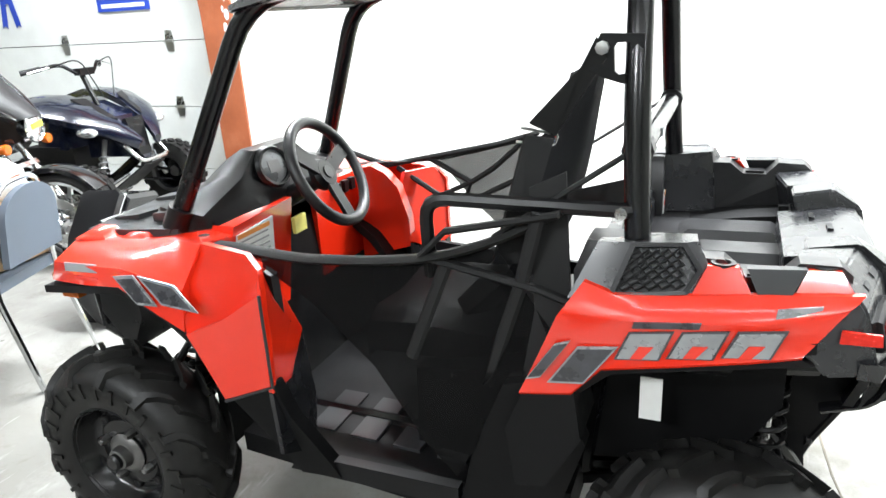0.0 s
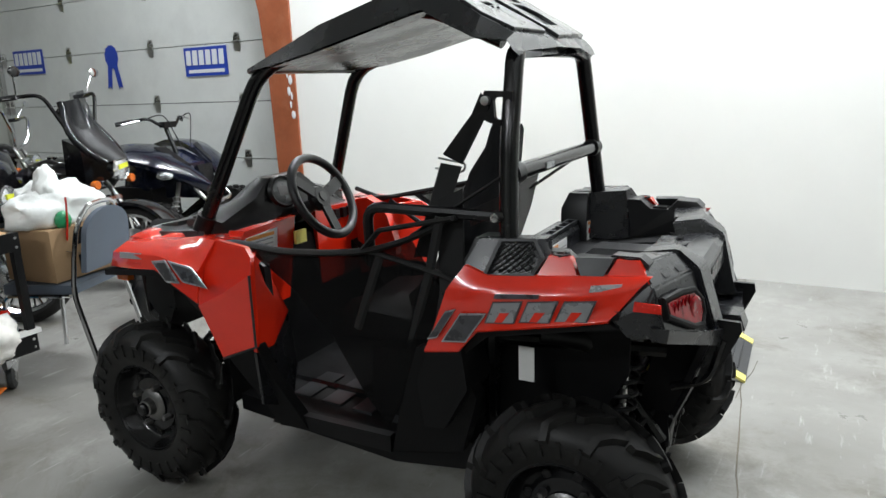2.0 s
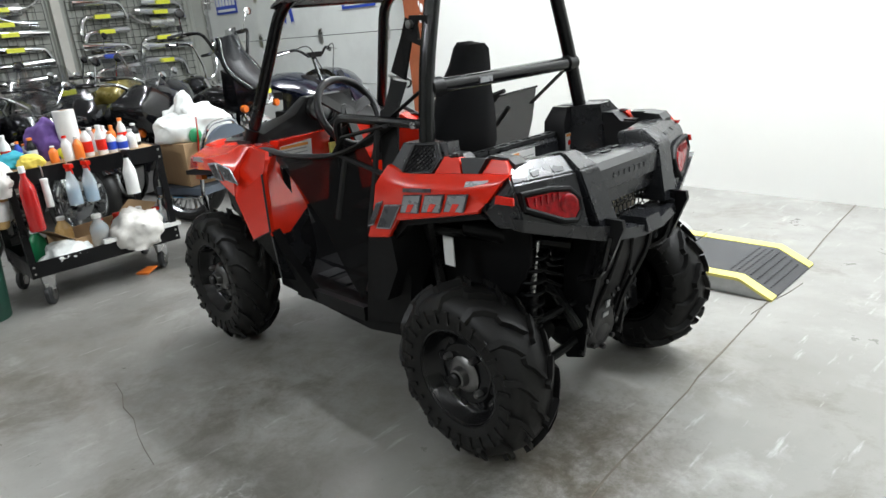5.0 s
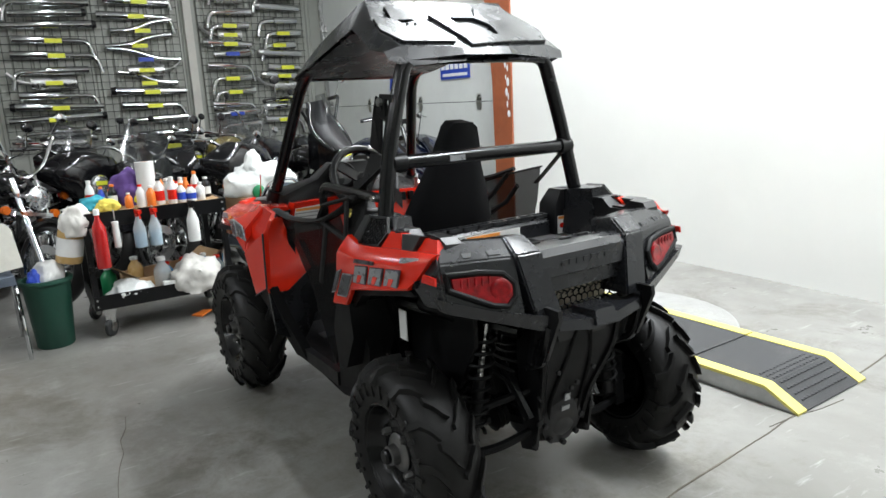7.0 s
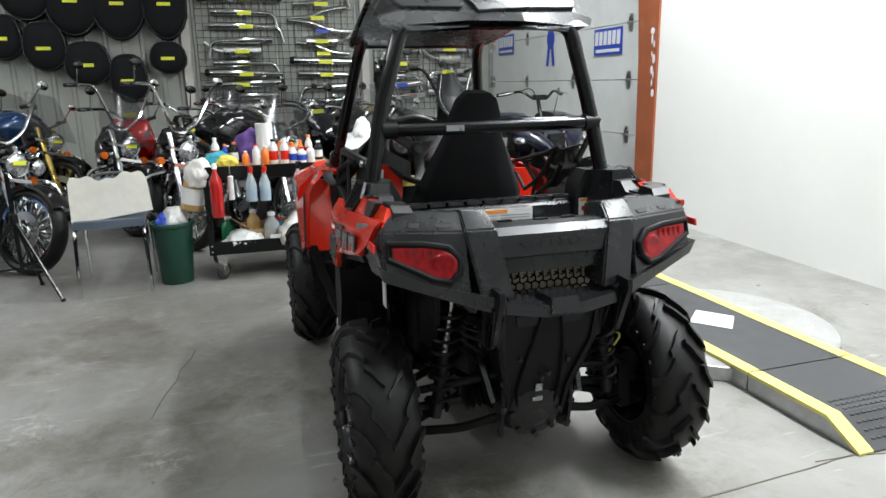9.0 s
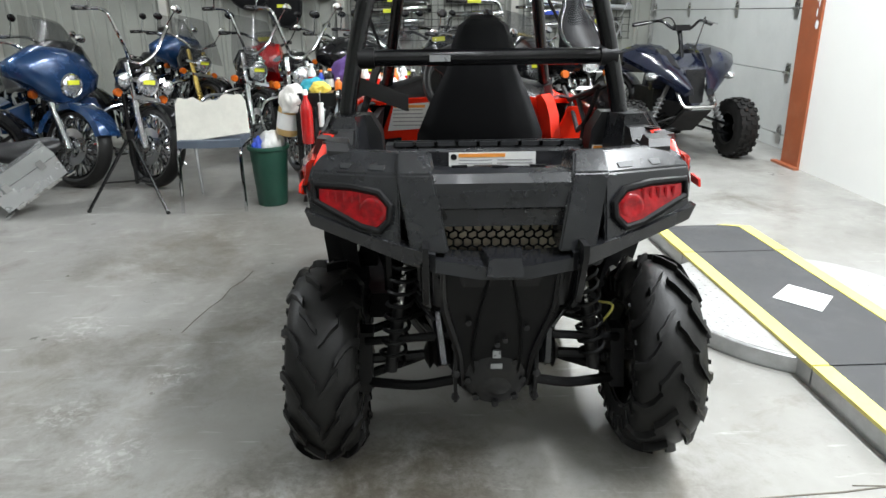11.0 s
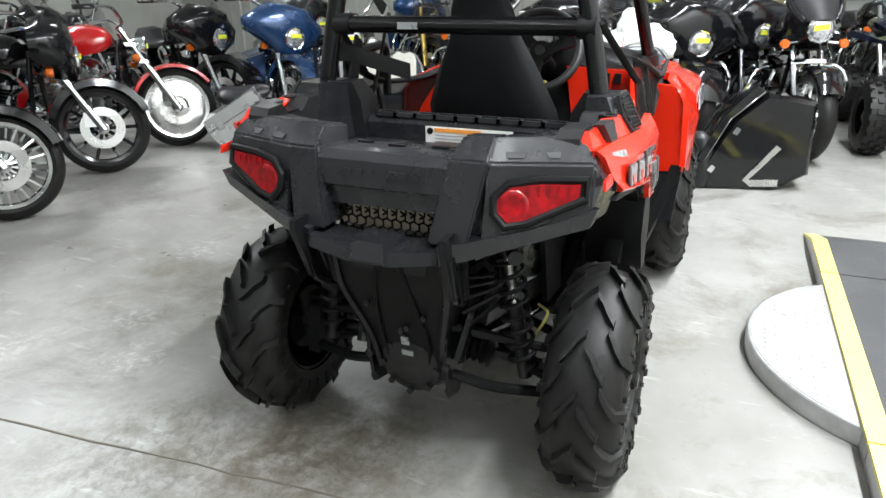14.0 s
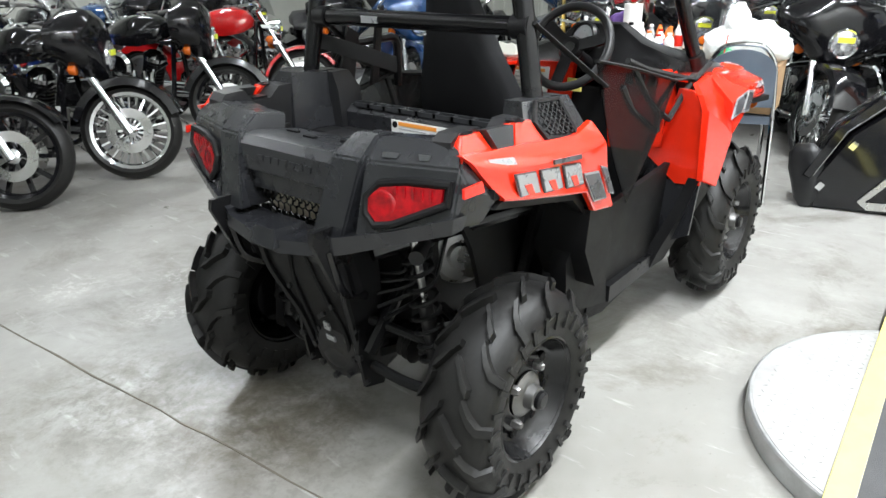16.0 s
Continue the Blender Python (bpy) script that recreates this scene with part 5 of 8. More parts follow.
for y in (-0.062, 0.062):
    part("guard_window", plate(B(), [(0.236, y - 0.045, 0.668), (0.236, y + 0.045, 0.668), (0.2285, y + 0.035, 0.632), (0.2285, y - 0.035, 0.632)], (0.004, 0, 0)), BLACK_SATIN, guard, bevel=0.002)
for s in (-1, 1):
    # pressed ribs that run down to the gear case, and the bracket plates at its sides
    part("pressed_rib", tube(B(), [(0.236, s * 0.030, 0.66), (0.208, s * 0.055, 0.54), (0.152, s * 0.070, 0.40), (0.128, s * 0.055, 0.30)], 0.010, 6, bend=0.05, flat=0.5), BLACK_MATT, guard)
    part("side_rib", tube(B(), [(0.242, s * 0.150, 0.68), (0.222, s * 0.146, 0.57), (0.158, s * 0.104, 0.41), (0.126, s * 0.094, 0.29)], 0.011, 6, bend=0.04), BLACK_SATIN, guard)
    part("bracket_plate", slab(B(), [(0.06, 0.46), (0.15, 0.45), (0.16, 0.36), (0.14, 0.24), (0.07, 0.22), (0.04, 0.30)], s * 0.108, s * 0.118), BLACK_SATIN, guard, bevel=0.004)
    part("louvre_panel", plate(B(), [(0.282, s * 0.145, 0.735), (0.276, s * 0.215, 0.735), (0.225, s * 0.200, 0.585), (0.228, s * 0.150, 0.575)], (-0.02, 0, 0)), BLACK_SATIN, guard, bevel=0.004)
    for k in range(3):
        part("louvre_rib", tube(B(), [(0.282 - 0.006, s * (0.155 + k * 0.02), 0.72), (0.230, s * (0.155 + k * 0.016), 0.60)], 0.004, 6), BLACK_SATIN, guard)
    for x, z in ((0.158, 0.43), (0.150, 0.34), (0.128, 0.255)):
        part("guard_bolt", lathe(B(), [(0.012, 0), (0.012, 0.010), (0.006, 0.014), (0, 0.014)], disc_m((x, s * 0.113, z), (1, 0, 0)), 8), DARK_METAL, guard)
part("guard_badge", plate(B(), [(0.156, -0.010, 0.39), (0.156, 0.012, 0.39), (0.160, 0.012, 0.415), (0.160, -0.010, 0.415)], (0.006, 0, 0)), SILVER, guard, "small pale cast mark")
part("guard_badge", plate(B(), [(0.146, -0.015, 0.352), (0.146, 0.018, 0.352), (0.149, 0.018, 0.368), (0.149, -0.015, 0.368)], (0.006, 0, 0)), SILVER, guard)
for k, (y, z) in enumerate(((0.075, 0.50), (-0.08, 0.52), (0.02, 0.455), (0.0, 0.44))):
    part("guard_bolt", lathe(B(), [(0.008, 0), (0.008, 0.008), (0, 0.010)], disc_m((0.19 - (0.56 - z) * 0.35 + 0.03, y, z), (1, 0, 0.2)), 8), DARK_METAL, guard)
drive = part("final_drive_cover", lathe(B(), [(0.05, -0.02), (0.085, 0.0), (0.092, 0.03), (0.086, 0.05), (0.06, 0.06), (0.03, 0.055), (0.0, 0.055)], disc_m((0.085, 0.0, 0.318), (1, 0, -0.1)), 22), DARK_METAL, utv, "oily ribbed final drive cover")
for k in range(8):
    a = 2 * math.pi * k / 8
    part("cover_bolt", lathe(B(), [(0.010, 0.02), (0.010, 0.062), (0.0, 0.064)], disc_m((0.085, 0.078 * math.cos(a), 0.318 + 0.078 * math.sin(a)), (1, 0, -0.1)), 6), DARK_METAL, drive)
part("gear_case", ball(B(), (0.04, 0, 0.29), 0.11, 0.12, 0.075, 16, 10), DARK_METAL, utv)

# --- chassis, engine and running gear
for s in (-1, 1):
    part("chassis_tube", tube(B(), [(-1.70, s * 0.20, 0.40), (-1.30, s * 0.22, 0.34), (-0.30, s * 0.24, 0.34), (0.10, s * 0.13, 0.40)], 0.022, 8, bend=0.08), BLACK_STEEL, utv)
    part("chassis_tube", tube(B(), [(-1.60, s * 0.28, 0.82), (-1.40, s * 0.36, 0.90)], 0.02, 8), BLACK_STEEL, utv)
    part("chassis_tube", tube(B(), [(-0.34, s * 0.28, 0.36), (-0.28, s * 0.40, 0.80), (-0.20, s * 0.42, 0.95)], 0.024, 8, bend=0.05), BLACK_STEEL, utv)
    part("chassis_tube", tube(B(), [(-0.28, s * 0.36, 0.70), (0.15, s * 0.18, 0.66)], 0.02, 8), BLACK_STEEL, utv)
    part("chassis_tube", tube(B(), [(-0.15, s * 0.20, 0.80), (0.14, s * 0.14, 0.36)], 0.02, 8), BLACK_STEEL, utv)
bm = B()
loft(bm, [[(-1.26, -0.43, 0.30), (-1.26, 0.43, 0.30), (-1.26, 0.43, 0.36), (-1.26, -0.43, 0.36)], [(-0.60, -0.45, 0.27), (-0.60, 0.45, 0.27), (-0.60, 0.45, 0.33), (-0.60, -0.45, 0.33)], [(-0.34, -0.42, 0.29), (-0.34, 0.42, 0.29), (-0.34, 0.42, 0.38), (-0.34, -0.42, 0.38)]])
fp = part("floor_pan", bm, BLACK_MATT, utv, "black cockpit floor pan", bevel=0.01)
for s in (-1, 1):
    for k in range(4):
        part("foot_rib", box(B(), -1.10 + k * 0.13, -1.02 + k * 0.13, s * 0.24 - 0.10, s * 0.24 + 0.10, 0.335 - k * 0.004, 0.356 - k * 0.004), HOOD_GREY, fp, bevel=0.006)
    part("sill_plate", plate(B(), [(-1.09, s * 0.46, 0.30), (-0.60, s * 0.47, 0.31), (-0.60, s * 0.47, 0.365), (-1.06, s * 0.46, 0.352)], (0, -s * 0.03, 0)), BLACK_SATIN, utv, bevel=0.006)
    bm = B()
    # lower front quarter behind the wheel
    o = [(-1.155, 0.575, 0.568), (-1.02, 0.63, 0.568), (-1.005, 0.52, 0.535), (-0.955, 0.37, 0.48), (-0.93, 0.31, 0.465), (-1.05, 0.30, 0.465), (-1.09, 0.42, 0.51)]
    loft(bm, [[(x, s * y, z) for x, z, y in o], [(x, s * (y - 0.04), z) for x, z, y in o]])
    part("footwell_side", bm, BLACK_MATT, utv, bevel=0.006)
    bm = B()
    o = [(-0.47, 0.69, 0.50), (-0.36, 0.72, 0.50), (-0.30, 0.55, 0.47), (-0.36, 0.36, 0.45), (-0.60, 0.31, 0.46), (-0.56, 0.48, 0.46)]
    loft(bm, [[(x, s * y, z) for x, z, y in o], [(x, s * (y - 0.05), z) for x, z, y in o]])
    part("seat_side_cover", bm, BLACK_MATT, utv, bevel=0.006)
bm = B()
loft(bm, [[(-0.78, -0.30, 0.33), (-0.78, 0.30, 0.33), (-0.78, 0.28, 0.56), (-0.78, -0.28, 0.56)], [(-0.40, -0.34, 0.33), (-0.40, 0.34, 0.33), (-0.40, 0.34, 0.64), (-0.40, -0.34, 0.64)]])
part("seat_base", bm, BLACK_SATIN, utv, bevel=0.02)
bm = B()
loft(bm, [[(-0.36, -0.24, 0.34), (0.0, -0.16, 0.34), (0.0, 0.16, 0.34), (-0.36, 0.24, 0.34)], [(-0.36, -0.28, 0.55), (0.02, -0.20, 0.55), (0.02, 0.20, 0.55), (-0.36, 0.28, 0.55)], [(-0.36, -0.26, 0.76), (0.0, -0.18, 0.74), (0.0, 0.18, 0.74), (-0.36, 0.26, 0.76)]])
part("engine", bm, DARK_METAL, utv, "grimy engine block", bevel=0.015)
part("skid_plate", loft(B(), [[(-0.40, -0.30, 0.30), (-0.40, 0.30, 0.30), (-0.40, 0.30, 0.325), (-0.40, -0.30, 0.325)], [(0.08, -0.12, 0.31), (0.08, 0.12, 0.31), (0.08, 0.12, 0.335), (0.08, -0.12, 0.335)]]), BLACK_MATT, utv)
# black panels added to block bright floor beyond and red reflections in the footwell
bm = B()
slab(bm, [(-1.30, 0.32), (-0.50, 0.30), (-0.50, 0.62), (-1.08, 0.66), (-1.30, 0.66)], 0.425, 0.445)
part("footwell_blocker", bm, BLACK_MATT, utv)
box_bm = box(B(), -1.32, -1.29, -0.44, 0.44, 0.32, 0.90)
part("bulkhead", box_bm, BLACK_MATT, utv)
part("clutch_cover", lathe(B(), [(0.085, 0.0), (0.085, 0.03), (0.07, 0.045), (0.04, 0.045), (0.03, 0.055), (0, 0.055)], disc_m((-0.14, 0.22, 0.58), (0.7, 0.8, 0.1)), 20), STEEL, utv, "dull alloy engine cover")
part("exhaust_pipe", tube(B(), [(-0.10, 0.16, 0.62), (0.02, 0.24, 0.66), (0.10, 0.28, 0.655)], 0.02, 10, bend=0.05), DARK_METAL, utv)
part("air_intake", tube(B(), [(-0.10, -0.20, 0.60), (-0.02, -0.28, 0.70), (-0.16, -0.33, 0.72)], 0.032, 10, bend=0.06), BLACK_SATIN, utv, "black intake hose")
part("frame_label", box(B(), -0.20, -0.155, -0.402, -0.398, 0.60, 0.70), WHITE_LABEL, utv, "white service label")
part("brake_cable", tube(B(), [(-0.06, 0.30, 0.46), (0.05, 0.36, 0.50), (0.0, 0.30, 0.38)], 0.004, 6, bend=0.05), YELLOW, utv, "thin yellow cable")
for k in range(5):
    part("hose", tube(B(), [(-0.10 + k * 0.03, 0.22 - 0.03 * k, 0.66), (0.0 + k * 0.02, 0.25, 0.52 + 0.02 * k), (0.10, 0.16 - k * 0.02, 0.45 + k * 0.03)], 0.006, 6, bend=0.06), BLACK_SATIN, utv)
    part("hose", tube(B(), [(-0.10 + k * 0.03, -0.22 + 0.03 * k, 0.66), (0.02 + k * 0.02, -0.24, 0.54 + 0.02 * k), (0.08, -0.17 + k * 0.02, 0.47 + k * 0.03)], 0.006, 6, bend=0.06), BLACK_SATIN, utv)


def suspension(s):
    for x, yi, yo, tag in ((0.0, 0.10, 0.37, "rear"), (-1.56, 0.14, 0.40, "front")):
        for dx in (-0.13, 0.11):
            part("wishbone", tube(B(), [(x + dx, s * yi, 0.30), (x + dx * 0.75, s * (yi + 0.12), 0.262), (x + dx * 0.2, s * yo, 0.245)], 0.015, 8, bend=0.05), BLACK_MATT, utv)
            part("wishbone", tube(B(), [(x + dx, s * yi, 0.44), (x + dx * 0.3, s * yo, 0.385)], 0.013, 8), BLACK_MATT, utv)
        part("upright", loft(B(), [[(x - 0.04, s * (yo - 0.01), 0.22), (x + 0.04, s * (yo - 0.01), 0.22), (x + 0.04, s * (yo + 0.03), 0.22), (x - 0.04, s * (yo + 0.03), 0.22)], [(x - 0.03, s * (yo - 0.02), 0.41), (x + 0.03, s * (yo - 0.02), 0.41), (x + 0.03, s * (yo + 0.02), 0.41), (x - 0.03, s * (yo + 0.02), 0.41)]]), DARK_METAL, utv, bevel=0.01)
        part("drive_shaft", tube(B(), [(x, s * 0.08, 0.33), (x, s * 0.45, 0.305)], 0.016, 8), DARK_METAL, utv)
        part("shaft_boot", lathe(B(), [(0.022, 0), (0.042, 0.012), (0.030, 0.022), (0.045, 0.034), (0.032, 0.044), (0.048, 0.056), (0.02, 0.07)], disc_m((x, s * 0.13, 0.328), (0, s, -0.05)), 14), RUBBER, utv)
        lo, hi = Vector((x + 0.05, s * (yo - 0.07), 0.30)), Vector((x + 0.06, s * 0.24, 0.68))
        shock = part("shock_absorber", tube(B(), [lo, lo.lerp(hi, 0.55)], 0.020, 10), DARK_METAL, utv, "coil-over shock absorber")
        part("shock_rod", tube(B(), [lo.lerp(hi, 0.5), hi], 0.010, 8), STEEL, shock)
        d = (hi - lo).normalized()
        u = d.orthogonal().normalized()
        v = d.cross(u)
        coil = [lo.lerp(hi, 0.08 + 0.84 * k / 84) + (u * math.cos(k * 0.62) + v * math.sin(k * 0.62)) * 0.036 for k in range(85)]
        part("spring", tube(B(), coil, 0.0065, 6), BLACK_MATT, shock, "black coil spring")


mirrored(suspension)
# --- seat
bm = B()
prof = [(-0.62, 0.70, 0.22), (-0.52, 0.80, 0.225), (-0.47, 0.90, 0.215), (-0.435, 1.02, 0.165), (-0.41, 1.12, 0.115), (-0.390, 1.20, 0.098), (-0.378, 1.255, 0.078), (-0.376, 1.275, 0.05)]
rings = []
for x, z, w in prof:
    th = 0.11 if z < 1.2 else 0.07
    rings.append([(x - th * 0.35, -w, z), (x - th * 0.8, -w * 0.7, z + 0.01), (x - th * 0.75, 0, z + 0.01), (x - th * 0.8, w * 0.7, z + 0.01), (x - th * 0.35, w, z), (x + th * 0.15, w * 0.8, z), (x + th * 0.28, 0, z), (x + th * 0.15, -w * 0.8, z)])
loft(bm, rings)
bmesh.ops.subdivide_edges(bm, edges=bm.edges[:], cuts=1, smooth=0.6, use_grid_fill=True)
seat = part("seat_back", bm, CLOTH, utv, "tall black cloth bucket seat back", smooth=60)
bm = B()
rings = []
for x, z, w in ((-0.98, 0.60, 0.18), (-0.95, 0.645, 0.215), (-0.80, 0.665, 0.235), (-0.62, 0.655, 0.235), (-0.50, 0.66, 0.22)):
    rings.append([(x, -w, z - 0.09), (x, -w, z), (x, -w * 0.7, z + 0.025), (x, 0, z + 0.008), (x, w * 0.7, z + 0.025), (x, w, z), (x, w, z - 0.09)])
loft(bm, rings)
part("seat_cushion", bm, VINYL, utv, "black vinyl seat cushion", bevel=0.015, seg=2, smooth=60)


# --- side nets, grab bars
def side_net(s):
    y = 0.455
    top = [(-1.35, 0.905, 0.40), (-1.15, 0.925, 0.45), (-0.98, 0.915, 0.46), (-0.80, 0.925, 0.46), (-0.64, 0.945, 0.46), (-0.50, 0.99, 0.455), (-0.36, 1.06, 0.43)]
    low = [(-0.34, 0.95, 0.44), (-0.37, 0.80, 0.46), (-0.46, 0.66, 0.475), (-0.60, 0.40, 0.47), (-0.68, 0.48, 0.465), (-0.80, 0.66, 0.462), (-0.95, 0.80, 0.46), (-1.12, 0.895, 0.45)]
    bm = B()
    mesh = top[1:6] + low[1:]
    if s > 0:
        mesh = [(-0.46, 1.070, 0.44), (-0.54, 1.055, 0.445), (-0.66, 1.03, 0.45), (-1.0, 0.949, 0.455), (-0.85, 0.779, 0.462), (-0.676, 0.622, 0.465), (-0.55, 0.80, 0.465), (-0.50, 0.93, 0.455)]
    plate(bm, [(x, s * yy, z) for x, z, yy in mesh], (0, -s * 0.004, 0))
    net = part("side_net", bm, NET, utv, "black see-through mesh side net")
    edge = [(x, s * (yy + 0.002), z) for x, z, yy in top]
    if s > 0:
        edge = [(-1.33, 0.42, 0.93)] + [(x, yy + 0.002, z) for x, z, yy in mesh[3::-1]]
    part("top_strap", tube(B(), edge, 0.022 if s < 0 else 0.010, 6, bend=0.06, flat=0.45), WEBBING, net)
    part("front_strap", tube(B(), [(-1.30, s * 0.41, 0.93), (-1.16, s * 0.48, 0.84), (-1.10, s * 0.52, 0.76)], 0.017, 6, flat=0.35), WEBBING, net)
    straps = [[(-0.36, 1.06), (-0.60, 1.01), (-0.66, 0.95)], [(-0.66, 0.95), (-0.40, 0.90), (-0.34, 0.88)], [(-0.40, 1.06), (-0.44, 0.90), (-0.52, 0.66)],
              [(-0.60, 0.94), (-0.70, 0.70)]]
    for pts in (straps if s < 0 else ()):
        part("strap", tube(B(), [(x, s * (0.462), z) for x, z in pts], 0.015, 6, flat=0.5), WEBBING, net)
    if s > 0:
        for pts in ([(-1.34, 0.965), (-1.20, 0.925), (-1.00, 0.965), (-0.78, 1.01), (-0.64, 1.05)], [(-1.16, 0.918), (-1.00, 0.822), (-0.88, 0.875), (-0.80, 0.925), (-0.68, 1.03)], [(-1.03, 0.955), (-0.88, 0.875), (-0.91, 0.80)], [(-0.90, 0.80), (-0.70, 0.90), (-0.62, 0.98)]):
            part("strap", tube(B(), [(x, 0.445, z) for x, z in pts], 0.010, 6), WEBBING, net)
    # belt webbing at the rear edge
    if s < 0:
        bm = B()
        plate(bm, [(-0.43, -0.42, 1.10), (-0.36, -0.40, 1.13), (-0.33, -0.47, 0.80), (-0.37, -0.478, 0.66), (-0.45, -0.475, 0.62), (-0.41, -0.46, 0.85)], (0, 0.008, 0))
        part("rear_panel", bm, WEBBING, net)
    if s < 0:
        part("grab_bar", tube(B(), [(-0.645, s * 0.445, 0.90), (-0.650, s * 0.445, 1.075), (-0.235, s * 0.425, 1.065), (-0.225, s * 0.41, 1.06)], 0.0155, 8, bend=0.05), BLACK_SATIN, utv)
        part("grab_bolt", lathe(B(), [(0.012, 0), (0.012, 0.01), (0, 0.012)], disc_m((-0.245, s * 0.44, 1.065), (0, s, 0)), 8), STEEL, utv)
    # shoulder net up to the hoop
    part("shoulder_strap", tube(B(), [(-0.50, s * 0.45, 1.00), (-0.225, s * 0.385, 1.18)], 0.013, 6, flat=0.4), WEBBING, net)


mirrored(side_net)


# ---------- motorcycles ----------
def bike_wheel(parent, m, radius, width, style, rim_mat, rotor=True):
    """A motorcycle wheel with its axle along y."""
    q = m @ Matrix.Rotation(radians(90), 4, "X")
    t = width / 2
    rr = radius - 0.075
    prof = [(rr, -t * 0.7), (rr + 0.03, -t), (radius - 0.03, -t * 0.85), (radius - 0.006, -t * 0.45), (radius, 0), (radius - 0.006, t * 0.45), (radius - 0.03, t * 0.85), (rr + 0.03, t), (rr, t * 0.7)]
    w = part("wheel", lathe(B(), prof, n=40, close=False), RUBBER, parent, "black road tyre on its wheel")
    w.matrix_basis = q
    part("rim", lathe(B(), [(rr + 0.006, -t * 0.72), (rr + 0.012, -t * 0.8), (rr - 0.012, -t * 0.7), (rr - 0.022, -t * 0.2), (rr - 0.022, t * 0.2), (rr - 0.012, t * 0.7), (rr + 0.012, t * 0.8), (rr + 0.006, t * 0.72)], n=36, close=False), rim_mat, w)
    part("hub", lathe(B(), [(0.0, -0.06), (0.03, -0.06), (0.045, -0.05), (0.04, 0.0), (0.045, 0.05), (0.03, 0.06), (0.0, 0.06)], n=14), CHROME, w)
    bm = B()
    if style == "solid":
        for sg in (-1, 1):
            lathe(bm, [(0.04, sg * 0.045), (0.10, sg * 0.035), (rr - 0.05, sg * 0.045), (rr - 0.015, sg * 0.03)], n=36, close=False)
    else:
        n = {"cast": 10, "mag": 28, "wire": 36}[style]
        for k in range(n):
            a = 2 * math.pi * k / n
            half = {"cast": 0.012, "mag": 0.006, "wire": 0.0025}[style]
            y0_, y1_ = (0.03 if k % 2 else -0.03), 0.0
            mm = Matrix.Rotation(a, 4, "Z")
            d = 0.012 if style != "wire" else 0.003
            loft(bm, [[mm @ Vector((0.035, -half, y0_ - d)), mm @ Vector((0.035, half, y0_ - d)), mm @ Vector((0.035, half, y0_ + d)), mm @ Vector((0.035, -half, y0_ + d))],
                      [mm @ Vector((rr - 0.015, -half, y1_ - d)), mm @ Vector((rr - 0.015, half, y1_ - d)), mm @ Vector((rr - 0.015, half, y1_ + d)), mm @ Vector((rr - 0.015, -half, y1_ + d))]])
    part("spokes", bm, rim_mat, w)
    if rotor:
        for sg in (-1, 1):
            bm = B()
            lathe(bm, [(0.085, sg * 0.068), (0.145, sg * 0.068), (0.145, sg * 0.073), (0.085, sg * 0.073), (0.085, sg * 0.068)], n=28, close=False)
            part("brake_disc", bm, STEEL, w)
    return w


def arc_guard(bm, c, r, half, a0, a1, drop=0.05, n=12, thick=0.006):
    """A mudguard over a wheel: arc in x, z about c from a0 to a1 degrees."""
    rings = []
    for k in range(n + 1):
        a = radians(a0 + (a1 - a0) * k / n)
        ring = []
        for f, d in ((-1, drop), (-0.95, 0.012), (-0.5, 0.0), (0.5, 0.0), (0.95, 0.012), (1, drop), (0.93, drop), (0.88, 0.018), (0.45, thick), (-0.45, thick), (-0.88, 0.018), (-0.93, drop)):
            rr = r - d
            ring.append((c[0] + rr * math.cos(a), c[1] + f * half, c[2] + rr * math.sin(a)))
        rings.append(ring)
    return loft(bm, rings)


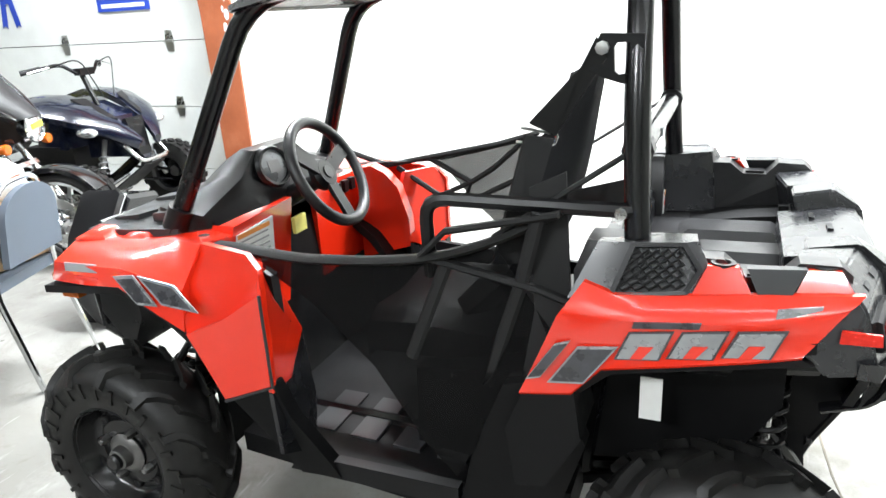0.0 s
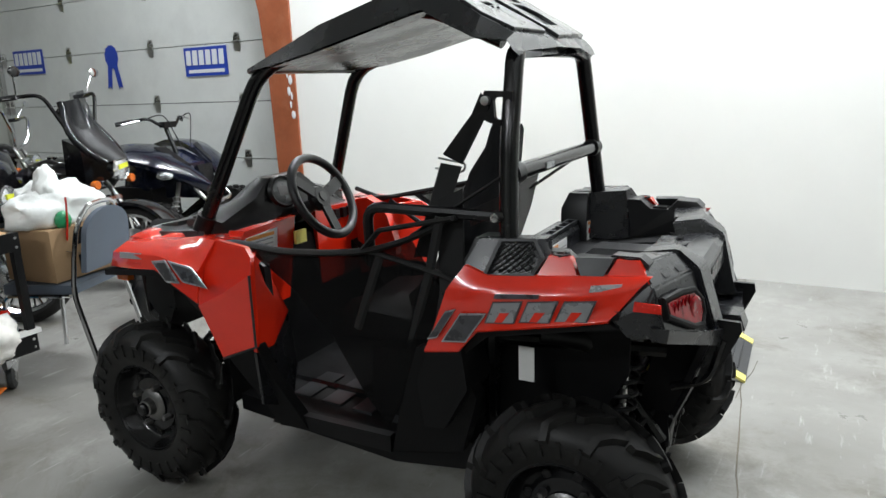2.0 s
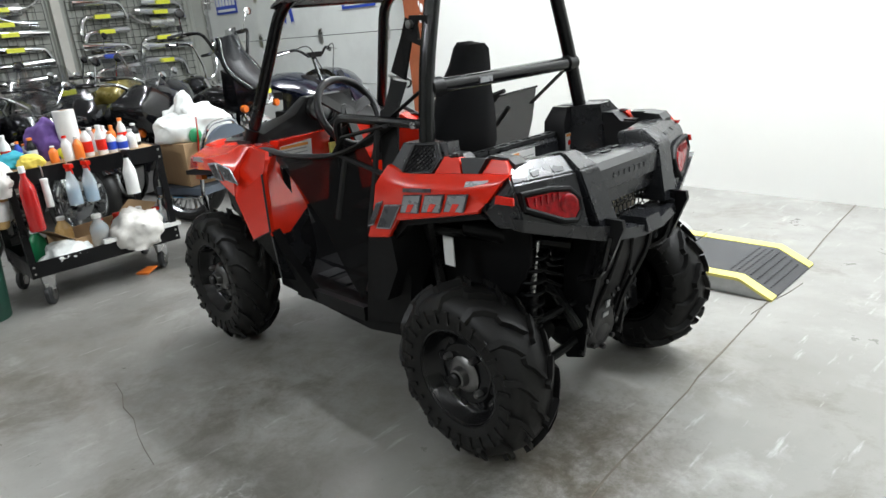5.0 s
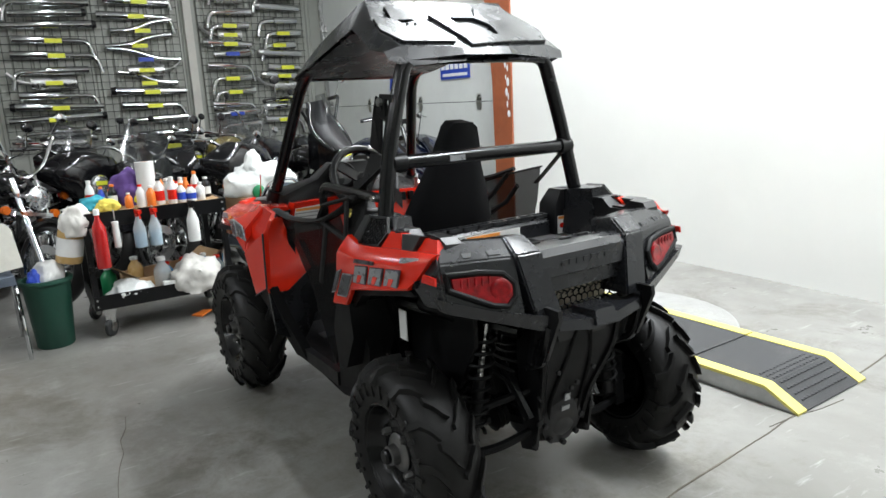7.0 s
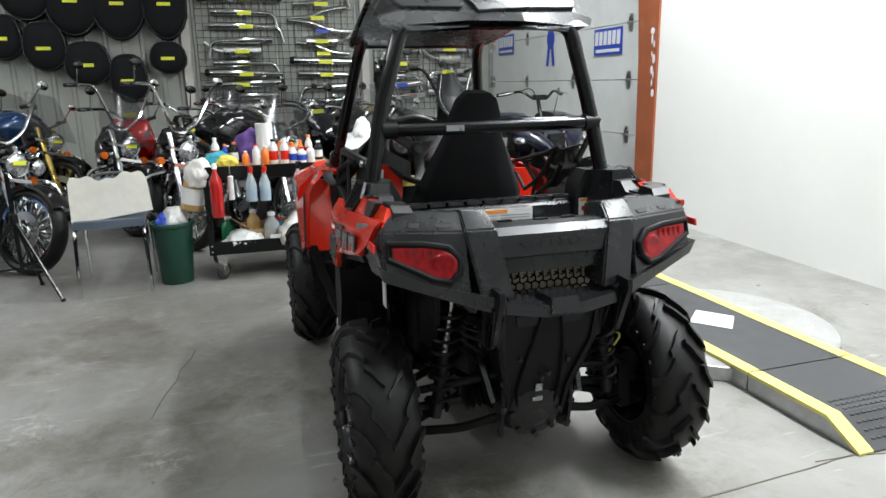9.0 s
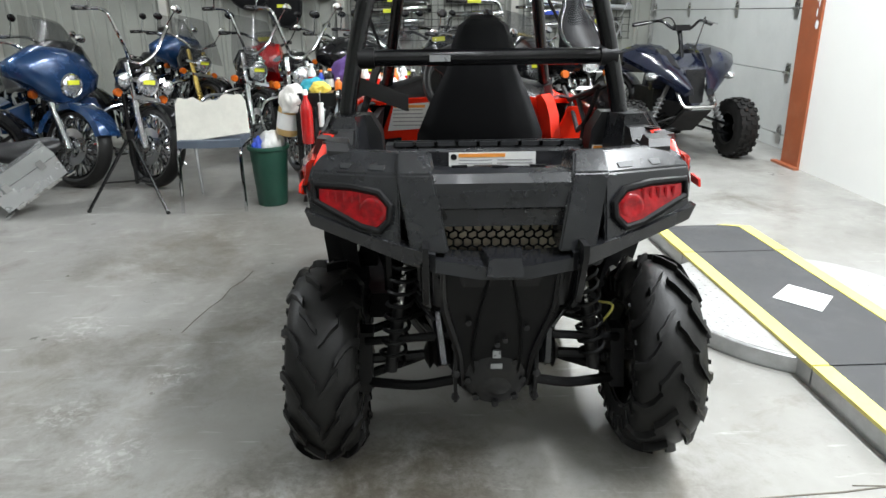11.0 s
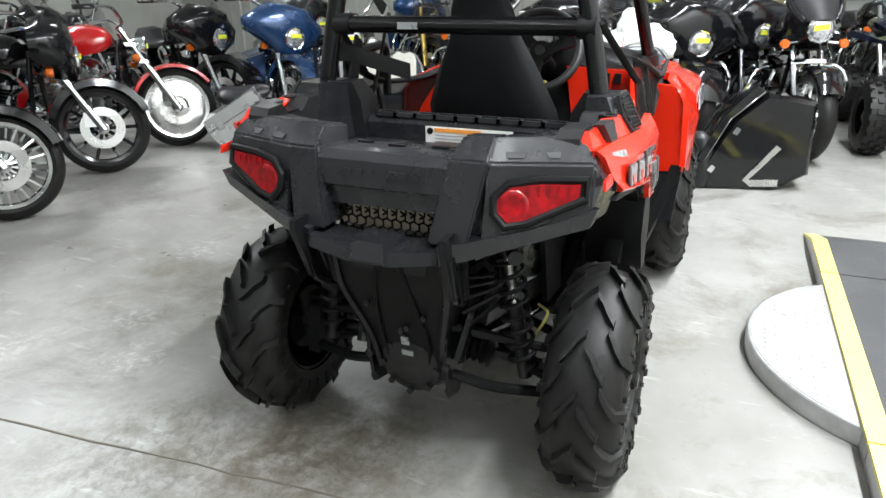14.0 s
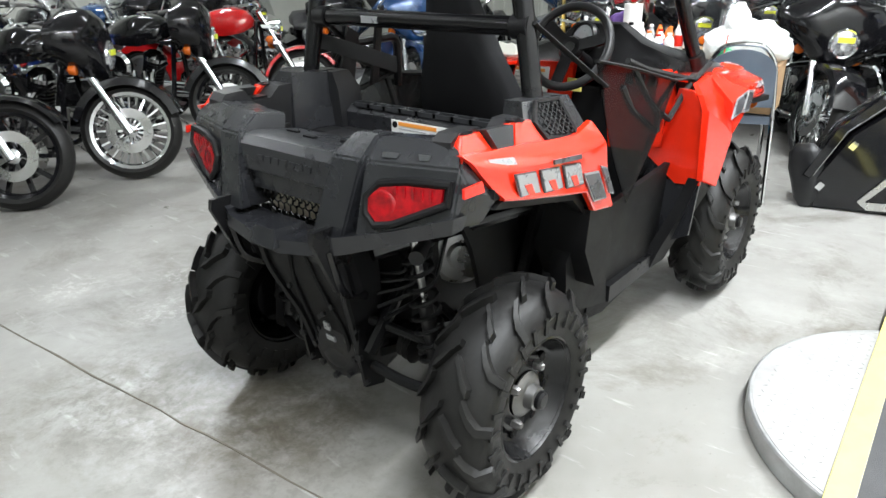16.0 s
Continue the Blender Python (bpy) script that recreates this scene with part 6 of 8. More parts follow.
def motorcycle(x, y, heading, label, paint, style="cruiser", steer=33, wheel="cast", rim=None, bars="mid", tag=True, lean=4, screen=False, crash=True, guard=None, lamp_pods=False, fork=None, group="motorcycles along the wall"):
    """A parked motorcycle; x, y: where its front wheel stands; heading in degrees from +x."""
    bike = thing("motorcycle", pose(x, y, 0, lean, 0, heading), label, "motorcycle", group)
    rim, guard, fork = rim or CHROME, guard or paint, fork or CHROME
    R, W = (0.315, 0.13) if style != "sport" else (0.30, 0.12)
    base = 1.58 if style != "sport" else 1.40
    rake = 0.52 if style != "sport" else 0.42
    axis = Vector((-math.sin(rake), 0, math.cos(rake)))
    head = Vector((0, 0, R)) + axis * 0.62 + Vector((-0.06, 0, 0))
    S = Matrix.Translation(head) @ Matrix.Rotation(radians(steer), 4, axis) @ Matrix.Translation(-head)

    def turned(name, bm, mat, label_="", **kw):
        o = part(name, bm, mat, bike, label_, **kw)
        o.matrix_basis = S
        return o

    bike_wheel(bike, S @ Matrix.Translation((0, 0, R)), R, W, wheel, rim)
    bike_wheel(bike, Matrix.Translation((-base, 0, R)), R, W + 0.04, "solid" if wheel == "solid" else "cast", rim, rotor=False)
    for s in (-1, 1):
        leg = [Vector((0.0, s * 0.095, R)), Vector((0.0, s * 0.095, R)) + axis * 0.36]
        turned("fork_leg", tube(B(), [leg[0] - axis * 0.02, leg[1]], 0.029, 10), fork)
        turned("fork_tube", tube(B(), [leg[1] - axis * 0.02, leg[1] + axis * 0.34], 0.022 if style != "touring" else 0.032, 10), fork)
        turned("brake_caliper", box(B(), -0.11, -0.03, s * 0.06, s * 0.10, R + 0.01, R + 0.11), ALLOY if s > 0 else CHROME, bevel=0.01)
    turned("front_mudguard", arc_guard(B(), (0, 0, R), R + 0.035, W * 0.62 + (0.03 if style == "touring" else 0), 20 if style == "touring" else 35, 165, 0.06 if style == "touring" else 0.035), guard)
    for z in (0.40, 0.55):
        p = Vector((0, 0, R)) + axis * z
        turned("fork_clamp", loft(B(), [[p + Vector((-0.05, -0.12, 0)), p + Vector((0.03, -0.12, 0)), p + Vector((0.03, 0.12, 0)), p + Vector((-0.05, 0.12, 0))], [p + axis * 0.03 + Vector((-0.05, -0.12, 0)), p + axis * 0.03 + Vector((0.03, -0.12, 0)), p + axis * 0.03 + Vector((0.03, 0.12, 0)), p + axis * 0.03 + Vector((-0.05, 0.12, 0))]]), CHROME, bevel=0.008)
    # headlamp
    hp = Vector((0.02, 0, R)) + axis * 0.57 + Vector((0.07, 0, -0.02)) + (Vector((0.12, 0, 0.11)) if bars == "riser" else Vector((0, 0, 0)))
    if style != "sport":
        hm = disc_m(hp, (1, 0, -0.05))
        turned("headlamp_shell", lathe(B(), [(0.0, -0.13), (0.05, -0.12), (0.082, -0.06), (0.09, 0.0), (0.096, 0.012), (0.088, 0.018), (0.080, 0.010)], hm, 22, close=False), CHROME)
        turned("headlamp_glass", lathe(B(), [(0.082, 0.008), (0.06, 0.026), (0.0, 0.032)], hm, 22, close=False), LAMP_GLASS)
        if tag:
            turned("price_tag", box(B(), -0.055, 0.045, 0.0, 0.034, 0.030, 0.036, hm @ Matrix.Rotation(0.12, 4, "Z")), YELLOW_TAG, "yellow tag stuck on the lamp")
        for s in (-1, 1):
            sm = disc_m(hp + Vector((-0.06, s * 0.20, -0.10)), (1, 0, 0))
            turned("turn_signal", lathe(B(), [(0.0, -0.05), (0.028, -0.03), (0.034, 0.0), (0.03, 0.012), (0.0, 0.014)], sm, 14), AMBER, "amber turn signal")
            turned("signal_stalk", tube(B(), [hp + Vector((-0.08, s * 0.10, -0.09)), hp + Vector((-0.07, s * 0.20, -0.10))], 0.010, 6), CHROME)
            if lamp_pods:
                pm = disc_m(hp + Vector((0.0, s * 0.19, 0.0)), (1, 0, 0))
                turned("spot_lamp", lathe(B(), [(0.0, -0.09), (0.04, -0.07), (0.056, -0.01), (0.060, 0.0), (0.052, 0.006)], pm, 18, close=False), CHROME)
                turned("spot_glass", lathe(B(), [(0.053, 0.002), (0.035, 0.016), (0.0, 0.02)], pm, 18, close=False), LAMP_GLASS)
    # handlebars
    top = Vector((0, 0, R)) + axis * 0.72
    rise = {"mid": 0.12, "ape": 0.36, "low": 0.03, "riser": 0.50}[bars]
    wide = {"mid": 0.38, "ape": 0.36, "low": 0.32, "riser": 0.37}[bars]
    pts = [top + Vector((0.0, -0.05, 0)), top + Vector((0.04, -0.14 if bars == "ape" else -0.10, rise * 0.3)), top + Vector((-0.03, -wide * 0.75, rise)), top + Vector((-0.20, -wide, rise - 0.02))]
    full = pts[::-1] + [Vector((p.x, -p.y, p.z)) for p in pts]
    turned("handlebar", tube(B(), full, 0.0135, 8, bend=0.07), BLACK_STEEL if style == "sport" or bars == "riser" else CHROME)
    for s in (-1, 1):
        e = Vector((pts[3].x, s * wide, pts[3].z))
        turned("grip", tube(B(), [e + Vector((0.05, -s * 0.012, 0.006)), e + Vector((-0.09, s * 0.02, -0.008))], 0.019, 8), VINYL)
        turned("lever", tube(B(), [e + Vector((0.07, -s * 0.03, 0.0)), e + Vector((-0.02, s * 0.04, -0.01))], 0.007, 6), CHROME)
        turned("mirror", ball(B(), e + Vector((0.10, s * 0.03, 0.17)), 0.012, 0.055, 0.036, 12, 8), CHROME if s > 0 else BIKE_BLACK)
        turned("mirror_stem", tube(B(), [e + Vector((0.04, -s * 0.02, 0.01)), e + Vector((0.08, s * 0.02, 0.15))], 0.006, 6), CHROME)
    # body: tank, seat, rear guard
    tx, tz = -0.42, 0.80
    bm = B()
    rings = []
    for k, (dx, w, h0, h1) in enumerate([(0.0, 0.05, 0.02, 0.09), (-0.06, 0.11, -0.02, 0.14), (-0.20, 0.15, -0.04, 0.17), (-0.36, 0.14, -0.04, 0.145), (-0.50, 0.10, -0.03, 0.09), (-0.58, 0.05, -0.01, 0.04)]):
        rings.append([(tx + dx, -w, tz + h0), (tx + dx, -w * 1.05, tz + (h0 + h1) / 2), (tx + dx, -w * 0.6, tz + h1), (tx + dx, 0, tz + h1 + 0.012), (tx + dx, w * 0.6, tz + h1), (tx + dx, w * 1.05, tz + (h0 + h1) / 2), (tx + dx, w, tz + h0)])
    loft(bm, rings)
    bmesh.ops.subdivide_edges(bm, edges=bm.edges[:], cuts=1, smooth=0.7, use_grid_fill=True)
    part("fuel_tank", bm, paint, bike, smooth=70)
    part("filler_cap", lathe(B(), [(0.035, 0.0), (0.035, 0.012), (0.02, 0.018), (0, 0.018)], Matrix.Translation((tx - 0.22, 0, tz + 0.175)), 16), CHROME, bike)
    bm = B()
    rings = []
    for dx, w, z0, z1 in ((-0.96, 0.09, 0.70, 0.76), (-1.05, 0.15, 0.68, 0.75), (-1.22, 0.17, 0.68, 0.74), (-1.34, 0.15, 0.70, 0.82), (-1.55, 0.13, 0.72, 0.84), (-1.66, 0.08, 0.75, 0.82)):
        rings.append([(dx, -w, z0), (dx, -w, (z0 + z1) / 2), (dx, -w * 0.6, z1), (dx, w * 0.6, z1), (dx, w, (z0 + z1) / 2), (dx, w, z0)])
    loft(bm, rings)
    part("saddle", bm, VINYL, bike, bevel=0.012, seg=2, smooth=60)
    part("rear_mudguard", arc_guard(B(), (-base, 0, R), R + 0.05, 0.11, 5, 150, 0.07), paint, bike)
    # engine
    bm = B()
    loft(bm, [[(-0.62, -0.10, 0.18), (-0.62, 0.10, 0.18), (-0.56, 0.11, 0.42), (-0.56, -0.11, 0.42)], [(-1.08, -0.12, 0.18), (-1.08, 0.12, 0.18), (-1.12, 0.12, 0.44), (-1.12, -0.12, 0.44)]])
    part("crankcase", bm, ALLOY if style != "sport" else DARK_METAL, bike, bevel=0.02, seg=2)
    for ang, cx in ((0.38, -0.70), (-0.38, -0.92)):
        d = Vector((math.sin(ang), 0, math.cos(ang)))
        c0 = Vector((cx, 0, 0.40))
        prof = []
        for k in range(9):
            prof += [(0.085, 0.02 + k * 0.026), (0.085, 0.030 + k * 0.026), (0.066, 0.032 + k * 0.026), (0.066, 0.044 + k * 0.026)]
        part("cylinder", lathe(B(), prof, disc_m(c0, d), 14), BIKE_BLACK if style != "cruiser" else STEEL, bike, "finned cylinder")
        part("rocker_cover", lathe(B(), [(0.088, 0.255), (0.09, 0.285), (0.06, 0.315), (0, 0.32)], disc_m(c0, d), 14), CHROME, bike)
    for s in (-1, 1):
        part("engine_cover", lathe(B(), [(0.13, 0.0), (0.128, 0.03), (0.10, 0.045), (0.0, 0.05)], disc_m((-0.80, s * 0.11, 0.33), (0, s, 0)), 22), CHROME, bike)
        part("side_cover", lathe(B(), [(0.10, 0.0), (0.095, 0.025), (0, 0.035)], disc_m((-1.06, s * 0.12, 0.36), (0, s, 0)), 18), CHROME if style != "sport" else BLACK_SATIN, bike)
        part("frame_rail", tube(B(), [(-0.36, s * 0.03, 0.86), (-0.42, s * 0.12, 0.30), (-0.60, s * 0.13, 0.15), (-1.20, s * 0.13, 0.17), (-1.40, s * 0.12, 0.40), (-1.30, s * 0.11, 0.70)], 0.018, 8, bend=0.08), BIKE_BLACK, bike)
        part("foot_board", box(B(), -0.78, -0.52, s * 0.24 - 0.05, s * 0.24 + 0.05, 0.20, 0.222), BLACK_SATIN, bike, bevel=0.008)
        part("rear_shock", tube(B(), [(-1.45, s * 0.14, 0.40), (-1.30, s * 0.14, 0.66)], 0.022, 8), CHROME, bike)
    part("air_cleaner", lathe(B(), [(0.095, 0.0), (0.10, 0.03), (0.08, 0.055), (0.0, 0.06)], disc_m((-0.80, -0.14, 0.62), (0, -1, 0)), 20), CHROME, bike)
    for dz in (0.0, 0.11):
        part("exhaust", tube(B(), [(-0.64 - dz, -0.10, 0.56), (-0.60 - dz, -0.17, 0.42), (-0.75, -0.18, 0.24 + dz * 0.7), (-1.05, -0.18, 0.25 + dz * 0.7)], 0.021, 8, bend=0.08), CHROME, bike)
        part("silencer", tube(B(), [(-1.00, -0.18, 0.25 + dz * 0.7), (-1.80, -0.19, 0.29 + dz * 0.7)], (0.032, 0.040), 12), CHROME, bike)
    part("side_stand", tube(B(), [(-0.66, 0.12, 0.20), (-0.62, 0.26, 0.018 / 1)], 0.010, 6), STEEL, bike)
    part("tail_lamp", ball(B(), (-base - R - 0.03, 0, 0.56), 0.03, 0.06, 0.03, 12, 8), TAIL_RED, bike)
    if crash and style != "sport":
        loop = [(-0.46, 0.06, 0.62), (-0.42, 0.30, 0.60), (-0.38, 0.36, 0.45), (-0.46, 0.30, 0.26), (-0.56, 0.12, 0.20)]
        for s in (-1, 1):
            part("crash_bar", tube(B(), [(a, s * b, c) for a, b, c in loop], 0.0165, 8, bend=0.09), CHROME, bike)
    if style == "touring":
        bm = B()
        rings = []
        for k, (dx, w, z0, z1) in enumerate([(-0.16, 0.40, -0.08, 0.24), (-0.08, 0.40, -0.12, 0.27), (0.02, 0.34, -0.15, 0.26), (0.08, 0.20, -0.14, 0.20), (0.10, 0.10, -0.10, 0.14)]):
            rings.append([(hp.x + dx, -w * 0.35, hp.z + z0), (hp.x + dx, -w * 0.95, hp.z + z0 * 0.1 + 0.02), (hp.x + dx, -w, hp.z + z1 * 0.45), (hp.x + dx, -w * 0.55, hp.z + z1), (hp.x + dx, 0, hp.z + z1 + 0.02),
                          (hp.x + dx, w * 0.55, hp.z + z1), (hp.x + dx, w, hp.z + z1 * 0.45), (hp.x + dx, w * 0.95, hp.z + z0 * 0.1 + 0.02), (hp.x + dx, w * 0.35, hp.z + z0)])
        loft(bm, rings)
        bmesh.ops.subdivide_edges(bm, edges=bm.edges[:], cuts=1, smooth=0.6, use_grid_fill=True)
        turned("fairing", bm, paint, "glossy handlebar fairing", smooth=65)
        hm2 = disc_m(hp + Vector((0.10, 0, 0)), (1, 0, -0.05))
        turned("lamp_bezel", lathe(B(), [(0.092, -0.03), (0.100, 0.0), (0.094, 0.012), (0.084, 0.006)], hm2, 24, close=False), CHROME)
        turned("lamp_lens", lathe(B(), [(0.086, 0.004), (0.06, 0.020), (0.0, 0.026)], hm2, 24, close=False), LAMP_GLASS)
        if tag:
            turned("price_tag", box(B(), -0.055, 0.05, 0.01, 0.045, 0.024, 0.030, hm2 @ Matrix.Rotation(0.15, 4, "Z")), YELLOW_TAG, "yellow tag stuck on the lamp")
        bm = B()
        rings = []
        for k in range(5):
            t = k / 4
            w = 0.30 - 0.10 * t
            rings.append([(hp.x - 0.03 - 0.16 * t - 0.05 * abs(f) ** 2, f * w, hp.z + 0.25 + 0.24 * t) for f in (-1, -0.6, -0.2, 0.2, 0.6, 1)])
        loft(bm, rings, closed=False, caps=False)
        turned("windscreen", bm, SMOKE, "smoked windscreen")
        for s in (-1, 1):
            bm = B()
            loft(bm, [[(-1.15, s * 0.17, 0.32), (-1.15, s * 0.30, 0.34), (-1.13, s * 0.31, 0.56), (-1.13, s * 0.17, 0.60)], [(-1.50, s * 0.17, 0.27), (-1.50, s * 0.34, 0.29), (-1.50, s * 0.35, 0.58), (-1.50, s * 0.17, 0.62)], [(-1.92, s * 0.19, 0.32), (-1.92, s * 0.31, 0.34), (-1.92, s * 0.31, 0.52), (-1.92, s * 0.19, 0.56)]])
            part("saddlebag", bm, paint, bike, bevel=0.025, seg=2)
            bm = B()
            loft(bm, [[(-0.40, s * 0.20, 0.32), (-0.38, s * 0.34, 0.36), (-0.40, s * 0.34, 0.62), (-0.42, s * 0.16, 0.66)], [(-0.50, s * 0.20, 0.32), (-0.49, s * 0.33, 0.36), (-0.50, s * 0.33, 0.62), (-0.51, s * 0.16, 0.66)]])
            if lamp_pods:
                part("leg_shield", bm, paint, bike, bevel=0.015)
            else:
                bm.free()
    if style == "sport":
        bm = B()
        rings = []
        for dx, w, z0, z1 in ((0.16, 0.03, 0.80, 0.86), (0.06, 0.13, 0.72, 0.95), (-0.10, 0.19, 0.62, 1.03), (-0.32, 0.22, 0.42, 0.98), (-0.55, 0.21, 0.26, 0.80), (-0.80, 0.17, 0.22, 0.62)):
            rings.append([(dx, -w * 0.5, z0), (dx, -w, z0 + (z1 - z0) * 0.4), (dx, -w * 0.75, z1 - 0.03), (dx, 0, z1), (dx, w * 0.75, z1 - 0.03), (dx, w, z0 + (z1 - z0) * 0.4), (dx, w * 0.5, z0)])
        loft(bm, rings)
        part("sport_fairing", bm, paint, bike, "sharp sport fairing", bevel=0.008, smooth=30)
        for s in (-1, 1):
            part("headlamp", plate(B(), [(0.13, s * 0.035, 0.86), (0.07, s * 0.12, 0.90), (0.06, s * 0.12, 0.85), (0.12, s * 0.04, 0.82)], (0.012, 0, 0.01)), LAMP_GLASS, bike)
        bm = B()
        loft(bm, [[(-0.02 - 0.02 * abs(f), f * 0.14, 0.98) for f in (-1, -0.5, 0, 0.5, 1)], [(-0.20 - 0.05 * abs(f), f * 0.10, 1.13) for f in (-1, -0.5, 0, 0.5, 1)]], closed=False, caps=False)
        part("windscreen", bm, SMOKE, bike)
        part("tail_fairing", loft(B(), [[(-0.95, -0.13, 0.72), (-0.95, 0.13, 0.72), (-0.95, 0.12, 0.80), (-0.95, -0.12, 0.80)], [(-1.62, -0.04, 0.92), (-1.62, 0.04, 0.92), (-1.62, 0.03, 0.97), (-1.62, -0.03, 0.97)]]), paint, bike, bevel=0.01)
        if tag:
            part("price_tag", box(B(), -0.20, -0.17, -0.06, 0.06, 1.04, 1.08), YELLOW_TAG, bike, "yellow tag")
    if bars == "riser":
        # tall moulded fairing: matt centre, gloss rim, smoked lip
        shell, back, lip, edges = [], [], [], {-1: [], 1: []}
        for k in range(9):
            t = k / 8
            w = 0.105 + 0.075 * math.sin(math.pi * min(1, t * 1.15) ** 0.8) - 0.03 * t * t
            c = hp + Vector((0.03 - 0.31 * t - 0.05 * math.sin(math.pi * t), 0, 0.05 + 0.43 * t))
            arc = [Vector((c.x + 0.09 * (1 - f * f) - 0.06, c.y + f * w, c.z + 0.02 * (1 - f * f))) for f in (-1, -0.75, -0.4, 0, 0.4, 0.75, 1)]
            shell.append(arc + [p + Vector((-0.018, 0, -0.006)) for p in arc[::-1]])
            for s in (-1, 1):
                edges[s].append(arc[0 if s < 0 else -1])
            if k >= 4:
                g = (k - 4) / 4
                lip.append([Vector((p.x + 0.012 + 0.04 * g, p.y * (0.8 - 0.35 * g * g), p.z + 0.01 + 0.05 * g)) for p in arc])
        turned("fairing", loft(B(), shell), screen, "matt dark grey fairing panel", smooth=60)
        for s in (-1, 1):
            turned("fairing_rim", tube(B(), edges[s], 0.026, 10), BIKE_BLACK, "gloss black fairing rim", smooth=60)
        turned("lamp_nacelle", loft(B(), [[(hp.x - 0.02, -0.06, hp.z - 0.05), (hp.x - 0.02, 0.06, hp.z - 0.05), (hp.x - 0.02, 0.07, hp.z + 0.08), (hp.x - 0.02, -0.07, hp.z + 0.08)], [(hp.x - 0.18, -0.15, hp.z - 0.16), (hp.x - 0.18, 0.15, hp.z - 0.16), (hp.x - 0.18, 0.15, hp.z + 0.16), (hp.x - 0.18, -0.15, hp.z + 0.16)], [(hp.x - 0.36, -0.12, hp.z - 0.10), (hp.x - 0.36, 0.12, hp.z - 0.10), (hp.x - 0.36, 0.10, hp.z + 0.22), (hp.x - 0.36, -0.10, hp.z + 0.22)]]), BIKE_BLACK, "gloss black lamp nacelle", bevel=0.025, seg=2)
        turned("windscreen", loft(B(), lip, closed=False, caps=False), SMOKE, "smoked screen lip")
        turned("instrument_pod", ball(B(), hp + Vector((-0.34, 0, 0.40)), 0.07, 0.11, 0.07, 14, 10), BIKE_BLACK)
    elif screen and style == "cruiser":
        bm = B()
        rings = []
        for k in range(6):
            t = k / 5
            w = 0.26 - 0.08 * t * t if screen is True else 0.15 - 0.07 * t
            rings.append([(hp.x + 0.05 - 0.24 * t - 0.06 * f * f, f * w, hp.z + 0.02 + (0.46 if screen is True else 0.42) * t) for f in (-1, -0.6, -0.2, 0.2, 0.6, 1)])
        loft(bm, rings, closed=False, caps=False)
        turned("windscreen", bm, SMOKE, "clear tinted windscreen") if screen is True else turned("cowl", bm, screen, "dark moulded cowl")
    return bike


# row with wheels towards the middle of the shop (south side)
motorcycle(-0.20, -3.04, 110, "gloss black cruiser motorcycle with cast wheels, parked on its stand", BIKE_BLACK, "cruiser", wheel="cast", rim=BIKE_BLACK, bars="low")
motorcycle(-0.94, -3.11, 112, "black touring motorcycle with a many-spoked front wheel", BIKE_BLACK, "touring", wheel="mag", bars="mid")
motorcycle(-1.92, -3.42, 112, "black touring motorcycle with a black cast front wheel", BIKE_BLACK, "touring", wheel="cast", rim=BIKE_BLACK)
motorcycle(-2.76, -3.52, 112, "red cruiser motorcycle with solid disc wheels and a chrome fork", BIKE_RED, "cruiser", wheel="solid", rim=STEEL, bars="mid")
motorcycle(-3.42, -3.55, 66, "black touring motorcycle with a dark fairing", BIKE_BLACK, "touring", wheel="cast", rim=BIKE_BLACK, crash=False)
motorcycle(-3.60, -2.95, 40, "deep blue touring motorcycle with chrome lamps", BLUE_METALLIC, "touring", wheel="mag", lamp_pods=True)
motorcycle(-3.56, -2.33, 24, "chrome-heavy cruiser motorcycle with high handlebars", BIKE_BLACK, "cruiser", wheel="mag", bars="ape", lamp_pods=True, steer=36)
motorcycle(-3.95, -1.22, 8, "black cruiser motorcycle with high handlebars and a chrome lamp", BIKE_BLACK, "cruiser", wheel="wire", bars="ape", tag=False)
motorcycle(-4.15, -0.38, 4, "black motorcycle with a small windscreen behind the cart", BIKE_BLACK, "cruiser", wheel="cast", screen=True)
motorcycle(-3.95, 0.36, 6, "black touring motorcycle with chrome crash bars", BIKE_BLACK, "touring", wheel="mag")
motorcycle(-3.92, 1.22, 12, "black cruiser motorcycle with a tall dark fairing and high black bars", BIKE_BLACK, "cruiser", wheel="cast", rim=CHROME, bars="riser", steer=8, screen=CHARCOAL_PANEL)
G2 = "motorcycles in the second row"
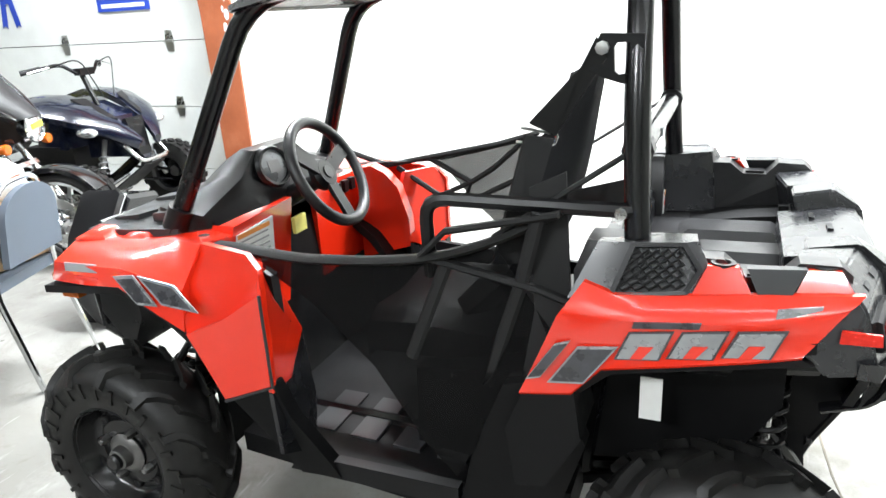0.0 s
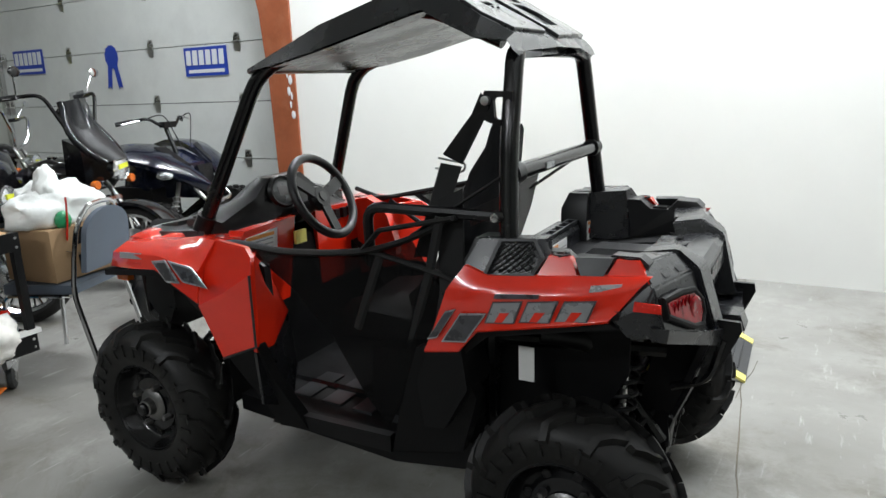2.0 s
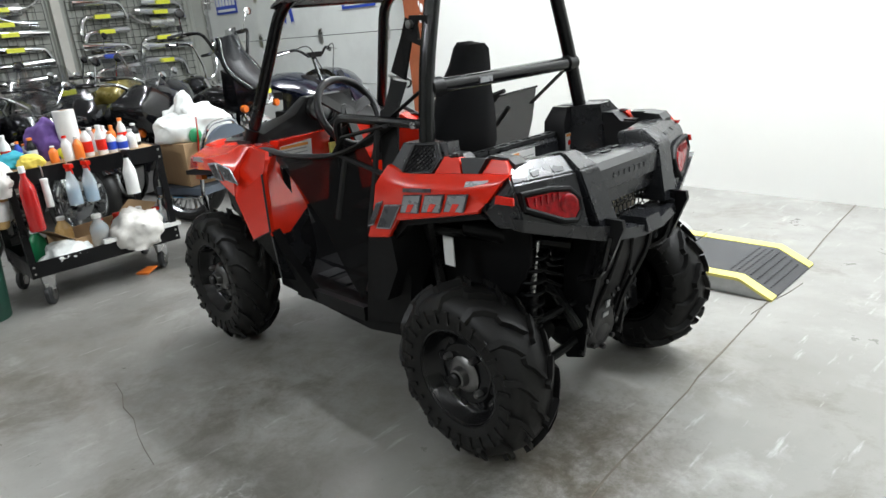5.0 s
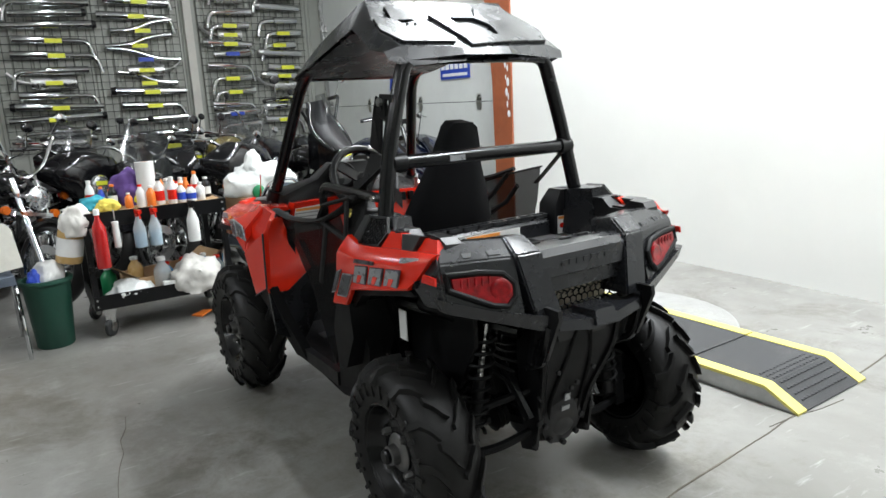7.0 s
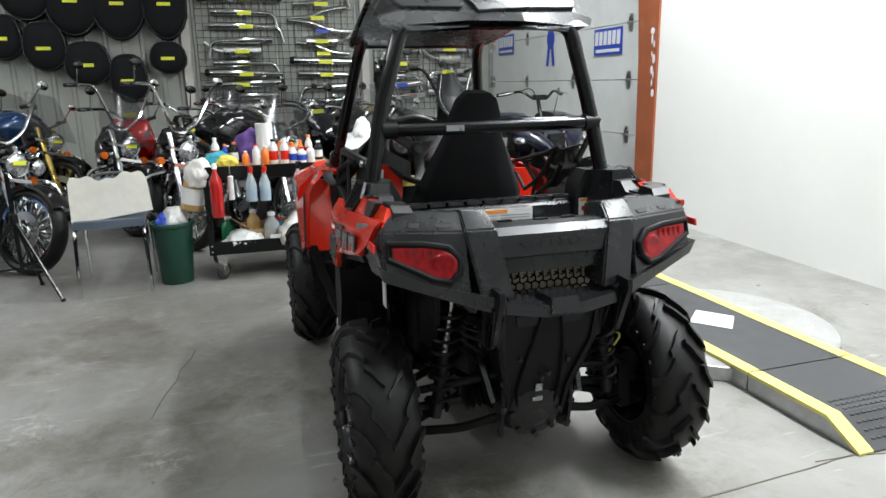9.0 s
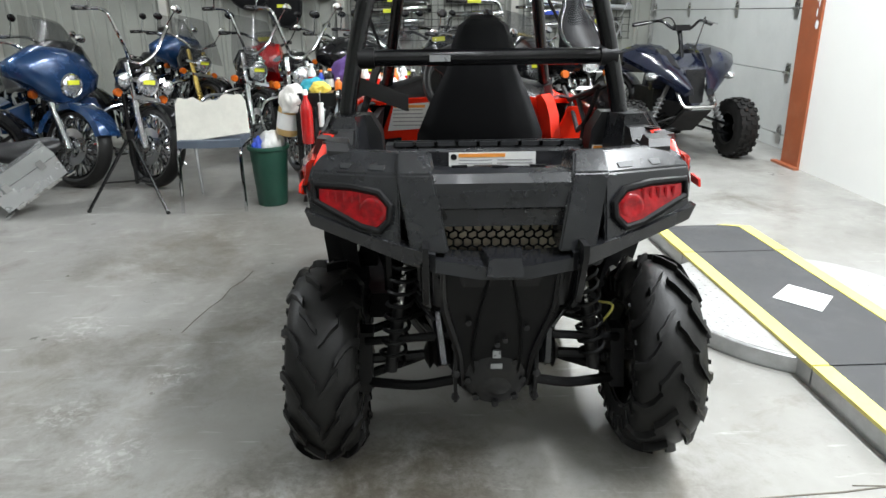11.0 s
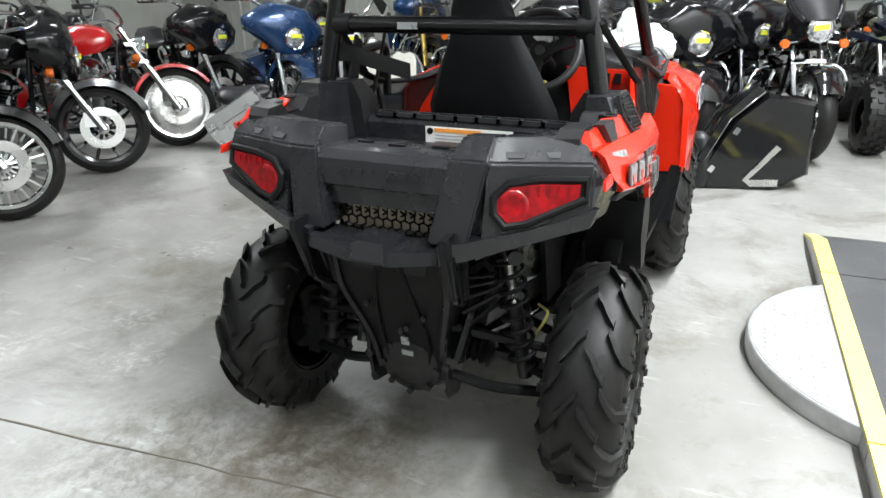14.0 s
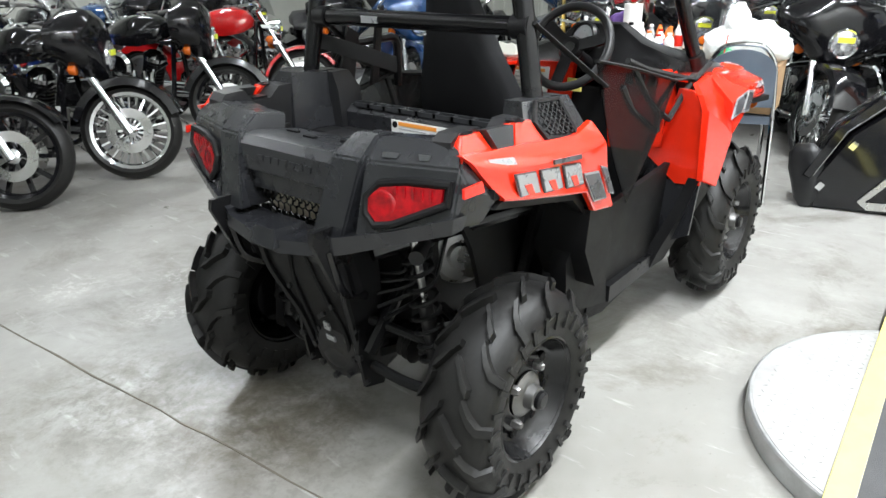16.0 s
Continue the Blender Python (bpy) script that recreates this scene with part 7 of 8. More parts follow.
for bx_, by_, hd, lab, paint_, st_, kw in (
        (-4.60, -0.80, 6, "black touring motorcycle with chrome lamps behind the cart", BIKE_BLACK, "touring", dict(lamp_pods=True)),
        (-4.75, 0.80, 5, "black touring motorcycle between two cruisers", BIKE_BLACK, "touring", dict(wheel="mag")),
        (-4.70, -1.75, 14, "black cruiser motorcycle with chrome bars behind the chair", BIKE_BLACK, "cruiser", dict(bars="ape", screen=True)),
        (-4.80, 0.02, 3, "black sport motorcycle with a pale tag behind the cart", BIKE_BLACK, "sport", dict()),
        (-6.90, -1.35, 8, "black cruiser motorcycle near the sheet wall", BIKE_BLACK, "cruiser", dict(wheel="wire")),
        (-6.90, 0.55, 5, "black touring motorcycle near the sheet wall", BIKE_BLACK, "touring", dict()),
        (-7.00, 1.45, 5, "black cruiser motorcycle near the sheet wall", BIKE_BLACK, "cruiser", dict(bars="ape")),
        (-6.60, -3.00, 35, "dark blue touring motorcycle near the sheet wall", BLUE_METALLIC, "touring", dict()),
        (-0.10, -5.15, 92, "dark blue touring motorcycle in the second row", BLUE_METALLIC, "touring", dict(lamp_pods=True)),
        (-1.22, -5.20, 90, "black cruiser motorcycle with a wire wheel", BIKE_BLACK, "cruiser", dict(wheel="wire", bars="ape")),
        (-2.22, -5.25, 90, "dark blue cruiser motorcycle in the second row", BLUE_METALLIC, "cruiser", dict(screen=True)),
        (-3.25, -5.30, 84, "black touring motorcycle with chrome lamps", BIKE_BLACK, "touring", dict(lamp_pods=True))):
    motorcycle(bx_, by_, hd, lab, paint_, st_, group=G2, **kw)
# second row, deeper in the shop
motorcycle(-5.35, -1.72, 15, "red and black sport motorcycle with a yellow tag", BIKE_RED, "sport", group=G2)
motorcycle(-5.75, -2.55, 25, "black naked motorcycle with gold fork tubes", BIKE_BLACK, "cruiser", wheel="cast", rim=BIKE_BLACK, fork=BRASS_FORK, screen=True, group=G2)
motorcycle(-6.10, 0.95, 8, "olive gold touring motorcycle", BIKE_OLIVE, "touring", group=G2)
motorcycle(-6.50, 0.15, 4, "black sport motorcycle with a pale headlamp fairing", BIKE_BLACK, "sport", group=G2, tag=False)
motorcycle(-6.30, -0.75, 6, "black touring motorcycle in the second row", BIKE_BLACK, "touring", group=G2)
motorcycle(-6.20, 2.00, 6, "black cruiser motorcycle near the overhead door", BIKE_BLACK, "cruiser", bars="ape", group=G2)
motorcycle(-5.10, -3.60, 50, "black touring motorcycle in the corner", BIKE_BLACK, "touring", group=G2)
motorcycle(-0.70, -5.25, 90, "bright blue sport motorcycle in the second row", BIKE_BLUE, "sport", group=G2, tag=False)
motorcycle(-1.70, -5.35, 90, "chrome and black cruiser motorcycle in the second row", BIKE_BLACK, "cruiser", wheel="wire", screen=True, group=G2)
motorcycle(-2.70, -5.45, 88, "black touring motorcycle in the second row", BIKE_BLACK, "touring", group=G2)
motorcycle(-3.80, -5.30, 75, "chrome cruiser motorcycle with a clear screen", BIKE_BLACK, "cruiser", bars="ape", screen=True, group=G2)
motorcycle(0.62, -2.95, 110, "black cruiser motorcycle at the end of the row", BIKE_BLACK, "cruiser", wheel="cast", rim=BIKE_BLACK)
motorcycle(0.45, -5.20, 90, "red cruiser motorcycle in the second row", BIKE_RED, "cruiser", group=G2)


# ---------- sport quad in front of the overhead door ----------
def sport_quad(m):
    q = thing("quad_bike", m, "navy blue sport quad with knobbly tyres and a steel bumper", "quad bike")

    def q_wheel(x, y, s, r, w):
        o = part("wheel", lathe(B(), [(0.13, -w * 0.4), (0.15, -w / 2), (r - 0.05, -w / 2), (r - 0.015, -w * 0.38), (r - 0.01, 0), (r - 0.015, w * 0.38), (r - 0.05, w / 2), (0.15, w / 2), (0.13, w * 0.4)], n=32, close=False), RUBBER, q, "black knobbly tyre")
        o.matrix_basis = Matrix.Translation((x, y, r)) @ Matrix.Rotation(radians(90 if s < 0 else -90), 4, "X")
        bm = B()
        for k in range(20):
            for j, hh in enumerate((-0.36, -0.12, 0.12, 0.36)):
                a = 2 * math.pi * (k + (0.5 if j % 2 else 0)) / 20
                mm = Matrix.Rotation(a, 4, "Z")
                rr_ = r - (0.02 if abs(hh) > 0.3 else 0.011)
                box(bm, rr_ - 0.004, rr_ + 0.013, -0.020, 0.020, w * hh - 0.016, w * hh + 0.016, mm)
        tagged(part("tread_pattern", bm, RUBBER, o), kind="stuff")
        part("rim", lathe(B(), [(0.132, -w * 0.4), (0.12, 0), (0.11, w * 0.15), (0.05, w * 0.2), (0.045, w * 0.1), (0.0, w * 0.1)], n=24, close=False), BLACK_STEEL, o)
        part("hub", lathe(B(), [(0.045, 0.0), (0.05, w * 0.28), (0.02, w * 0.36), (0, w * 0.36)], n=14), ALLOY, o)

    for s in (-1, 1):
        q_wheel(0.0, s * 0.50, s, 0.270, 0.19)
        q_wheel(-1.26, s * 0.44, s, 0.245, 0.26)
        for z0_, z1_ in ((0.40, 0.30), (0.30, 0.22)):
            for dx in (-0.12, 0.10):
                part("wishbone", tube(B(), [(dx, s * 0.13, z0_), (dx * 0.2, s * 0.42, z1_)], 0.012, 6), BLACK_STEEL, q)
        lo, hi = Vector((0.03, s * 0.36, 0.29)), Vector((-0.02, s * 0.17, 0.66))
        sh = part("shock_absorber", tube(B(), [lo, hi], 0.018, 8), ALLOY, q, "bright shock absorber")
        d = (hi - lo).normalized()
        u = d.orthogonal().normalized()
        v = d.cross(u)
        part("spring", tube(B(), [lo.lerp(hi, 0.1 + 0.6 * k / 50) + (u * math.cos(k * 0.75) + v * math.sin(k * 0.75)) * 0.032 for k in range(51)], 0.006, 5), SILVER, sh)
        bm = B()
        rings = []
        for x_, yo, zo, yi, zi in ((0.24, 0.12, 0.62, 0.06, 0.65), (0.12, 0.28, 0.74, 0.10, 0.78), (-0.06, 0.44, 0.84, 0.13, 0.91), (-0.26, 0.53, 0.91, 0.16, 0.99), (-0.46, 0.54, 0.92, 0.18, 1.00), (-0.62, 0.48, 0.88, 0.19, 0.96), (-0.74, 0.38, 0.80, 0.20, 0.88)):
            rings.append([(x_, s * yi, zi - 0.05), (x_, s * yi, zi), (x_ + 0.01, s * (yi * 0.6 + yo * 0.4), zi * 0.75 + zo * 0.25 + 0.02), (x_ + 0.02, s * (yi * 0.25 + yo * 0.75), zi * 0.3 + zo * 0.7 + 0.015), (x_, s * yo, zo), (x_ - 0.02, s * yo, zo - 0.035), (x_ - 0.02, s * (yi * 0.3 + yo * 0.7), zo - 0.02)])
        loft(bm, rings)
        part("front_wing", bm, NAVY, q, "navy plastic wing", smooth=35)
        part("headlamp", ball(B(), (0.02, s * 0.36, 0.745), 0.085, 0.05, 0.036, 16, 10), LAMP_GLASS, q)
        part("wing_vent", plate(B(), [(0.10, s * 0.13, 0.80), (-0.12, s * 0.16, 0.95), (-0.16, s * 0.26, 0.96), (0.04, s * 0.20, 0.83)], (0, 0, 0.014)), BLACK_SATIN, q)
        bm = B()
        loft(bm, [[(-0.86, s * 0.16, 0.72), (-0.86, s * 0.30, 0.70), (-0.86, s * 0.30, 0.73)], [(-1.20, s * 0.20, 0.76), (-1.22, s * 0.50, 0.74), (-1.22, s * 0.48, 0.79)], [(-1.52, s * 0.16, 0.74), (-1.50, s * 0.44, 0.70), (-1.50, s * 0.42, 0.75)]])
        part("rear_wing", bm, NAVY, q, bevel=0.006)
        part("foot_peg", box(B(), -0.75, -0.55, s * 0.30 - 0.08, s * 0.30 + 0.08, 0.28, 0.30), DARK_METAL, q)
    bm = B()
    loft(bm, [[(0.19, -0.035, 0.50), (0.19, 0.035, 0.50), (0.17, 0.07, 0.60), (0.17, -0.07, 0.60)], [(0.06, -0.09, 0.52), (0.06, 0.09, 0.52), (0.04, 0.13, 0.82), (0.04, -0.13, 0.82)], [(-0.22, -0.13, 0.52), (-0.22, 0.13, 0.52), (-0.22, 0.13, 0.92), (-0.22, -0.13, 0.92)]])
    part("nose_cowl", bm, NAVY, q, bevel=0.012, seg=2)
    part("nose_grille", plate(B(), [(0.155, -0.06, 0.52), (0.155, 0.06, 0.52), (0.10, 0.09, 0.80), (0.10, -0.09, 0.80)], (0.03, 0, 0.006)), BLACK_SATIN, q, bevel=0.004)
    part("front_bumper", tube(B(), [(0.14, -0.16, 0.62), (0.26, -0.15, 0.50), (0.26, 0.15, 0.50), (0.14, 0.16, 0.62)], 0.016, 8, bend=0.05), STEEL, q, "bright tubular bumper")
    part("skid_plate", plate(B(), [(0.24, -0.12, 0.46), (0.24, 0.12, 0.46), (-0.10, 0.14, 0.24), (-0.10, -0.14, 0.24)], (0, 0, 0.012)), DARK_METAL, q)
    bm = B()
    loft(bm, [[(-0.20, -0.10, 0.62), (-0.20, 0.10, 0.62), (-0.20, 0.09, 0.90), (-0.20, -0.09, 0.90)], [(-0.40, -0.17, 0.58), (-0.40, 0.17, 0.58), (-0.40, 0.12, 0.90), (-0.40, -0.12, 0.90)], [(-0.70, -0.13, 0.60), (-0.70, 0.13, 0.60), (-0.70, 0.10, 0.80), (-0.70, -0.10, 0.80)]])
    part("tank_cover", bm, NAVY, q, bevel=0.02, seg=2)
    bm = B()
    loft(bm, [[(-0.62, -0.10, 0.72), (-0.62, 0.10, 0.72), (-0.62, 0.09, 0.80), (-0.62, -0.09, 0.80)], [(-1.00, -0.14, 0.70), (-1.00, 0.14, 0.70), (-1.00, 0.13, 0.78), (-1.00, -0.13, 0.78)], [(-1.42, -0.12, 0.74), (-1.42, 0.12, 0.74), (-1.42, 0.10, 0.82), (-1.42, -0.10, 0.82)]])
    part("saddle", bm, VINYL, q, bevel=0.015, seg=2)
    part("engine", box(B(), -0.80, -0.35, -0.16, 0.16, 0.28, 0.60), DARK_METAL, q, bevel=0.03)
    part("chassis", tube(B(), [(0.10, 0, 0.50), (-0.20, 0, 0.30), (-1.26, 0, 0.30)], 0.04, 8, bend=0.08), BLACK_STEEL, q)
    part("rear_axle", tube(B(), [(-1.26, -0.42, 0.245), (-1.26, 0.42, 0.245)], 0.022, 8), STEEL, q)
    part("steering_stem", tube(B(), [(-0.10, 0, 0.70), (-0.26, 0, 1.13)], 0.02, 8), BLACK_STEEL, q)
    part("handlebar", tube(B(), [(-0.42, -0.37, 1.17), (-0.26, -0.18, 1.21), (-0.22, -0.08, 1.13), (-0.22, 0.08, 1.13), (-0.26, 0.18, 1.21), (-0.42, 0.37, 1.17)], 0.013, 8, bend=0.05), BLACK_STEEL, q)
    part("bar_pad", box(B(), -0.26, -0.20, -0.07, 0.07, 1.12, 1.17), BLACK_SATIN, q, bevel=0.015)
    for s in (-1, 1):
        part("grip", tube(B(), [(-0.34, s * 0.28, 1.19), (-0.43, s * 0.38, 1.168)], 0.019, 8), VINYL, q)
        part("lever", tube(B(), [(-0.28, s * 0.26, 1.195), (-0.34, s * 0.40, 1.17)], 0.006, 6), STEEL, q)
        part("clutch_cable", tube(B(), [(-0.28, s * 0.22, 1.20), (-0.10, s * 0.16, 1.25), (-0.05, s * 0.05, 0.95)], 0.005, 6, bend=0.08), BLACK_SATIN, q)
    return q


sport_quad(pose(-4.33, 2.14, 0, 0, 0, 6))


# ---------- wheel ramp and turntable ----------
RZ = 0.085
turn = thing("turntable", pose(-0.92, 1.465, 0), "round steel tread-plate turntable set under the ramp", "turntable")
part("body", lathe(B(), [(0.0, 0.0), (0.595, 0.0), (0.60, 0.004), (0.60, 0.066), (0.595, 0.070), (0.0, 0.070)], n=72), GALV, turn, "galvanised rim")
bm = B()
for i in range(-18, 19):
    for j in range(-18, 19):
        x, y = i * 0.036, j * 0.036
        if x * x + y * y > 0.575 ** 2 or -0.28 < y < 0.25:
            continue
        a = 0.78 if (i + j) % 2 else -0.78
        m = Matrix.Translation((x, y, 0.070)) @ Matrix.Rotation(a, 4, "Z")
        add_faces(bm, [m @ Vector(v) for v in ((-0.013, 0, 0), (0, -0.004, 0), (0.013, 0, 0), (0, 0.004, 0), (-0.006, 0, 0.003), (0.006, 0, 0.003))], [(0, 1, 5, 4), (1, 2, 5), (2, 3, 4, 5), (3, 0, 4)])
treads = tagged(part("tread_pattern", bm, PLATE, turn), kind="stuff")
part("top_plate", lathe(B(), [(0.0, 0.0695), (0.587, 0.0695), (0.587, 0.0715), (0.0, 0.0715)], n=72), PLATE, turn, "bright tread plate top")

YL, YR = 1.165, 1.735
RAMP_TURN = Matrix.Translation((-0.9, 1.45, 0)) @ Matrix.Rotation(radians(1.4), 4, "Z") @ Matrix.Translation((0.9, -1.45, 0))


def ramp(xs, name_label):
    """xs: stations (x, top height) along the ramp from one end to the other."""
    r = thing("wheel_ramp", RAMP_TURN, name_label, "ramp", "ramp sections")
    bm = B()
    loft(bm, [[(x, YL + 0.004, 0.0), (x, YR - 0.004, 0.0), (x, YR - 0.004, z - 0.004), (x, YL + 0.004, z - 0.004)] for x, z in xs])
    part("body", bm, GALV, r, "galvanised ramp side", smooth=0)
    bm = B()
    loft(bm, [[(x, YL + 0.068, z - 0.006), (x, YR - 0.068, z - 0.006), (x, YR - 0.068, z), (x, YL + 0.068, z)] for x, z in xs])
    part("deck", bm, GRIP, r, "black gritty deck", smooth=0)
    for ya, yb in ((YL, YL + 0.066), (YR - 0.066, YR)):
        bm = B()
        loft(bm, [[(x, ya, z - 0.012), (x, yb, z - 0.012), (x, yb, z + 0.003), (x, ya, z + 0.003)] for x, z in xs])
        part("edge_stripe", bm, YELLOW, r, "yellow painted edge", bevel=0.003)
    return r


ramp([(-2.24, 0.008), (-1.955, RZ), (-1.536, RZ)], "ramp end section with black deck and yellow edges")
ramp([(-1.526, RZ), (-0.309, RZ)], "flat ramp section with black deck and yellow edges over the turntable")
r = ramp([(-0.299, RZ), (0.10, RZ), (0.255, 0.008)], "sloping ramp section with black deck and yellow edges")
for k in range(7):
    bm = B()
    x = 0.02 + k * 0.032
    z = RZ if x < 0.10 else RZ - (x - 0.10) * 0.497
    for j in range(14):
        y = YL + 0.10 + j * 0.0275
        box(bm, x - 0.006, x + 0.006, y, y + 0.016, z - 0.002, z + 0.003)
    tagged(part("rubber_grip", bm, GRIP, r), kind="stuff")
# square of paper lying on the deck
bm = B()
plate(bm, [(-1.055, 1.478, RZ + 0.002), (-0.905, 1.602, RZ + 0.002), (-0.752, 1.468, RZ + 0.002), (-0.91, 1.333, RZ + 0.002)], (0, 0, 0.002))
tagged(part("paper_sheet", bm, WHITE_LABEL, smooth=0), "blank white square of paper lying on the black ramp deck", "paper")

# ---------- rolling service cart ----------
CX0, CX1, CY0, CY1 = -3.43, -2.87, -1.08, -0.22
cart = thing("service_cart", pose(0, 0, 0), "black steel two-shelf service cart on casters, loaded with supplies", "cart")
for name, z0, z1 in (("top_tray", 0.70, 0.79), ("bottom_tray", 0.185, 0.275)):
    bm = B()
    box(bm, CX0, CX1, CY0, CY1, z0, z0 + 0.012)
    box(bm, CX0, CX1, CY0, CY0 + 0.012, z0 + 0.012, z1)
    box(bm, CX0, CX1, CY1 - 0.012, CY1, z0 + 0.012, z1)
    box(bm, CX0, CX0 + 0.012, CY0 + 0.012, CY1 - 0.012, z0 + 0.012, z1)
    box(bm, CX1 - 0.012, CX1, CY0 + 0.012, CY1 - 0.012, z0 + 0.012, z1)
    part(name, bm, BLACK_SATIN, cart, "black steel tray")
part("tray_liner", box(B(), CX0 + 0.014, CX1 - 0.014, CY0 + 0.014, CY1 - 0.014, 0.72, 0.786), CARDBOARD, cart, "cardboard lining the tray")
for x in (CX0 + 0.02, CX1 - 0.02):
    for y in (CY0 + 0.02, CY1 - 0.02):
        part("post", box(B(), x - 0.018, x + 0.018, y - 0.018, y + 0.018, 0.19, 0.79), BLACK_SATIN, cart, bevel=0.003)
        for z in (0.21, 0.25, 0.72, 0.765):
            part("bolt", lathe(B(), [(0.007, 0), (0.007, 0.004), (0, 0.006)], disc_m((x + 0.0185, y, z), (1, 0, 0)), 8), STEEL, cart)
for x, y in ((CX1 - 0.04, CY0 + 0.08), (CX1 - 0.10, CY1 - 0.10), (CX0 + 0.05, CY0 + 0.04), (CX0 + 0.05, CY1 - 0.06)):
    c = part("caster", loft(B(), [[(x - 0.035, y - 0.035, 0.185), (x + 0.035, y - 0.035, 0.185), (x + 0.035, y + 0.035, 0.185), (x - 0.035, y + 0.035, 0.185)], [(x - 0.025, y - 0.025, 0.09), (x + 0.012, y - 0.025, 0.09), (x + 0.012, y + 0.025, 0.09), (x - 0.025, y + 0.025, 0.09)]]), STEEL, cart, "steel caster fork", bevel=0.004)
    part("wheel", lathe(B(), [(0.0, -0.018), (0.05, -0.018), (0.062, -0.010), (0.062, 0.010), (0.05, 0.018), (0.0, 0.018)], disc_m((x - 0.01, y, 0.062), (0.6, 0.8, 0)), 22), GREY_PLASTIC, c)
    part("wheel_cap", lathe(B(), [(0.0, -0.021), (0.034, -0.021), (0.034, 0.021), (0.0, 0.021)], disc_m((x - 0.01, y, 0.062), (0.6, 0.8, 0)), 16), STEEL, c)


def bottle(x, y, z, h, r, mat, label, cap=None, cap_mat=None, neck=0.45, group="bottles on the cart", tilt=0, sticker=None):
    b = thing("bottle", pose(x, y, z, tilt, 0, (x * 977 + y * 613) % 360), label, "bottle", group)
    part("body", lathe(B(), [(0.0, 0.0), (r * 0.92, 0.0), (r, h * 0.03), (r, h * 0.62), (r * 0.9, h * 0.70), (r * neck, h * 0.84), (r * neck, h * 0.92), (0, h * 0.92)], n=16), mat, b)
    part("cap", lathe(B(), [(r * neck * 1.15, h * 0.90), (r * neck * 1.15, h * 0.985), (r * neck * 0.9, h), (0, h)], n=14), cap_mat or WHITE_LABEL, b)
    if sticker:
        part("paper_band", lathe(B(), [(r * 1.012, h * 0.15), (r * 1.012, h * 0.52)], n=16, close=False), sticker, b)
    return b


def spray_bottle(x, y, z, mat, head, label, fill=None, h=0.24, group="spray bottles hung on the cart"):
    b = thing("spray_bottle", pose(x, y, z, 0, 0, 10), label, "spray bottle", group)
    r = 0.038
    part("body", lathe(B(), [(0.0, 0.0), (r, 0.0), (r, h * 0.42), (r * 0.96, h * 0.50), (r * 0.42, h * 0.74), (r * 0.38, h * 0.80), (0, h * 0.80)], n=16), mat, b)
    if fill:
        part("liquid", lathe(B(), [(0.0, 0.004), (r * 0.93, 0.004), (r * 0.93, h * 0.36), (0, h * 0.36)], n=16), fill, b)
    bm = B()
    lathe(bm, [(r * 0.45, h * 0.79), (r * 0.45, h * 0.86), (r * 0.3, h * 0.87), (0, h * 0.87)], n=12)
    box(bm, -0.022, 0.045, -0.012, 0.012, h * 0.87, h * 0.97)
    part("spray_head", bm, head, b, bevel=0.004)
    part("trigger", tube(B(), [(0.03, 0, h * 0.87), (0.042, 0, h * 0.74)], 0.005, 6), head, b)
    return b


# hung on the front edge
spray_bottle(CX1 + 0.045, -0.770, 0.555, CLEAR_BOTTLE, REFLECTOR, "clear spray bottle with blue fluid and a red head", BLUE_FLUID)
spray_bottle(CX1 + 0.045, -0.680, 0.555, CLEAR_BOTTLE, REFLECTOR, "clear spray bottle with pale blue fluid and a red head", BLUE_FLUID)
spray_bottle(CX1 + 0.045, -0.450, 0.545, WHITE_LABEL, BLACK_SATIN, "white spray bottle with a black head", h=0.27)
bottle(CX1 + 0.05, -0.995, 0.46, 0.36, 0.042, BIKE_RED, "red squeeze bottle with a pale nozzle hung on the cart", neck=0.35)
bottle(CX1 + 0.03, -0.900, 0.57, 0.16, 0.02, WHITE_LABEL, "slim white tube hung on the cart", neck=0.9)
for hx, hy in ((CX1 + 0.015, -0.770), (CX1 + 0.015, -0.680), (CX1 + 0.015, -0.450), (CX1 + 0.015, -0.995), (CX1 + 0.01, -0.900)):
    part("hook", tube(B(), [(CX1 - 0.01, hy, 0.795), (hx + 0.03, hy, 0.80), (hx + 0.03, hy, 0.74)], 0.004, 6, bend=0.01), STEEL, cart)
# large container hung on the end
b = bottle(CX1 - 0.10, CY0 - 0.09, 0.50, 0.30, 0.075, TAN, "amber jug with a white paper band hung on the cart", sticker=WHITE_LABEL, cap_mat=YELLOW, tilt=-12)
part("hook", tube(B(), [(CX1 - 0.10, CY0 + 0.01, 0.79), (CX1 - 0.10, CY0 - 0.09, 0.82), (CX1 - 0.10, CY0 - 0.10, 0.74)], 0.005, 6), STEEL, cart)
# crowd on the top tray
rnd = random.Random(11)
TOP = 0.786
KINDS = [(0.17, 0.030, WHITE_LABEL, "white squeeze bottle on the cart", None), (0.14, 0.034, WHITE_LABEL, "short white bottle on the cart", BLUE_SIGN), (0.15, 0.028, ORANGE, "orange bottle on the cart", None), (0.20, 0.032, WHITE_LABEL, "white bottle with a coloured band", REFLECTOR),
         (0.12, 0.032, YELLOW_TAG, "yellow bottle on the cart", None), (0.16, 0.030, CLEAR_BOTTLE, "clear bottle on the cart", None), (0.15, 0.026, BLUE_SIGN, "blue bottle on the cart", WHITE_LABEL), (0.16, 0.033, BLACK_SATIN, "black bottle with a white band", WHITE_LABEL)]
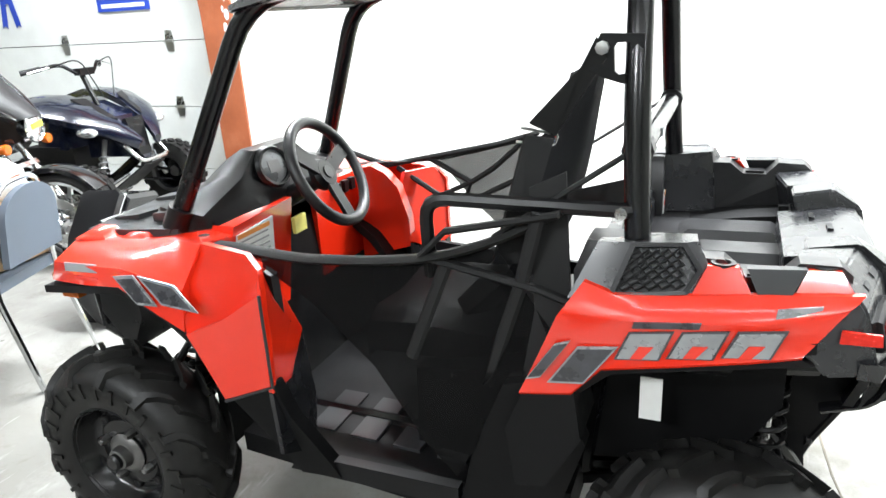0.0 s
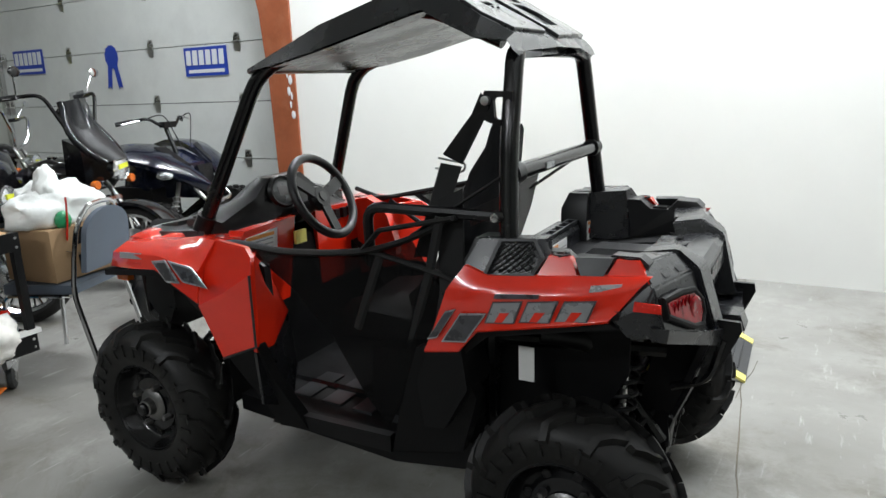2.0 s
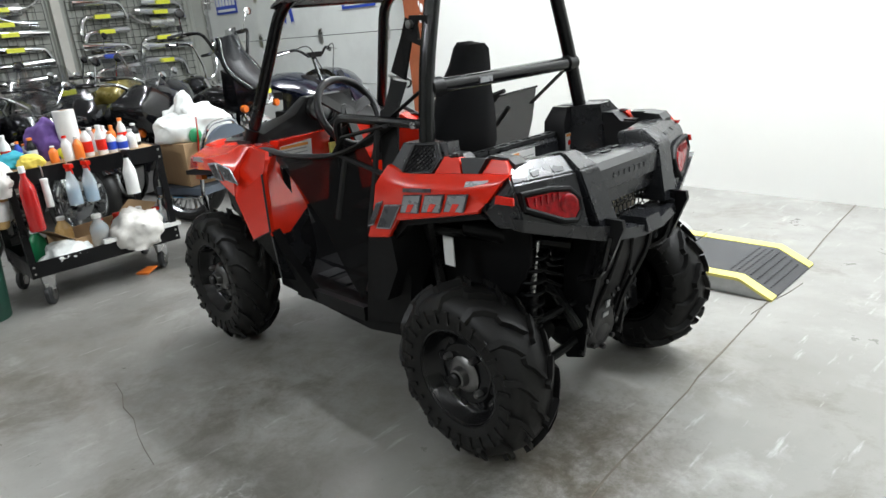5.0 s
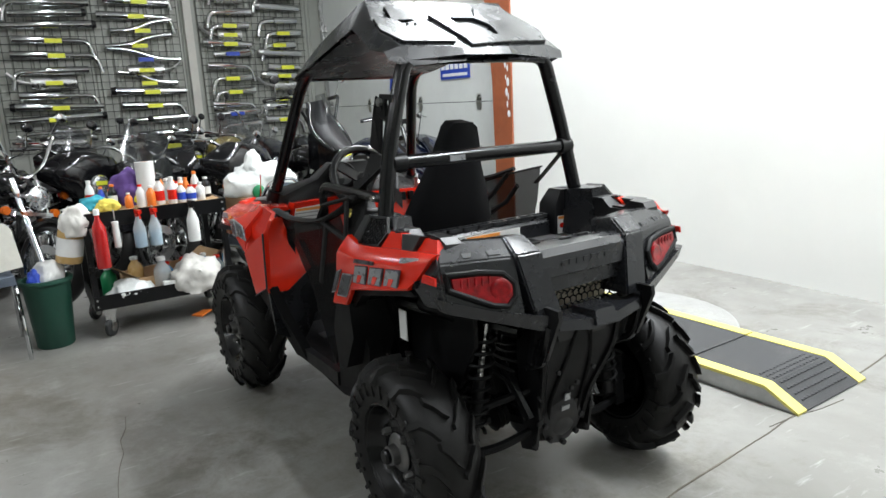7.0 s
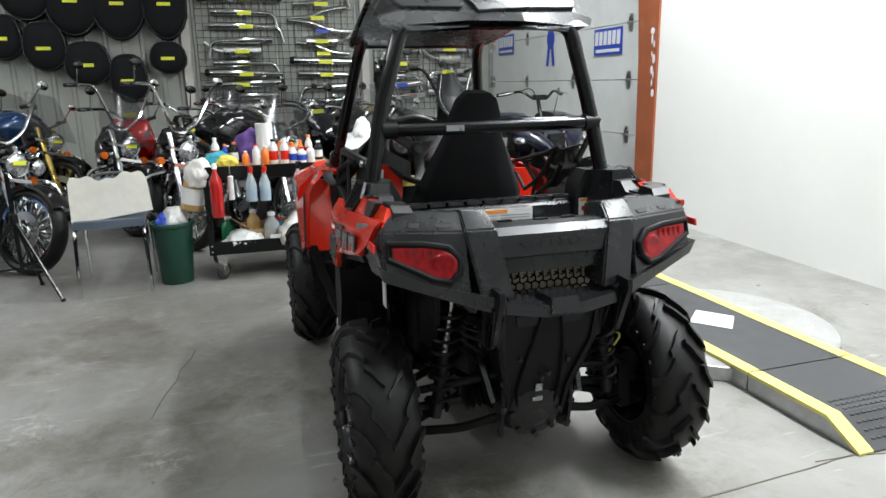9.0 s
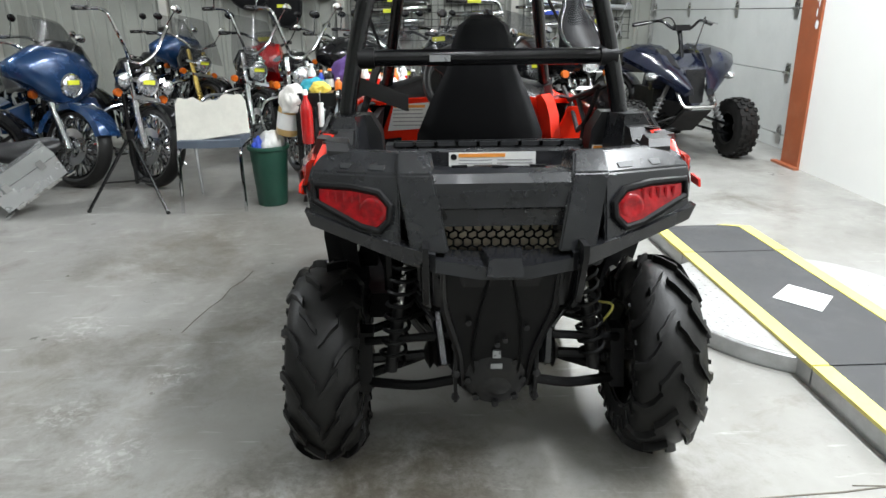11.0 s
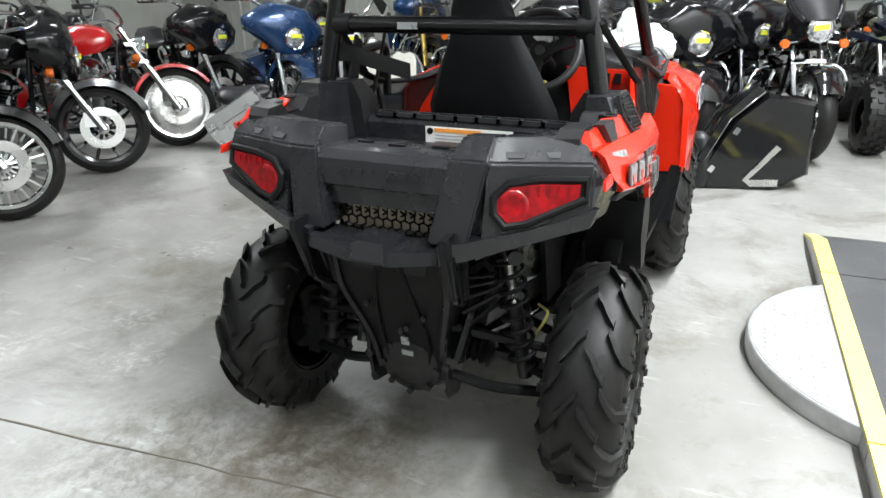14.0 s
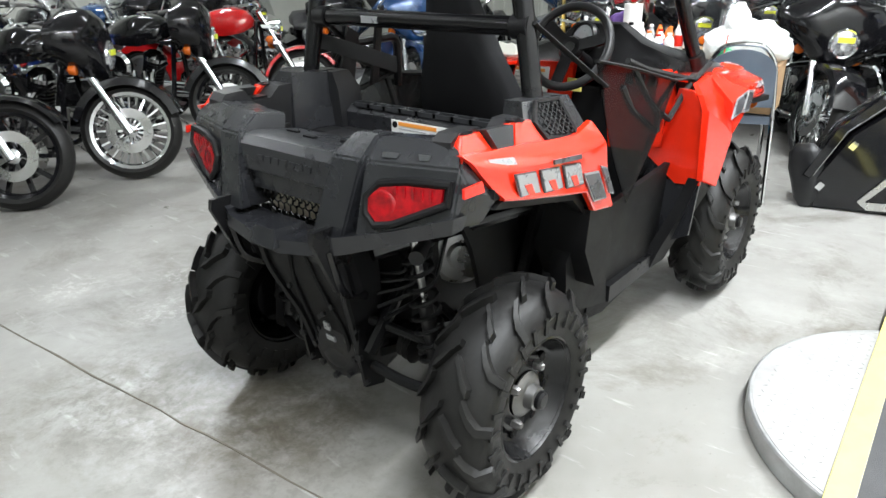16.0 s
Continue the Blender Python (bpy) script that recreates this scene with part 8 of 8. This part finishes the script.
for k in range(34):
    row, col = k // 12, k % 12
    x = CX1 - 0.08 - row * 0.15 + rnd.uniform(-0.02, 0.02)
    y = CY0 + 0.10 + col * 0.064 + rnd.uniform(-0.008, 0.008)
    if abs(y + 0.65) < 0.05 and row == 1 or (y < -0.85 and row == 0) or (y > -0.41 and row == 0 and k % 2):
        continue
    h, r_, mat_, lab_, st_ = KINDS[rnd.randrange(len(KINDS))]
    bottle(x, y, TOP, h * rnd.uniform(0.6, 1.0), r_ * rnd.uniform(0.8, 1.0), mat_, lab_, sticker=st_, cap_mat=rnd.choice([WHITE_LABEL, ORANGE, BLACK_SATIN, REFLECTOR]), group="bottles on the cart")
roll = thing("paper_roll", pose(CX1 - 0.22, -0.650, TOP), "tall white roll of paper towel on the cart", "paper roll")
part("roll", lathe(B(), [(0.022, 0.0), (0.058, 0.0), (0.058, 0.27), (0.022, 0.27), (0.022, 0.0)], n=24, close=False), WHITE_LABEL, roll)
part("core", lathe(B(), [(0.021, 0.0), (0.021, 0.272), (0.018, 0.272), (0.018, 0.0)], n=20, close=False), CARDBOARD, roll)


def rag(x, y, z, sx, sy, sz, mat, label, seed, category="rag"):
    """A crumpled cloth."""
    bm = B()
    bmesh.ops.create_icosphere(bm, subdivisions=4, radius=1)
    o = Vector((seed * 3.7, seed * 1.3, 0))
    for v in bm.verts:
        n1 = noise.noise(v.co * 1.6 + o)
        n2 = noise.noise(v.co * 4.5 + o)
        n3 = abs(noise.noise(v.co * 3.0 - o))
        f = 1 + 0.25 * n1 + 0.10 * n2 - 0.22 * n3
        c = v.co * f
        v.co = Vector((c.x * sx, c.y * sy, max(-0.5, c.z) * sz))
    zmin = min(v.co.z for v in bm.verts)
    for v in bm.verts:
        v.co += Vector((x, y, z - zmin))
    return tagged(part("cloth" if category == "rag" else "crumpled_" + category.replace(" ", "_"), bm, mat, smooth=80), label, category)


rag(CX1 - 0.08, -0.910, TOP, 0.06, 0.07, 0.05, SPONGE, "yellow sponge lying on the cart", 1, "sponge")
rag(CX1 - 0.20, -0.980, TOP, 0.09, 0.09, 0.06, TEAL, "teal cloth folded on the cart", 2)
rag(CX1 - 0.30, -0.750, TOP, 0.12, 0.11, 0.15, PURPLE, "purple cloth behind the bottles", 3)
rag(CX1 - 0.06, CY0 - 0.02, 0.66, 0.09, 0.09, 0.13, RAG, "white towel hung over the cart's corner", 4)
rag(CX1 - 0.12, -0.850, 0.197, 0.13, 0.14, 0.09, BAG, "crumpled white plastic bag on the lower shelf", 5, "plastic bag")
rag(CX1 - 0.06, -0.450, 0.197, 0.15, 0.16, 0.16, RAG, "crumpled white rag hanging over the lower shelf", 6)
for k, (x, y, h, r_, mat_, lab_) in enumerate([(-2.97, -0.65, 0.25, 0.055, CLEAR_BOTTLE, "clear jug with a white cap on the lower shelf"), (-3.12, -0.60, 0.18, 0.05, BLUE_FLUID, "blue bottle on the lower shelf"), (-3.17, -0.95, 0.20, 0.05, GREEN_PLASTIC, "green bottle on the lower shelf"),
                                           (-2.99, -0.29, 0.20, 0.045, CLEAR_BOTTLE, "clear bottle with blue fluid"), (-3.12, -0.35, 0.20, 0.04, BLUE_FLUID, "blue bottle with red cap"), (-3.19, -0.47, 0.18, 0.045, BIKE_RED, "red bottle on the lower shelf"), (-3.27, -0.77, 0.22, 0.05, TAN, "amber bottle on the lower shelf")]):
    bottle(x, y, 0.197, h, r_, mat_, lab_, cap_mat=[WHITE_LABEL, REFLECTOR][k % 2], group="bottles on the lower shelf")
bx = thing("carton", pose(-3.17, -0.60, 0.197, 0, 0, 14), "opened brown cardboard carton on the lower shelf", "box")
for a in ((-0.16, -0.148, -0.24, 0.24), (0.148, 0.16, -0.24, 0.24), (-0.148, 0.148, -0.24, -0.228), (-0.148, 0.148, 0.228, 0.24)):
    part("side_wall", box(B(), a[0], a[1], a[2], a[3], 0.0, 0.13), CARDBOARD, bx)
part("base", box(B(), -0.148, 0.148, -0.228, 0.228, 0.0, 0.01), CARDBOARD, bx)
for s in (-1, 1):
    part("flap", plate(B(), [(-0.15, s * 0.24, 0.13), (0.15, s * 0.24, 0.13), (0.15, s * 0.34, 0.20), (-0.15, s * 0.34, 0.20)], (0, 0, 0.004)), CARDBOARD, bx)
tagged(part("strip", box(B(), CX1 - 0.03, CX1 + 0.01, -0.670, -0.20, 0.277, 0.30), WHITE_LABEL, bevel=0.003), "white strip of trim lying on the cart's edge", "trim strip")
bm = B()
plate(bm, [(-2.99, -0.50, 0.001), (-2.92, -0.45, 0.001), (-2.93, -0.38, 0.03), (-3.00, -0.42, 0.02)], (0, 0, 0.01))
tagged(part("litter", bm, ORANGE, smooth=0), "scrap of orange-red plastic lying on the floor", "litter")


# ---------- chairs ----------
def stack_chair(m, label, back=0.74):
    c = thing("stacking_chair", m, label, "chair", "stacking chairs")
    # seat centre at the origin, back towards -x
    for s in (-1, 1):
        part("back_leg", tube(B(), [(-0.30, s * 0.215, 0.0), (-0.20, s * 0.205, 0.44), (-0.22, s * 0.19, 0.62), (-0.25, s * 0.17, back + 0.05), (-0.27, s * 0.10, back + 0.14), (-0.272, 0.0, back + 0.145)], 0.0125, 8, bend=0.06), CHROME, c, "chromed tube leg")
        part("front_leg", tube(B(), [(0.24, s * 0.215, 0.0), (0.20, s * 0.205, 0.43), (-0.18, s * 0.205, 0.435)], 0.0125, 8, bend=0.05), CHROME, c, "chromed tube leg")
    bm = B()
    loft(bm, [[(-0.20, -0.20, 0.44), (0.19, -0.215, 0.44), (0.215, 0.0, 0.44), (0.19, 0.215, 0.44), (-0.20, 0.20, 0.44)], [(-0.20, -0.195, 0.485), (0.19, -0.21, 0.49), (0.21, 0.0, 0.49), (0.19, 0.21, 0.49), (-0.20, 0.195, 0.485)]])
    part("seat", bm, CHAIR_BLUE, c, "grey-blue padded seat", bevel=0.012, seg=2)
    bm = B()
    pts = []
    for k in range(13):
        a = math.pi * k / 12
        pts.append((0.175 * math.cos(a), back + 0.12 * math.sin(a)))
    pts += [(-0.185, 0.55), (0.185, 0.55)]
    loft(bm, [[(-0.245 - (z - 0.55) * 0.13, y, z) for y, z in pts], [(-0.275 - (z - 0.55) * 0.13, y, z) for y, z in pts]])
    part("backrest", bm, CHAIR_BLUE, c, "grey-blue padded back", bevel=0.008, seg=2)
    return c


stack_chair(pose(-3.00, -1.68, 0, 0, 0, 3), "chrome stacking chair with a grey-blue padded seat", 0.60)
stack_chair(pose(-3.02, 0.06, 0, 0, 0, 200), "chrome stacking chair with a padded back, carton on its seat")
bm = B()
n = 22
top_edge = [(-0.235 + 0.47 * k / n, 0.285 + 0.010 * math.sin(k * 1.3) - (0.02 if k in (0, n) else 0) + 0.018 * math.sin(k * 0.45)) for k in range(n + 1)]
loft(bm, [[(0, -0.245, 0.0)] + [(0, y, z) for y, z in top_edge] + [(0, 0.245, 0.03)], [(-0.03, -0.245, 0.0)] + [(-0.03, y, z) for y, z in top_edge] + [(-0.03, 0.245, 0.03)]])
brd = tagged(part("foam_board", bm, BOARD, bevel=0.004), "worn off-white board with ragged top resting on the chair", "board")
brd.matrix_basis = pose(-2.86, -1.65, 0.485, 4, -18, 2)
# carton and carrier bag on the second chair
bx = thing("carton", pose(-3.05, 0.09, 0.495, 0, 0, 8), "brown cardboard shipping carton with black tape and a curved mark", "box")
part("body", box(B(), -0.17, 0.17, -0.20, 0.20, 0.0, 0.27), CARDBOARD, bx, bevel=0.004)
for z in (0.03, 0.17):
    part("tape", box(B(), 0.1705, 0.172, -0.05, 0.02, z, z + 0.085), BLACK_SATIN, bx, "black tape patch")
part("curved_mark", tube(B(), [(0.1715, -0.12, 0.15), (0.1715, -0.04, 0.118), (0.1715, 0.06, 0.115), (0.1715, 0.13, 0.142)], 0.005, 6, bend=0.06, flat=0.3), BLACK_SATIN, bx)
part("shipping_label", box(B(), 0.10, 0.16, 0.2005, 0.202, 0.03, 0.10), WHITE_LABEL, bx)
rag(-3.05, 0.08, 0.765, 0.16, 0.25, 0.16, BAG, "full white plastic carrier bag standing on the carton", 8, "plastic bag")
rag(-3.00, 0.03, 0.88, 0.06, 0.07, 0.13, BAG, "twisted handles of the white carrier bag", 9, "plastic bag")
tagged(part("printed_corner", ball(B(), (-2.885, 0.02, 0.80), 0.03, 0.045, 0.05, 10, 8), GREEN_PLASTIC), "green printed corner of the carrier bag", "print")
tagged(part("ribbon", tube(B(), [(-2.85, 0.03, 0.92), (-2.85, 0.02, 0.80), (-2.865, 0.01, 0.70)], 0.010, 6, bend=0.03, flat=0.3), REFLECTOR), "red ribbon hanging from the carrier bag", "ribbon")

# ---------- waste bin, stand ----------
bn = thing("waste_bin", pose(-2.98, -1.31, 0), "dark green plastic waste bin full of rubbish", "waste bin")
bm = lathe(B(), [(0.0, 0.0), (0.098, 0.0), (0.104, 0.008), (0.132, 0.395), (0.146, 0.400), (0.149, 0.412), (0.146, 0.425), (0.128, 0.425), (0.122, 0.36), (0.0, 0.355)], n=32)
part("body", bm, BIN_GREEN, bn)
rag(-2.98, -1.29, 0.362, 0.10, 0.09, 0.12, WHITE_LABEL, "crumpled white paper in the waste bin", 12, "waste paper")
rag(-2.92, -1.37, 0.362, 0.05, 0.04, 0.09, BLUE_SIGN, "blue wrapper in the waste bin", 13, "wrapper")

tp = thing("stand", pose(-2.90, -2.23, 0), "black folding tripod stand", "stand")
for ex, ey in ((0.10, -0.32), (0.17, 0.25), (-0.30, 0.02)):
    part("leg", tube(B(), [(0.0, 0.0, 0.52), (ex, ey, 0.012)], (0.012, 0.010), 8), BLACK_STEEL, tp)
    part("foot", ball(B(), (ex, ey, 0.012), 0.016, 0.016, 0.012, 8, 6), RUBBER, tp)
    part("stay", tube(B(), [(0.0, 0.0, 0.20), (ex * 0.62, ey * 0.62, 0.20)], 0.006, 6), BLACK_STEEL, tp)
part("pole", tube(B(), [(0, 0, 0.18), (0, 0, 0.80)], 0.014, 8), BLACK_STEEL, tp)
part("clamp", lathe(B(), [(0.026, 0.49), (0.026, 0.55), (0.014, 0.56)], n=12), BLACK_SATIN, tp)


# ---------- detached luggage cases ----------
def hard_case(m, mat, label, bracket=False):
    c = thing("luggage_case", m, label, "luggage case", "detached luggage cases")
    bm = B()
    loft(bm, [[(-0.20, -0.26, 0.0), (0.20, -0.26, 0.0), (0.20, 0.26, 0.0), (-0.20, 0.26, 0.0)], [(-0.215, -0.28, 0.16), (0.215, -0.28, 0.16), (0.215, 0.28, 0.16), (-0.215, 0.28, 0.16)]])
    part("tub", bm, mat, c, bevel=0.02, seg=2)
    bm = B()
    loft(bm, [[(-0.218, -0.283, 0.165), (0.218, -0.283, 0.165), (0.218, 0.283, 0.165), (-0.218, 0.283, 0.165)], [(-0.20, -0.265, 0.27), (0.20, -0.265, 0.27), (0.20, 0.265, 0.27), (-0.20, 0.265, 0.27)]])
    part("lid", bm, mat, c, bevel=0.025, seg=2)
    for s in (-1, 1):
        part("latch", box(B(), 0.205, 0.225, s * 0.15 - 0.025, s * 0.15 + 0.025, 0.13, 0.20), CHROME, c, bevel=0.005)
    if bracket:
        part("mount_bracket", box(B(), -0.17, 0.17, -0.20, 0.20, -0.03, -0.005), STEEL, c, bevel=0.004)
        for s in (-1, 1):
            part("bracket_arm", plate(B(), [(0.10, s * 0.20, -0.03), (0.19, s * 0.24, -0.03), (0.21, s * 0.31, -0.03), (0.14, s * 0.30, -0.03), (0.05, s * 0.24, -0.03)], (0, 0, 0.012)), STEEL, c)
    return c


hard_case(pose(-2.88, -2.93, 0.165, 30, 0, 34) @ Matrix.Scale(0.86, 4), SILVER_CASE, "silver motorcycle top case tipped on its side on the floor", bracket=True)


def saddle_case(m, label):
    """A hard saddlebag tipped up on its lower corner; y along the floor, x outwards."""
    c = thing("luggage_case", m, label, "luggage case", "detached luggage cases")
    low = [(0.02, 0.0), (0.0, 0.14), (0.16, 0.44), (0.34, 0.60), (0.62, 0.55), (0.64, 0.10), (0.44, 0.0)]
    lid = [(-0.012, 0.155), (-0.045, 0.175), (0.085, 0.455), (0.27, 0.645), (0.325, 0.615), (0.145, 0.45)]
    for name, ring in (("tub", low), ("lid", lid)):
        cy, cz = sum(q[0] for q in ring) / len(ring), sum(q[1] for q in ring) / len(ring)
        inner = [(cy + (y - cy) * 0.93, cz + (z - cz) * 0.93 if z > 0.001 else 0.012) for y, z in ring]
        part(name, loft(B(), [[(-0.21, y, z) for y, z in inner], [(-0.18, y, z) for y, z in ring], [(-0.02, y, z) for y, z in ring], [(0.008, y, z) for y, z in inner]]), BIKE_BLACK, c, bevel=0.006, seg=2)
    part("edge_trim", tube(B(), [(0.006, 0.0, 0.165), (0.006, 0.135, 0.445), (0.006, 0.31, 0.612)], 0.0035, 6), CHROME, c)
    for y, z in ((0.055, 0.135), (0.175, 0.375)):
        latch = part("latch", box(B(), 0.0, 0.024, -0.022, 0.022, -0.016, 0.016), CHROME, c, bevel=0.005)
        latch.matrix_basis = pose(0, y, z, 58, 0, 0)
    part("mount_bracket", plate(B(), [(0.010, 0.25, 0.07), (0.010, 0.27, 0.05), (0.010, 0.45, 0.27), (0.010, 0.42, 0.29)], (0.012, 0, 0)), STEEL, c, bevel=0.002)
    part("bracket_foot", plate(B(), [(0.010, 0.25, 0.065), (0.010, 0.30, 0.025), (0.010, 0.46, 0.03), (0.010, 0.46, 0.075), (0.010, 0.32, 0.07)], (0.010, 0, 0)), STEEL, c, bevel=0.002)
    return c


saddle_case(pose(-2.92, 0.565, 0, 0, 0, 14), "gloss black motorcycle saddlebag tipped up on the floor")


def loose_saddle(m, label):
    s = thing("loose_saddle", m, label, "saddle", "loose saddles")
    bm = B()
    rings = []
    for dx, w, z0, z1 in ((-0.30, 0.08, 0.0, 0.06), (-0.22, 0.15, -0.01, 0.09), (-0.05, 0.17, -0.01, 0.07), (0.08, 0.14, 0.0, 0.10), (0.25, 0.11, 0.02, 0.12), (0.33, 0.06, 0.04, 0.10)):
        rings.append([(dx, -w, z0), (dx, -w, (z0 + z1) / 2), (dx, -w * 0.6, z1), (dx, w * 0.6, z1), (dx, w, (z0 + z1) / 2), (dx, w, z0)])
    loft(bm, rings)
    part("pad", bm, VINYL, s, bevel=0.015, seg=2, smooth=60)
    return s


loose_saddle(pose(-2.93, -2.98, 0.405, 24, 0, 124) @ Matrix.Scale(0.66, 4), "black vinyl saddle lying on the silver case")
loose_saddle(pose(-2.97, 0.535, 0.185, 90, 78, 80) @ Matrix.Scale(0.56, 4), "black vinyl saddle leaning against the black case")

# ---------- exhaust and saddle display on the sheet wall ----------
XW = X0 + 0.035


def wire_grid(y0, y1, z0, z1):
    g = thing("wire_grid", pose(0, 0, 0), "black wire display grid fixed to the sheet wall", "display grid", "display grids")
    bm = B()
    k = y0
    while k <= y1 + 1e-6:
        tube(bm, [(XW + 0.02, k, z0), (XW + 0.02, k, z1)], 0.004, 4)
        k += 0.10
    k = z0
    while k <= z1 + 1e-6:
        tube(bm, [(XW + 0.027, y0, k), (XW + 0.027, y1, k)], 0.004, 4)
        k += 0.10
    tagged(part("wire_mesh", bm, WIRE, g), kind="stuff")
    return g


wire_grid(-1.30, 1.00, 0.9, 3.2)
wire_grid(1.28, 2.90, 0.9, 3.2)
rnd = random.Random(21)


def exhaust(y, z, length, kind, flip, group="exhaust pipes on the wall"):
    mat_ = CHROME
    e = thing("exhaust_pipe", pose(XW + 0.075, y, z, 0, 0, 0), "chrome motorcycle exhaust hung on the wire grid", "exhaust", group)
    s = -1 if flip else 1
    if kind == "slip":
        part("silencer", tube(B(), [(0, -length / 2 * s, 0), (0, length / 2 * s, 0.03)], (0.045, 0.060), 12), CHROME, e)
        part("end_tip", tube(B(), [(0, length / 2 * s, 0.03), (0, (length / 2 + 0.06) * s, 0.033)], (0.062, 0.045), 12), BLACK_SATIN if rnd.random() < 0.4 else STEEL, e)
    elif kind == "bend":
        part("pipe", tube(B(), [(0, -length / 2 * s, -0.22), (0, (-length / 2 + 0.05) * s, 0.0), (0, length / 2 * s, 0.02)], 0.034, 10, bend=0.10), CHROME, e)
        part("silencer", tube(B(), [(0, -0.05 * s, 0.01), (0, length / 2 * s, 0.022)], 0.054, 12), CHROME, e)
    elif kind == "s":
        part("pipe", tube(B(), [(0, -length / 2 * s, 0.0), (0, -length / 8 * s, 0.02), (0, length / 6 * s, 0.13), (0, length / 2 * s, 0.16)], 0.036, 10, bend=0.14), CHROME, e)
    else:
        part("silencer", tube(B(), [(0, -length / 2 * s, 0), (0, length / 2 * s, 0.0)], 0.078, 14), STEEL, e, "satin oval silencer")
        part("link_pipe", tube(B(), [(0, length / 2 * s, 0), (0, (length / 2 + 0.14) * s, 0.03), (0, (length / 2 + 0.26) * s, 0.14)], 0.022, 8, bend=0.08), STEEL, e)
    if rnd.random() < 0.6:
        part("price_tag", box(B(), 0.060, 0.082, -0.10, 0.10, -0.025, 0.03), YELLOW_TAG if rnd.random() < 0.8 else BLUE_SIGN, e, "yellow paper tag")
    part("peg", tube(B(), [(-0.07, 0, -0.03), (0.03, 0, -0.05)], 0.006, 6), WIRE, e)


kinds = ["slip", "bend", "s", "slip", "bend", "oval"]
for col, (ya, yb) in enumerate(((-1.22, -0.10), (-0.02, 0.98), (1.34, 2.05), (2.12, 2.85))):
    z = 1.0 + 0.05 * col
    while z < 3.15:
        w = (yb - ya) * rnd.uniform(0.75, 1.0)
        k = kinds[rnd.randrange(len(kinds))]
        if k == "oval":
            w *= 0.6
        exhaust((ya + yb) / 2 + rnd.uniform(-0.06, 0.06), z, w, k, rnd.random() < 0.5)
        z += rnd.uniform(0.115, 0.15) + (0.06 if k in ("bend", "s") else 0)


def hung_pack(y, z, w, h, d, label, tagged_=True):
    """A backrest bag or saddle hung on the wall."""
    p = thing("hung_saddle", pose(XW + 0.02, y, z), label, "saddle", "saddles and backrests on the wall")
    # a padded outline that swells towards its middle and narrows to the nose
    def outline(x, f):
        ring = []
        for k in range(20):
            a = 2 * math.pi * k / 20
            cy, cz = math.sin(a), math.cos(a)
            wide = w * (1.0 - 0.30 * max(0.0, -cz) ** 1.5 + 0.06 * math.cos(3 * a))
            ring.append((x, f * wide * math.copysign(abs(cy) ** 0.75, cy), h * 0.5 + f * h * 0.5 * math.copysign(abs(cz) ** 0.75, cz)))
        return ring
    part("pad", loft(B(), [outline(0.0, 0.86), outline(d * 0.3, 1.0), outline(d * 0.7, 0.95), outline(d * 0.92, 0.78), outline(d, 0.5)]), CLOTH, p, smooth=60)
    part("welt", tube(B(), [Vector(q) for q in outline(d * 0.72, 0.955)], 0.010, 6, loop=True), VINYL, p)
    if tagged_:
        part("price_tag", box(B(), d + 0.001, d + 0.006, -0.09, 0.09, h * 0.42, h * 0.42 + 0.045), YELLOW_TAG, p, "yellow paper tag")
    return p


for y, z, w, h in ((-1.68, 1.95, 0.24, 1.0), (-2.28, 1.95, 0.28, 1.0), (-2.85, 2.0, 0.27, 0.95), (-1.70, 1.50, 0.20, 0.40), (-2.25, 1.10, 0.20, 0.62), (-2.75, 1.35, 0.24, 0.55), (-3.25, 1.55, 0.22, 0.60), (-3.40, 2.20, 0.26, 0.75), (-3.75, 1.70, 0.20, 0.55),
                   (-4.45, 1.6, 0.25, 0.8), (-4.45, 2.5, 0.25, 0.7), (-5.0, 1.7, 0.25, 0.7), (-5.0, 2.5, 0.27, 0.7)):
    hung_pack(y, z, w * 1.26, h * 1.10, 0.22, "black vinyl motorcycle saddle hung on the wall")
